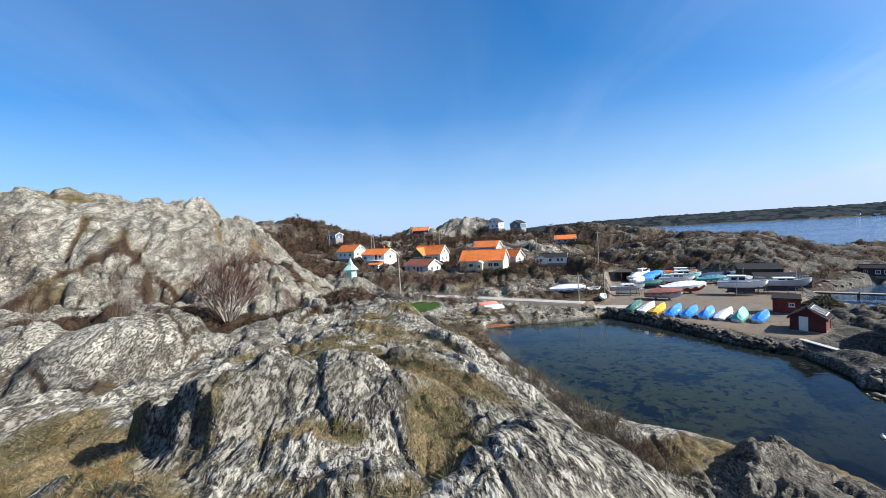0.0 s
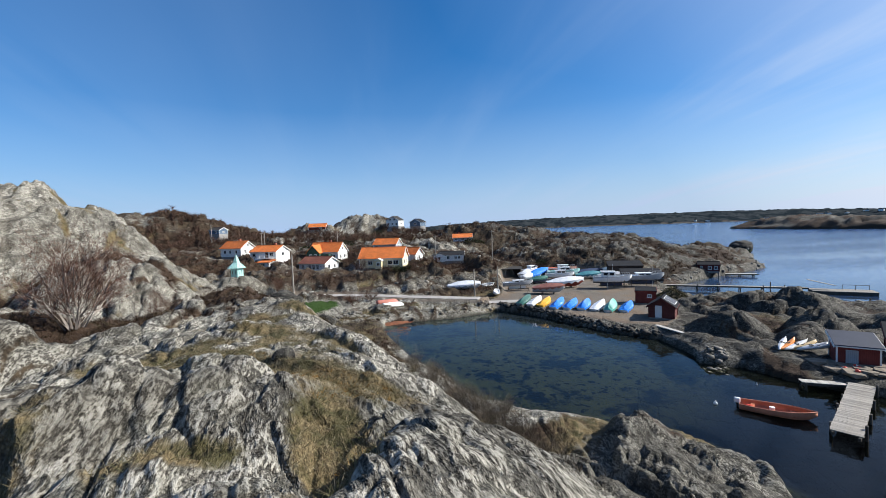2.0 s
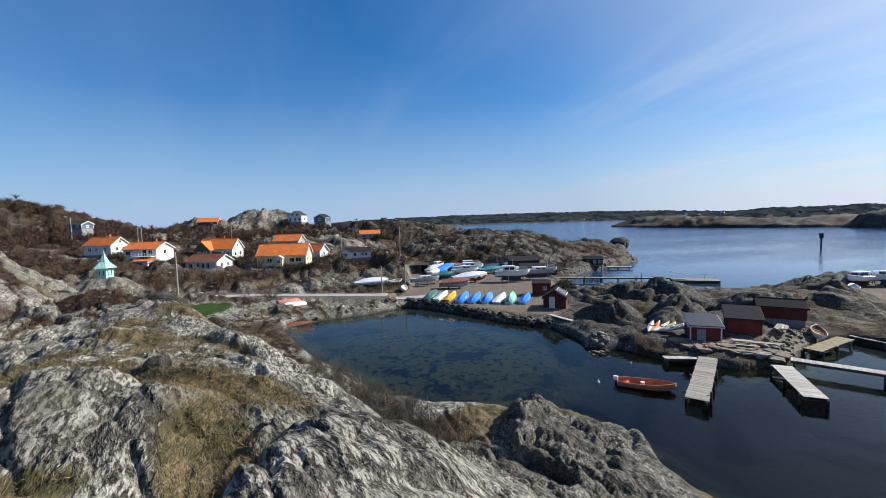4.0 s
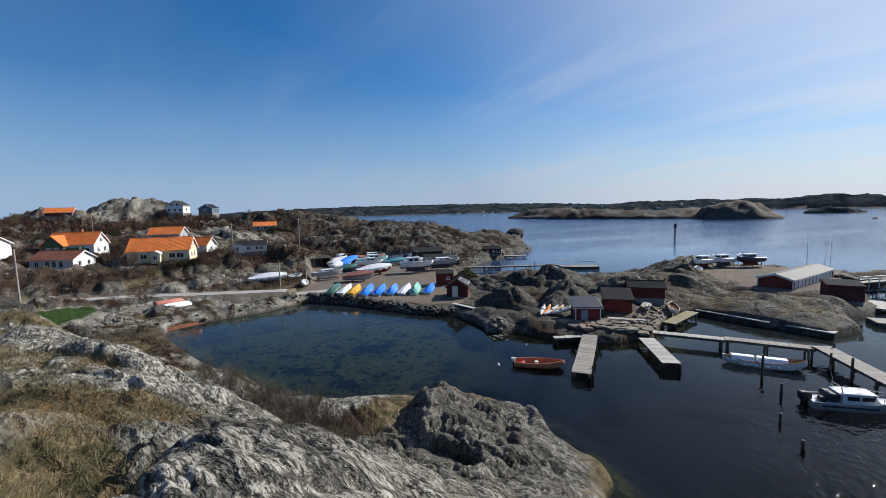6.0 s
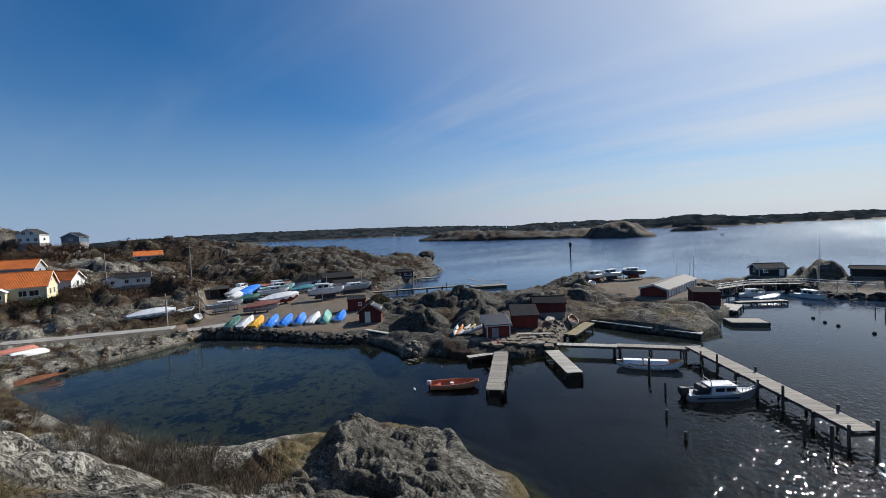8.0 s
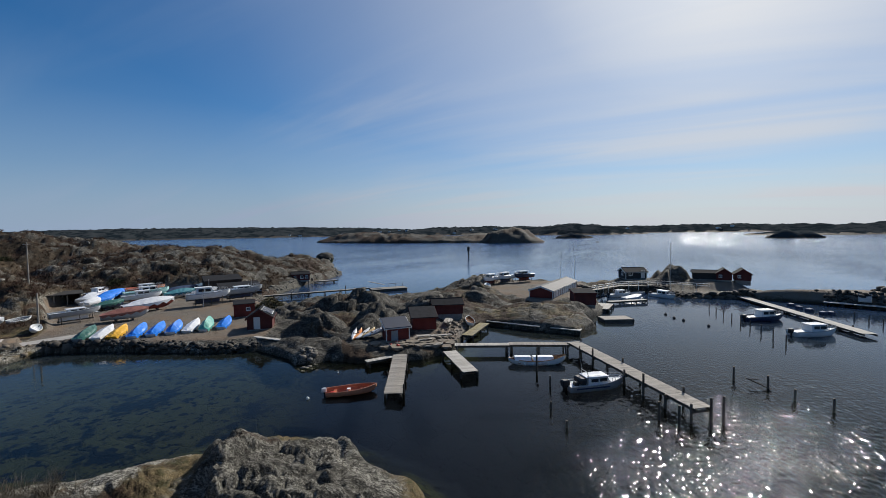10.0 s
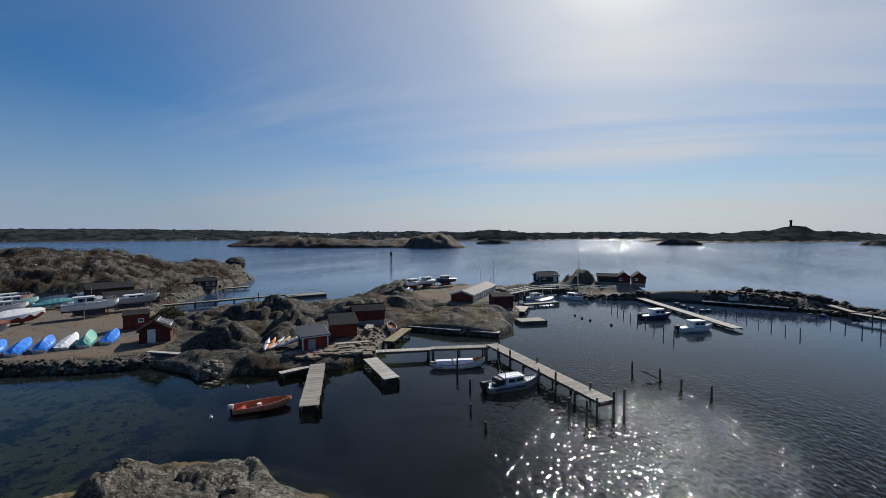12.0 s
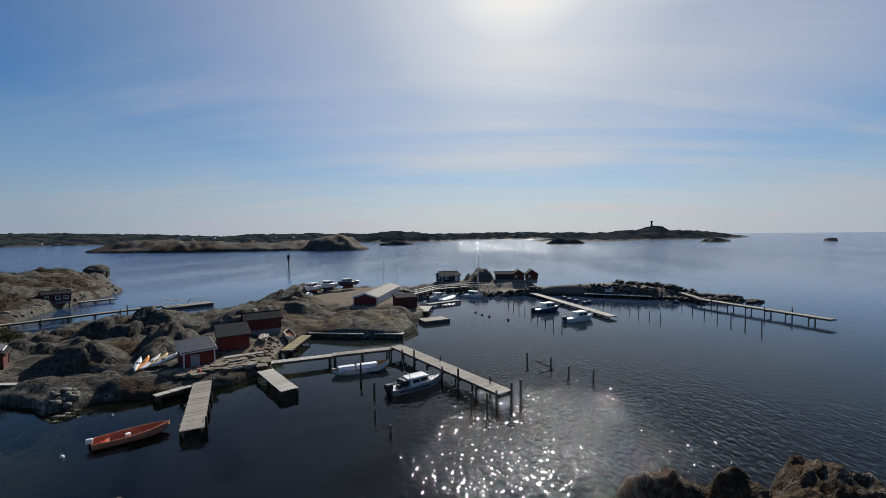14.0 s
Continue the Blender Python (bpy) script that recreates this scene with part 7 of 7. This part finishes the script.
def tufts(name, label, category, seed, area, count, pick, blades, height, spread, width, mat, lean=0.45):
    x, y, h, rnd = scatter(seed, count, *area, pick)
    n = len(x)
    size = rnd.uniform(0.55, 1.25, n)
    foot = np.repeat(np.stack([x, y, h - 0.02], -1), blades, 0)
    s = np.repeat(size, blades)
    a = rnd.uniform(0, 2 * np.pi, n * blades)
    out = rnd.uniform(0, 1, n * blades) ** 0.7
    foot[:, 0] += np.cos(a) * out * spread * s * 0.5
    foot[:, 1] += np.sin(a) * out * spread * s * 0.5
    tip = foot.copy()
    tip[:, 0] += np.cos(a) * out * height * s * lean * 2 + rnd.normal(0, 0.2, n * blades) * height
    tip[:, 1] += np.sin(a) * out * height * s * lean * 2 + rnd.normal(0, 0.2, n * blades) * height
    tip[:, 2] += height * s * rnd.uniform(0.5, 1.1, n * blades)
    return tagged(slivers(name, foot, tip, width, mat), label, category, kind="stuff")


def build_turf():
    grassy = lambda h, c, d, r, x, y: (c[0] > 0.42 + 0.3 * r) & (d > 0.5) & (c[3] < 0.3) & (np.hypot(x - 0.8, y - 0.2) > 1.7)
    tufts("dry_grass", "short dry straw-coloured grass in the rock hollows", "grass", 1, (-16, 8, 2, 16), 28000, grassy, 9, 0.12, 0.12, 0.008, STRAW, 0.7)
    tufts("dry_grass", "tussocks of bleached grass on the slope", "grass", 2, (-34, 12, 14, 46), 22000, grassy, 8, 0.16, 0.20, 0.016, STRAW, 0.6)
    rusty = lambda h, c, d, r, x, y: grassy(h, c, d, r, x, y) & ((wave(x / 1.6, y / 1.6, 91) > 0.55) | (spot(x, y, -4.9, 6.2, 1.2, 1.8, 10) > 0.25 + 0.4 * r))
    tufts("rusty_sedge", "rust-coloured sedge and moss among the rocks", "grass", 3, (-10, 6, 2, 16), 6000, rusty, 8, 0.10, 0.13, 0.010, RUSTY, 0.6)
    heathy = lambda h, c, d, r, x, y: (c[1] > 0.35 + 0.35 * r) & (d > 1)
    tufts("heather", "low dark red-brown heather", "heather", 4, (-60, 4, 20, 75), 16000, heathy, 14, 0.34, 0.42, 0.030, HEATH, 0.35)
    bank = lambda h, c, d, r, x, y: (d > 0.4) & (r < spot(x, y, 7.6, 34, 2.6, 12.0, 12) * 0.9) & (h > 0.3)
    tufts("scrub", "bare grey-brown scrub on the bank above the cove", "scrub", 5, (0, 16, 18, 68), 5200, bank, 16, 0.85, 0.5, 0.020, GREYTWIG, 0.28)
    low = lambda h, c, d, r, x, y: (c[5] > 0.45 + 0.4 * r) & (d > 2) & (c[3] < 0.2)
    tufts("scrub", "brown leafless scrub and withered bracken on the far slopes", "scrub", 6, (-110, 110, 86, 240), 30000, low, 10, 0.9, 1.0, 0.075, TWIG, 0.35)
    shore = lambda h, c, d, r, x, y: (d > 0.6) & (d < 9) & (h < 3.2) & (r < 0.5) & (c[3] < 0.3)
    tufts("shore_grass", "pale dry grass along the shore of the cove", "grass", 7, (-14, 24, 66, 90), 4200, shore, 9, 0.28, 0.35, 0.035, STRAW, 0.4)
    weeds = lambda h, c, d, r, x, y: (c[0] > 0.4 + 0.4 * r) & (d > 1.0) & (c[3] < 0.3)
    tufts("dry_grass", "dry grass between the rocks of the point", "grass", 8, (36, 120, 10, 130), 16000, weeds, 8, 0.22, 0.3, 0.04, STRAW, 0.4)


def twiggy(name, label, x, y, spread, height, stems, forks, thick, twig_mat, stem_mat, seed, group="", category="bush", z=None, fine=1.0):
    """A leafless bush or tree: tapering stems from one foot, forking limbs and a haze of fine twigs."""
    rnd = random.Random(seed)
    foot = Vector((0, 0, 0))
    b, t, w, tb, tt, tw = [], [], [], [], [], []

    def limb(p, d, length, r, depth):
        seg, steps = length / 3, 3
        for _ in range(steps):
            q = p + d * seg
            (b if depth < 2 else tb).append(tuple(p))
            (t if depth < 2 else tt).append(tuple(q))
            (w if depth < 2 else tw).append(r * 2)
            p, r = q, r * 0.82
            d = (d + Vector((rnd.gauss(0, 0.13), rnd.gauss(0, 0.13), rnd.gauss(0.05, 0.10)))).normalized()
            if depth < 3:
                for _ in range(forks):
                    nd = (d + Vector((rnd.gauss(0, 0.55), rnd.gauss(0, 0.55), rnd.gauss(0.1, 0.35)))).normalized()
                    limb(p, nd, length * rnd.uniform(0.35, 0.6), r * 0.5, depth + 1)

    for k in range(stems):
        a = rnd.uniform(0, 2 * math.pi)
        o = rnd.uniform(0.1, 1.0) * spread / height
        d = Vector((math.cos(a) * o, math.sin(a) * o, 1)).normalized()
        limb(Vector((math.cos(a), math.sin(a), 0)) * 0.12 * spread * rnd.random(), d, height * rnd.uniform(0.6, 0.95), thick, 0)
    zz = ground_at(x, y) - 0.1 if z is None else z
    root = thing(name, label, category, pose(x, y, zz), group)
    slivers("branchwork", b, t, w, stem_mat, root)
    slivers("crown", tb, tt, np.array(tw) * 1.3 * fine, twig_mat, root)
    return root


def build_bushes():
    g = "leafless bushes"
    twiggy("birch_bush", "leafless many-stemmed birch bush with red-brown twigs", -21.6, 35.4, 5.6, 5.4, 19, 3, 0.10, REDTWIG, STEM, 1, g)
    twiggy("birch_bush", "low leafless red-brown bush beside the birch", -17.0, 37.6, 2.2, 2.6, 12, 3, 0.022, REDTWIG, REDTWIG, 2, g)
    twiggy("birch_bush", "small leafless birch bush with pale stems", -29.5, 32.5, 1.8, 3.6, 9, 3, 0.03, TWIG, STEM, 3, g)
    twiggy("birch_bush", "slender pale-stemmed bush on the heath", -33.5, 29.0, 1.5, 3.4, 7, 3, 0.03, TWIG, STEM, 4, g)
    for k, (x, y, s, h) in enumerate(((8.4, 30.5, 1.5, 1.5), (9.6, 28.0, 1.6, 1.3), (7.0, 34.0, 1.6, 1.7), (5.6, 38.5, 1.6, 1.8), (4.4, 43.5, 1.7, 1.9), (10.6, 31.6, 1.2, 1.1), (2.8, 50, 1.8, 2.2), (1.2, 56, 1.8, 2.2), (-1.5, 62, 2.2, 2.5), (7.0, 27.0, 1.2, 1.1))):
        twiggy("willow_scrub", "leafless grey-brown scrub on the bank of the cove", x, y, s, h, 15, 3, 0.016, GREYTWIG, GREYTWIG, 10 + k, g)
    for k, (x, y, s, h) in enumerate(((-3.0, 84, 3.0, 2.6), (0.5, 87, 2.6, 2.2), (-17, 92, 2.6, 3.2), (-20, 96, 2.4, 2.8), (-9, 100, 3.0, 2.6), (12, 104, 3.2, 2.4), (-2, 106, 3.4, 3.0), (14.5, 114.5, 2.4, 2.0), (-5.5, 122, 2.4, 3.0), (31, 100, 2.6, 2.2), (-20.5, 121, 2.2, 2.6), (18, 108, 2.8, 1.8))):
        twiggy("garden_bush", "leafless brown garden bush", x, y, s, h, 11, 3, 0.03, TWIG if k % 3 else REDTWIG, TWIG, 40 + k, g, fine=2.2)
    for k in range(16):
        rnd = random.Random(700 + k)
        x, y = rnd.uniform(-62, 30), rnd.uniform(158, 205)
        if k > 11:
            x, y = 22 + (k - 12) * 5.0, 196 + rnd.uniform(-6, 6)
        twiggy("bare_tree", "leafless brown tree behind the village", x, y, 3.4, rnd.uniform(2.6, 4.2), 5, 3, 0.07, TWIG, TWIG, 80 + k, "bare trees behind the village", "tree", fine=3.0)
    # a belt of bare wood on the slope behind the houses
    rnd = np.random.RandomState(12)
    n = 520
    x, y = rnd.uniform(-95, 26, n), rnd.uniform(176, 222, n)
    keep = wave(x / 18, y / 18, 95) > -0.25
    x, y = x[keep], y[keep]
    z = terrain(x, y)[0]
    per = 44
    foot = np.repeat(np.stack([x, y, z], -1), per, 0)
    foot[:, 2] += rnd.uniform(0, 1, len(foot)) ** 0.7 * 2.0
    tip = foot + np.stack([rnd.normal(0, 1.0, len(foot)), rnd.normal(0, 1.0, len(foot)), rnd.uniform(0.4, 1.9, len(foot))], -1)
    tagged(slivers("bare_wood", foot, tip, 0.13, TWIG), "belt of leafless brown trees behind the village", "woodland", kind="stuff")
    # dark junipers
    for k, (x, y, r) in enumerate(((-8, 172, 3.0), (10, 158, 2.6), (22, 172, 2.6), (-14, 176, 2.4), (36, 232, 4.5), (6, 215, 3.6), (42, 165, 3.0), (46, 168, 2.2), (-22, 160, 2.4), (7.5, 105, 2.2), (10, 106.5, 1.8), (52, 118, 2.0))):
        rn = np.random.RandomState(300 + k)
        m = 700
        v = rn.normal(size=(m, 3))
        v /= np.linalg.norm(v, axis=1, keepdims=True)
        v *= (rn.uniform(0.35, 1, m) ** 0.5)[:, None] * np.array([r, r, r * 0.62]) * (1 + 0.35 * rn.normal(size=(m, 1)) * 0.5)
        v[:, 2] = np.abs(v[:, 2])
        root = thing("juniper_bush", "dark evergreen juniper bush on the rocks", "bush", pose(x, y, ground_at(x, y) - 0.1), "junipers")
        slivers("foliage", v, v * 1.12 + rn.normal(0, 0.22, (m, 3)), 0.16, JUNIPER, root)
        slivers("branchwork", [(0, 0, 0)] * 6, [(rn.normal(0, r * 0.4), rn.normal(0, r * 0.4), r * 0.45) for _ in range(6)], 0.1, TWIG, root)


def rubble(name, label, places, sizes, mat, seed, flat=0.7):
    """Tumbled stones as one mesh: each a jittered lump."""
    rnd = np.random.RandomState(seed)
    bm = bmesh.new()
    bmesh.ops.create_icosphere(bm, subdivisions=1, radius=1.0)
    co = np.array([v.co[:] for v in bm.verts])
    tri = np.array([[v.index for v in f.verts] for f in bm.faces])
    bm.free()
    verts, faces, n = [], [], 0
    for (x, y, z), s in zip(places, sizes):
        cut = co.copy()
        for _ in range(7):                       # chop flats so that the stone has facets
            nrm = rnd.normal(size=3)
            nrm /= np.linalg.norm(nrm)
            over = np.maximum(cut @ nrm - rnd.uniform(0.42, 0.8), 0)
            cut -= over[:, None] * nrm
        cut *= np.array([rnd.uniform(0.7, 1.3), rnd.uniform(0.7, 1.2), rnd.uniform(0.5, 0.9) * flat / 0.7]) * s
        a = rnd.uniform(0, 6.28)
        rot = np.array([[math.cos(a), -math.sin(a), 0], [math.sin(a), math.cos(a), 0], [0, 0, 1]])
        verts.append(cut @ rot.T + (x, y, z))
        faces.append(tri + n)
        n += len(co)
    v, f = np.concatenate(verts), np.concatenate(faces)
    me = bpy.data.meshes.new(name)
    me.vertices.add(len(v))
    me.vertices.foreach_set("co", v.astype(np.float32).ravel())
    me.loops.add(len(f) * 3)
    me.loops.foreach_set("vertex_index", f.astype(np.int32).ravel())
    me.polygons.add(len(f))
    me.polygons.foreach_set("loop_start", np.arange(0, len(f) * 3, 3, dtype=np.int32))
    me.update(calc_edges=True)
    me.materials.append(mat)
    return tagged(new(name, me), label, "stones", kind="stuff")


def along(line, step, seed, jitter, size, z=None, rows=1, inward=0.0):
    rnd = np.random.RandomState(seed)
    places, sizes = [], []
    for (ax, ay), (bx, by) in zip(line, line[1:]):
        run = math.hypot(bx - ax, by - ay)
        for k in range(int(run / step)):
            for r in range(rows):
                t = (k + rnd.uniform(0, 1)) * step / run
                x = ax + (bx - ax) * t - (by - ay) / run * (inward * r) + rnd.normal(0, jitter)
                y = ay + (by - ay) * t + (bx - ax) / run * (inward * r) + rnd.normal(0, jitter)
                places.append((x, y, 0.0))
                sizes.append(size * rnd.uniform(0.25, 1.0) ** 1.5 * 1.7)
    p = np.array(places)
    h = terrain(p[:, 0], p[:, 1])[0]
    return [(x, y, max(-0.25, hh) + (0 if z is None else z)) for (x, y, _), hh in zip(places, h)], sizes


def build_brushwood():
    """A heap of cut brushwood and nets behind the boat sheds."""
    rnd = np.random.RandomState(5)
    n = 2600
    a, r = rnd.uniform(0, 2 * np.pi, n), rnd.uniform(0, 1, n) ** 0.6 * 2.4
    z = np.clip(2.3 * (1 - r / 2.6), 0, None) * rnd.uniform(0.5, 1, n)
    foot = np.stack([r * np.cos(a), r * np.sin(a), z], -1)
    tip = foot + np.stack([0.7 * np.cos(a), 0.7 * np.sin(a), -0.35 * np.ones(n)], -1) + rnd.normal(0, 0.25, (n, 3))
    root = thing("brushwood_heap", "heap of yellow-brown brushwood behind the boat sheds", "heap", pose(56.6, 69.4, 1.35))
    slivers("brushwood", foot, tip, 0.09, STRAW, root)


def build_stones():
    cove = [(24.3, 75), (28, 70), (31, 63.4), (34.5, 54.8), (38.3, 49.3)]
    rubble("riprap", "dark tumbled stones of the sea wall below the boats", *along(cove, 0.30, 1, 0.40, 0.40, 0.0, 3, 0.40), DARKSTONE, 1)
    north = [(3.5, 72.0), (8, 72.2), (15, 72.6), (24, 75.4)]
    rubble("riprap", "grey tumbled stones along the head of the cove", *along(north, 0.8, 2, 0.6, 0.34, 0.0, 2, 0.8), ROCK_BROWN, 2)
    rubble("riprap", "pale rubble spit running into the cove", *along([(38.6, 40.6), (36.6, 38.2), (35.2, 38.4)], 0.16, 3, 0.5, 0.34, 0.1, 2, 0.3), BOULDER, 3)
    mole = [(112, -17), (110, -28), (105.5, -42), (99.5, -50), (100, -60)]
    rubble("riprap", "dark boulders on the inner face of the breakwater", *along(mole[1:], 0.34, 4, 0.7, 0.50, 0.15, 4, 0.7), DARKSTONE, 4)
    rubble("riprap", "grey boulders on the crest and tip of the breakwater", *along([(116, -38), (112, -46), (108.5, -53), (104, -60), (101.5, -64)], 0.45, 5, 0.9, 0.75, 0.35, 3, -0.9), DARKSTONE, 5)
    rubble("riprap", "boulders at the foot of the quay houses", *along([(104, 17), (110, 13), (114.8, 4), (108.8, -3.5), (111, -9.5), (112, -17)], 0.4, 6, 0.6, 0.6, 0.1, 3, 0.7), DARKSTONE, 6)
    rubble("stone_wall", "low dry-stone wall below the lawn", *along([(-12, 73), (-6, 74.2), (0, 76)], 0.2, 7, 0.25, 0.36, 0.1, 2, 0.3), BOULDER, 7)
    rubble("shore_stones", "loose stones between the sheds and the quay", *along([(50, 27), (57, 29), (63, 30)], 0.3, 8, 0.6, 0.30, 0.05, 2, 0.5), ROCK_BROWN, 8)
    rubble("shore_stones", "broken rock along the sound", *along([(60, 75), (64, 81), (75, 89), (92, 97), (108, 102), (121, 108), (140, 128), (154, 142)], 1.4, 9, 1.0, 0.5, -0.1, 2, 0.9), BOULDER, 9)
    rubble("shore_stones", "broken rock along the outer shore of the point", *along([(114, 48), (96, 50), (86, 53), (79, 60), (72, 65)], 1.3, 10, 0.8, 0.45, -0.1, 2, 0.7), BOULDER, 10)
    rnd = np.random.RandomState(31)
    x, y, h, _ = scatter(31, 380, -90, 130, 90, 230, lambda h, c, d, r, x, y: (d > 3) & (c[3] < 0.1) & (r < 0.75))
    rubble("loose_rocks", "scattered grey rocks on the far slopes", list(zip(x, y, h - 0.05)), rnd.uniform(0.3, 0.9, len(x)), BOULDER, 31)
    # single boulders
    for x, y, s, lab in ((-7.6, 41, 1.6, "large rounded grey boulder at the ridge's end"), (-4.5, 44, 1.1, "rounded grey boulder on the slope"), (138.5, 134.0, 4.0, "great rounded boulder at the tip of the headland"), (-2.5, 13.4, 0.35, "small pale stone in the grass")):
        bm = bmesh.new()
        bmesh.ops.create_icosphere(bm, subdivisions=4, radius=s)
        for v in bm.verts:
            n = noise.fractal(v.co * (1.1 / s) + Vector((x, y, 0)), 1.0, 2.0, 5)
            v.co *= 1 + 0.22 * n
            v.co.z *= 0.72
        tagged(part("boulder", bm, GROUND, smooth=True), lab, "boulder", "single boulders").matrix_world = pose(x, y, ground_at(x, y) + s * (0.3 if s < 3 else 0.02), 0, 0, 40 * s)


def build_far():
    """Houses, a lookout tower and a warehouse on the far shores."""
    rnd = np.random.RandomState(77)
    bm_w, bm_r = bmesh.new(), bmesh.new()
    for k in range(120):
        a = radians(rnd.uniform(34, 66) if k < 80 else rnd.uniform(66, 104))
        r = rnd.uniform(900, 1400) if k < 80 else rnd.uniform(1100, 1500)
        x, y = r * math.sin(a), r * math.cos(a)
        z = ground_at(x, y)
        if z < 2.5 or z > 17:
            continue
        m = pose(x, y, z, 0, 0, rnd.uniform(0, 180))
        ln, w, h = rnd.uniform(7, 12), rnd.uniform(5, 7), rnd.uniform(2.5, 4.5)
        cube(bm_w if rnd.rand() < 0.85 else bm_r, 0, 0, h / 2 - 2, ln, w, h + 4, m)
        roof = prism([(-w / 2 - 0.5, h), (w / 2 + 0.5, h), (0, h + 2)], -ln / 2 - 0.5, ln / 2 + 0.5)
        roof.transform(m)
        me = bpy.data.meshes.new("tmp")
        roof.to_mesh(me)
        roof.free()
        bm_r.from_mesh(me)
        bpy.data.meshes.remove(me)
    tagged(part("far_houses", bm_w, TRIM), "pale houses on the far shore", "houses", kind="stuff")
    tagged(part("far_roofs", bm_r, FELT_GREY), "dark roofs and sheds on the far shore", "houses", kind="stuff")
    x, y = 1075, -441
    t = thing("lookout_tower", "dark stone lookout tower on the wooded island", "tower", pose(x, y, ground_at(x, y)))
    part("shaft", rods(((0, 0, -3), (0, 0, 9), 2.3, 2.0), sides=12), DARKSTONE, t)
    part("lantern", rods(((0, 0, 9), (0, 0, 12), 2.7, 2.7), sides=12), DARKSTONE, t)


build_stones()
build_brushwood()
build_bushes()
build_turf()
build_far()
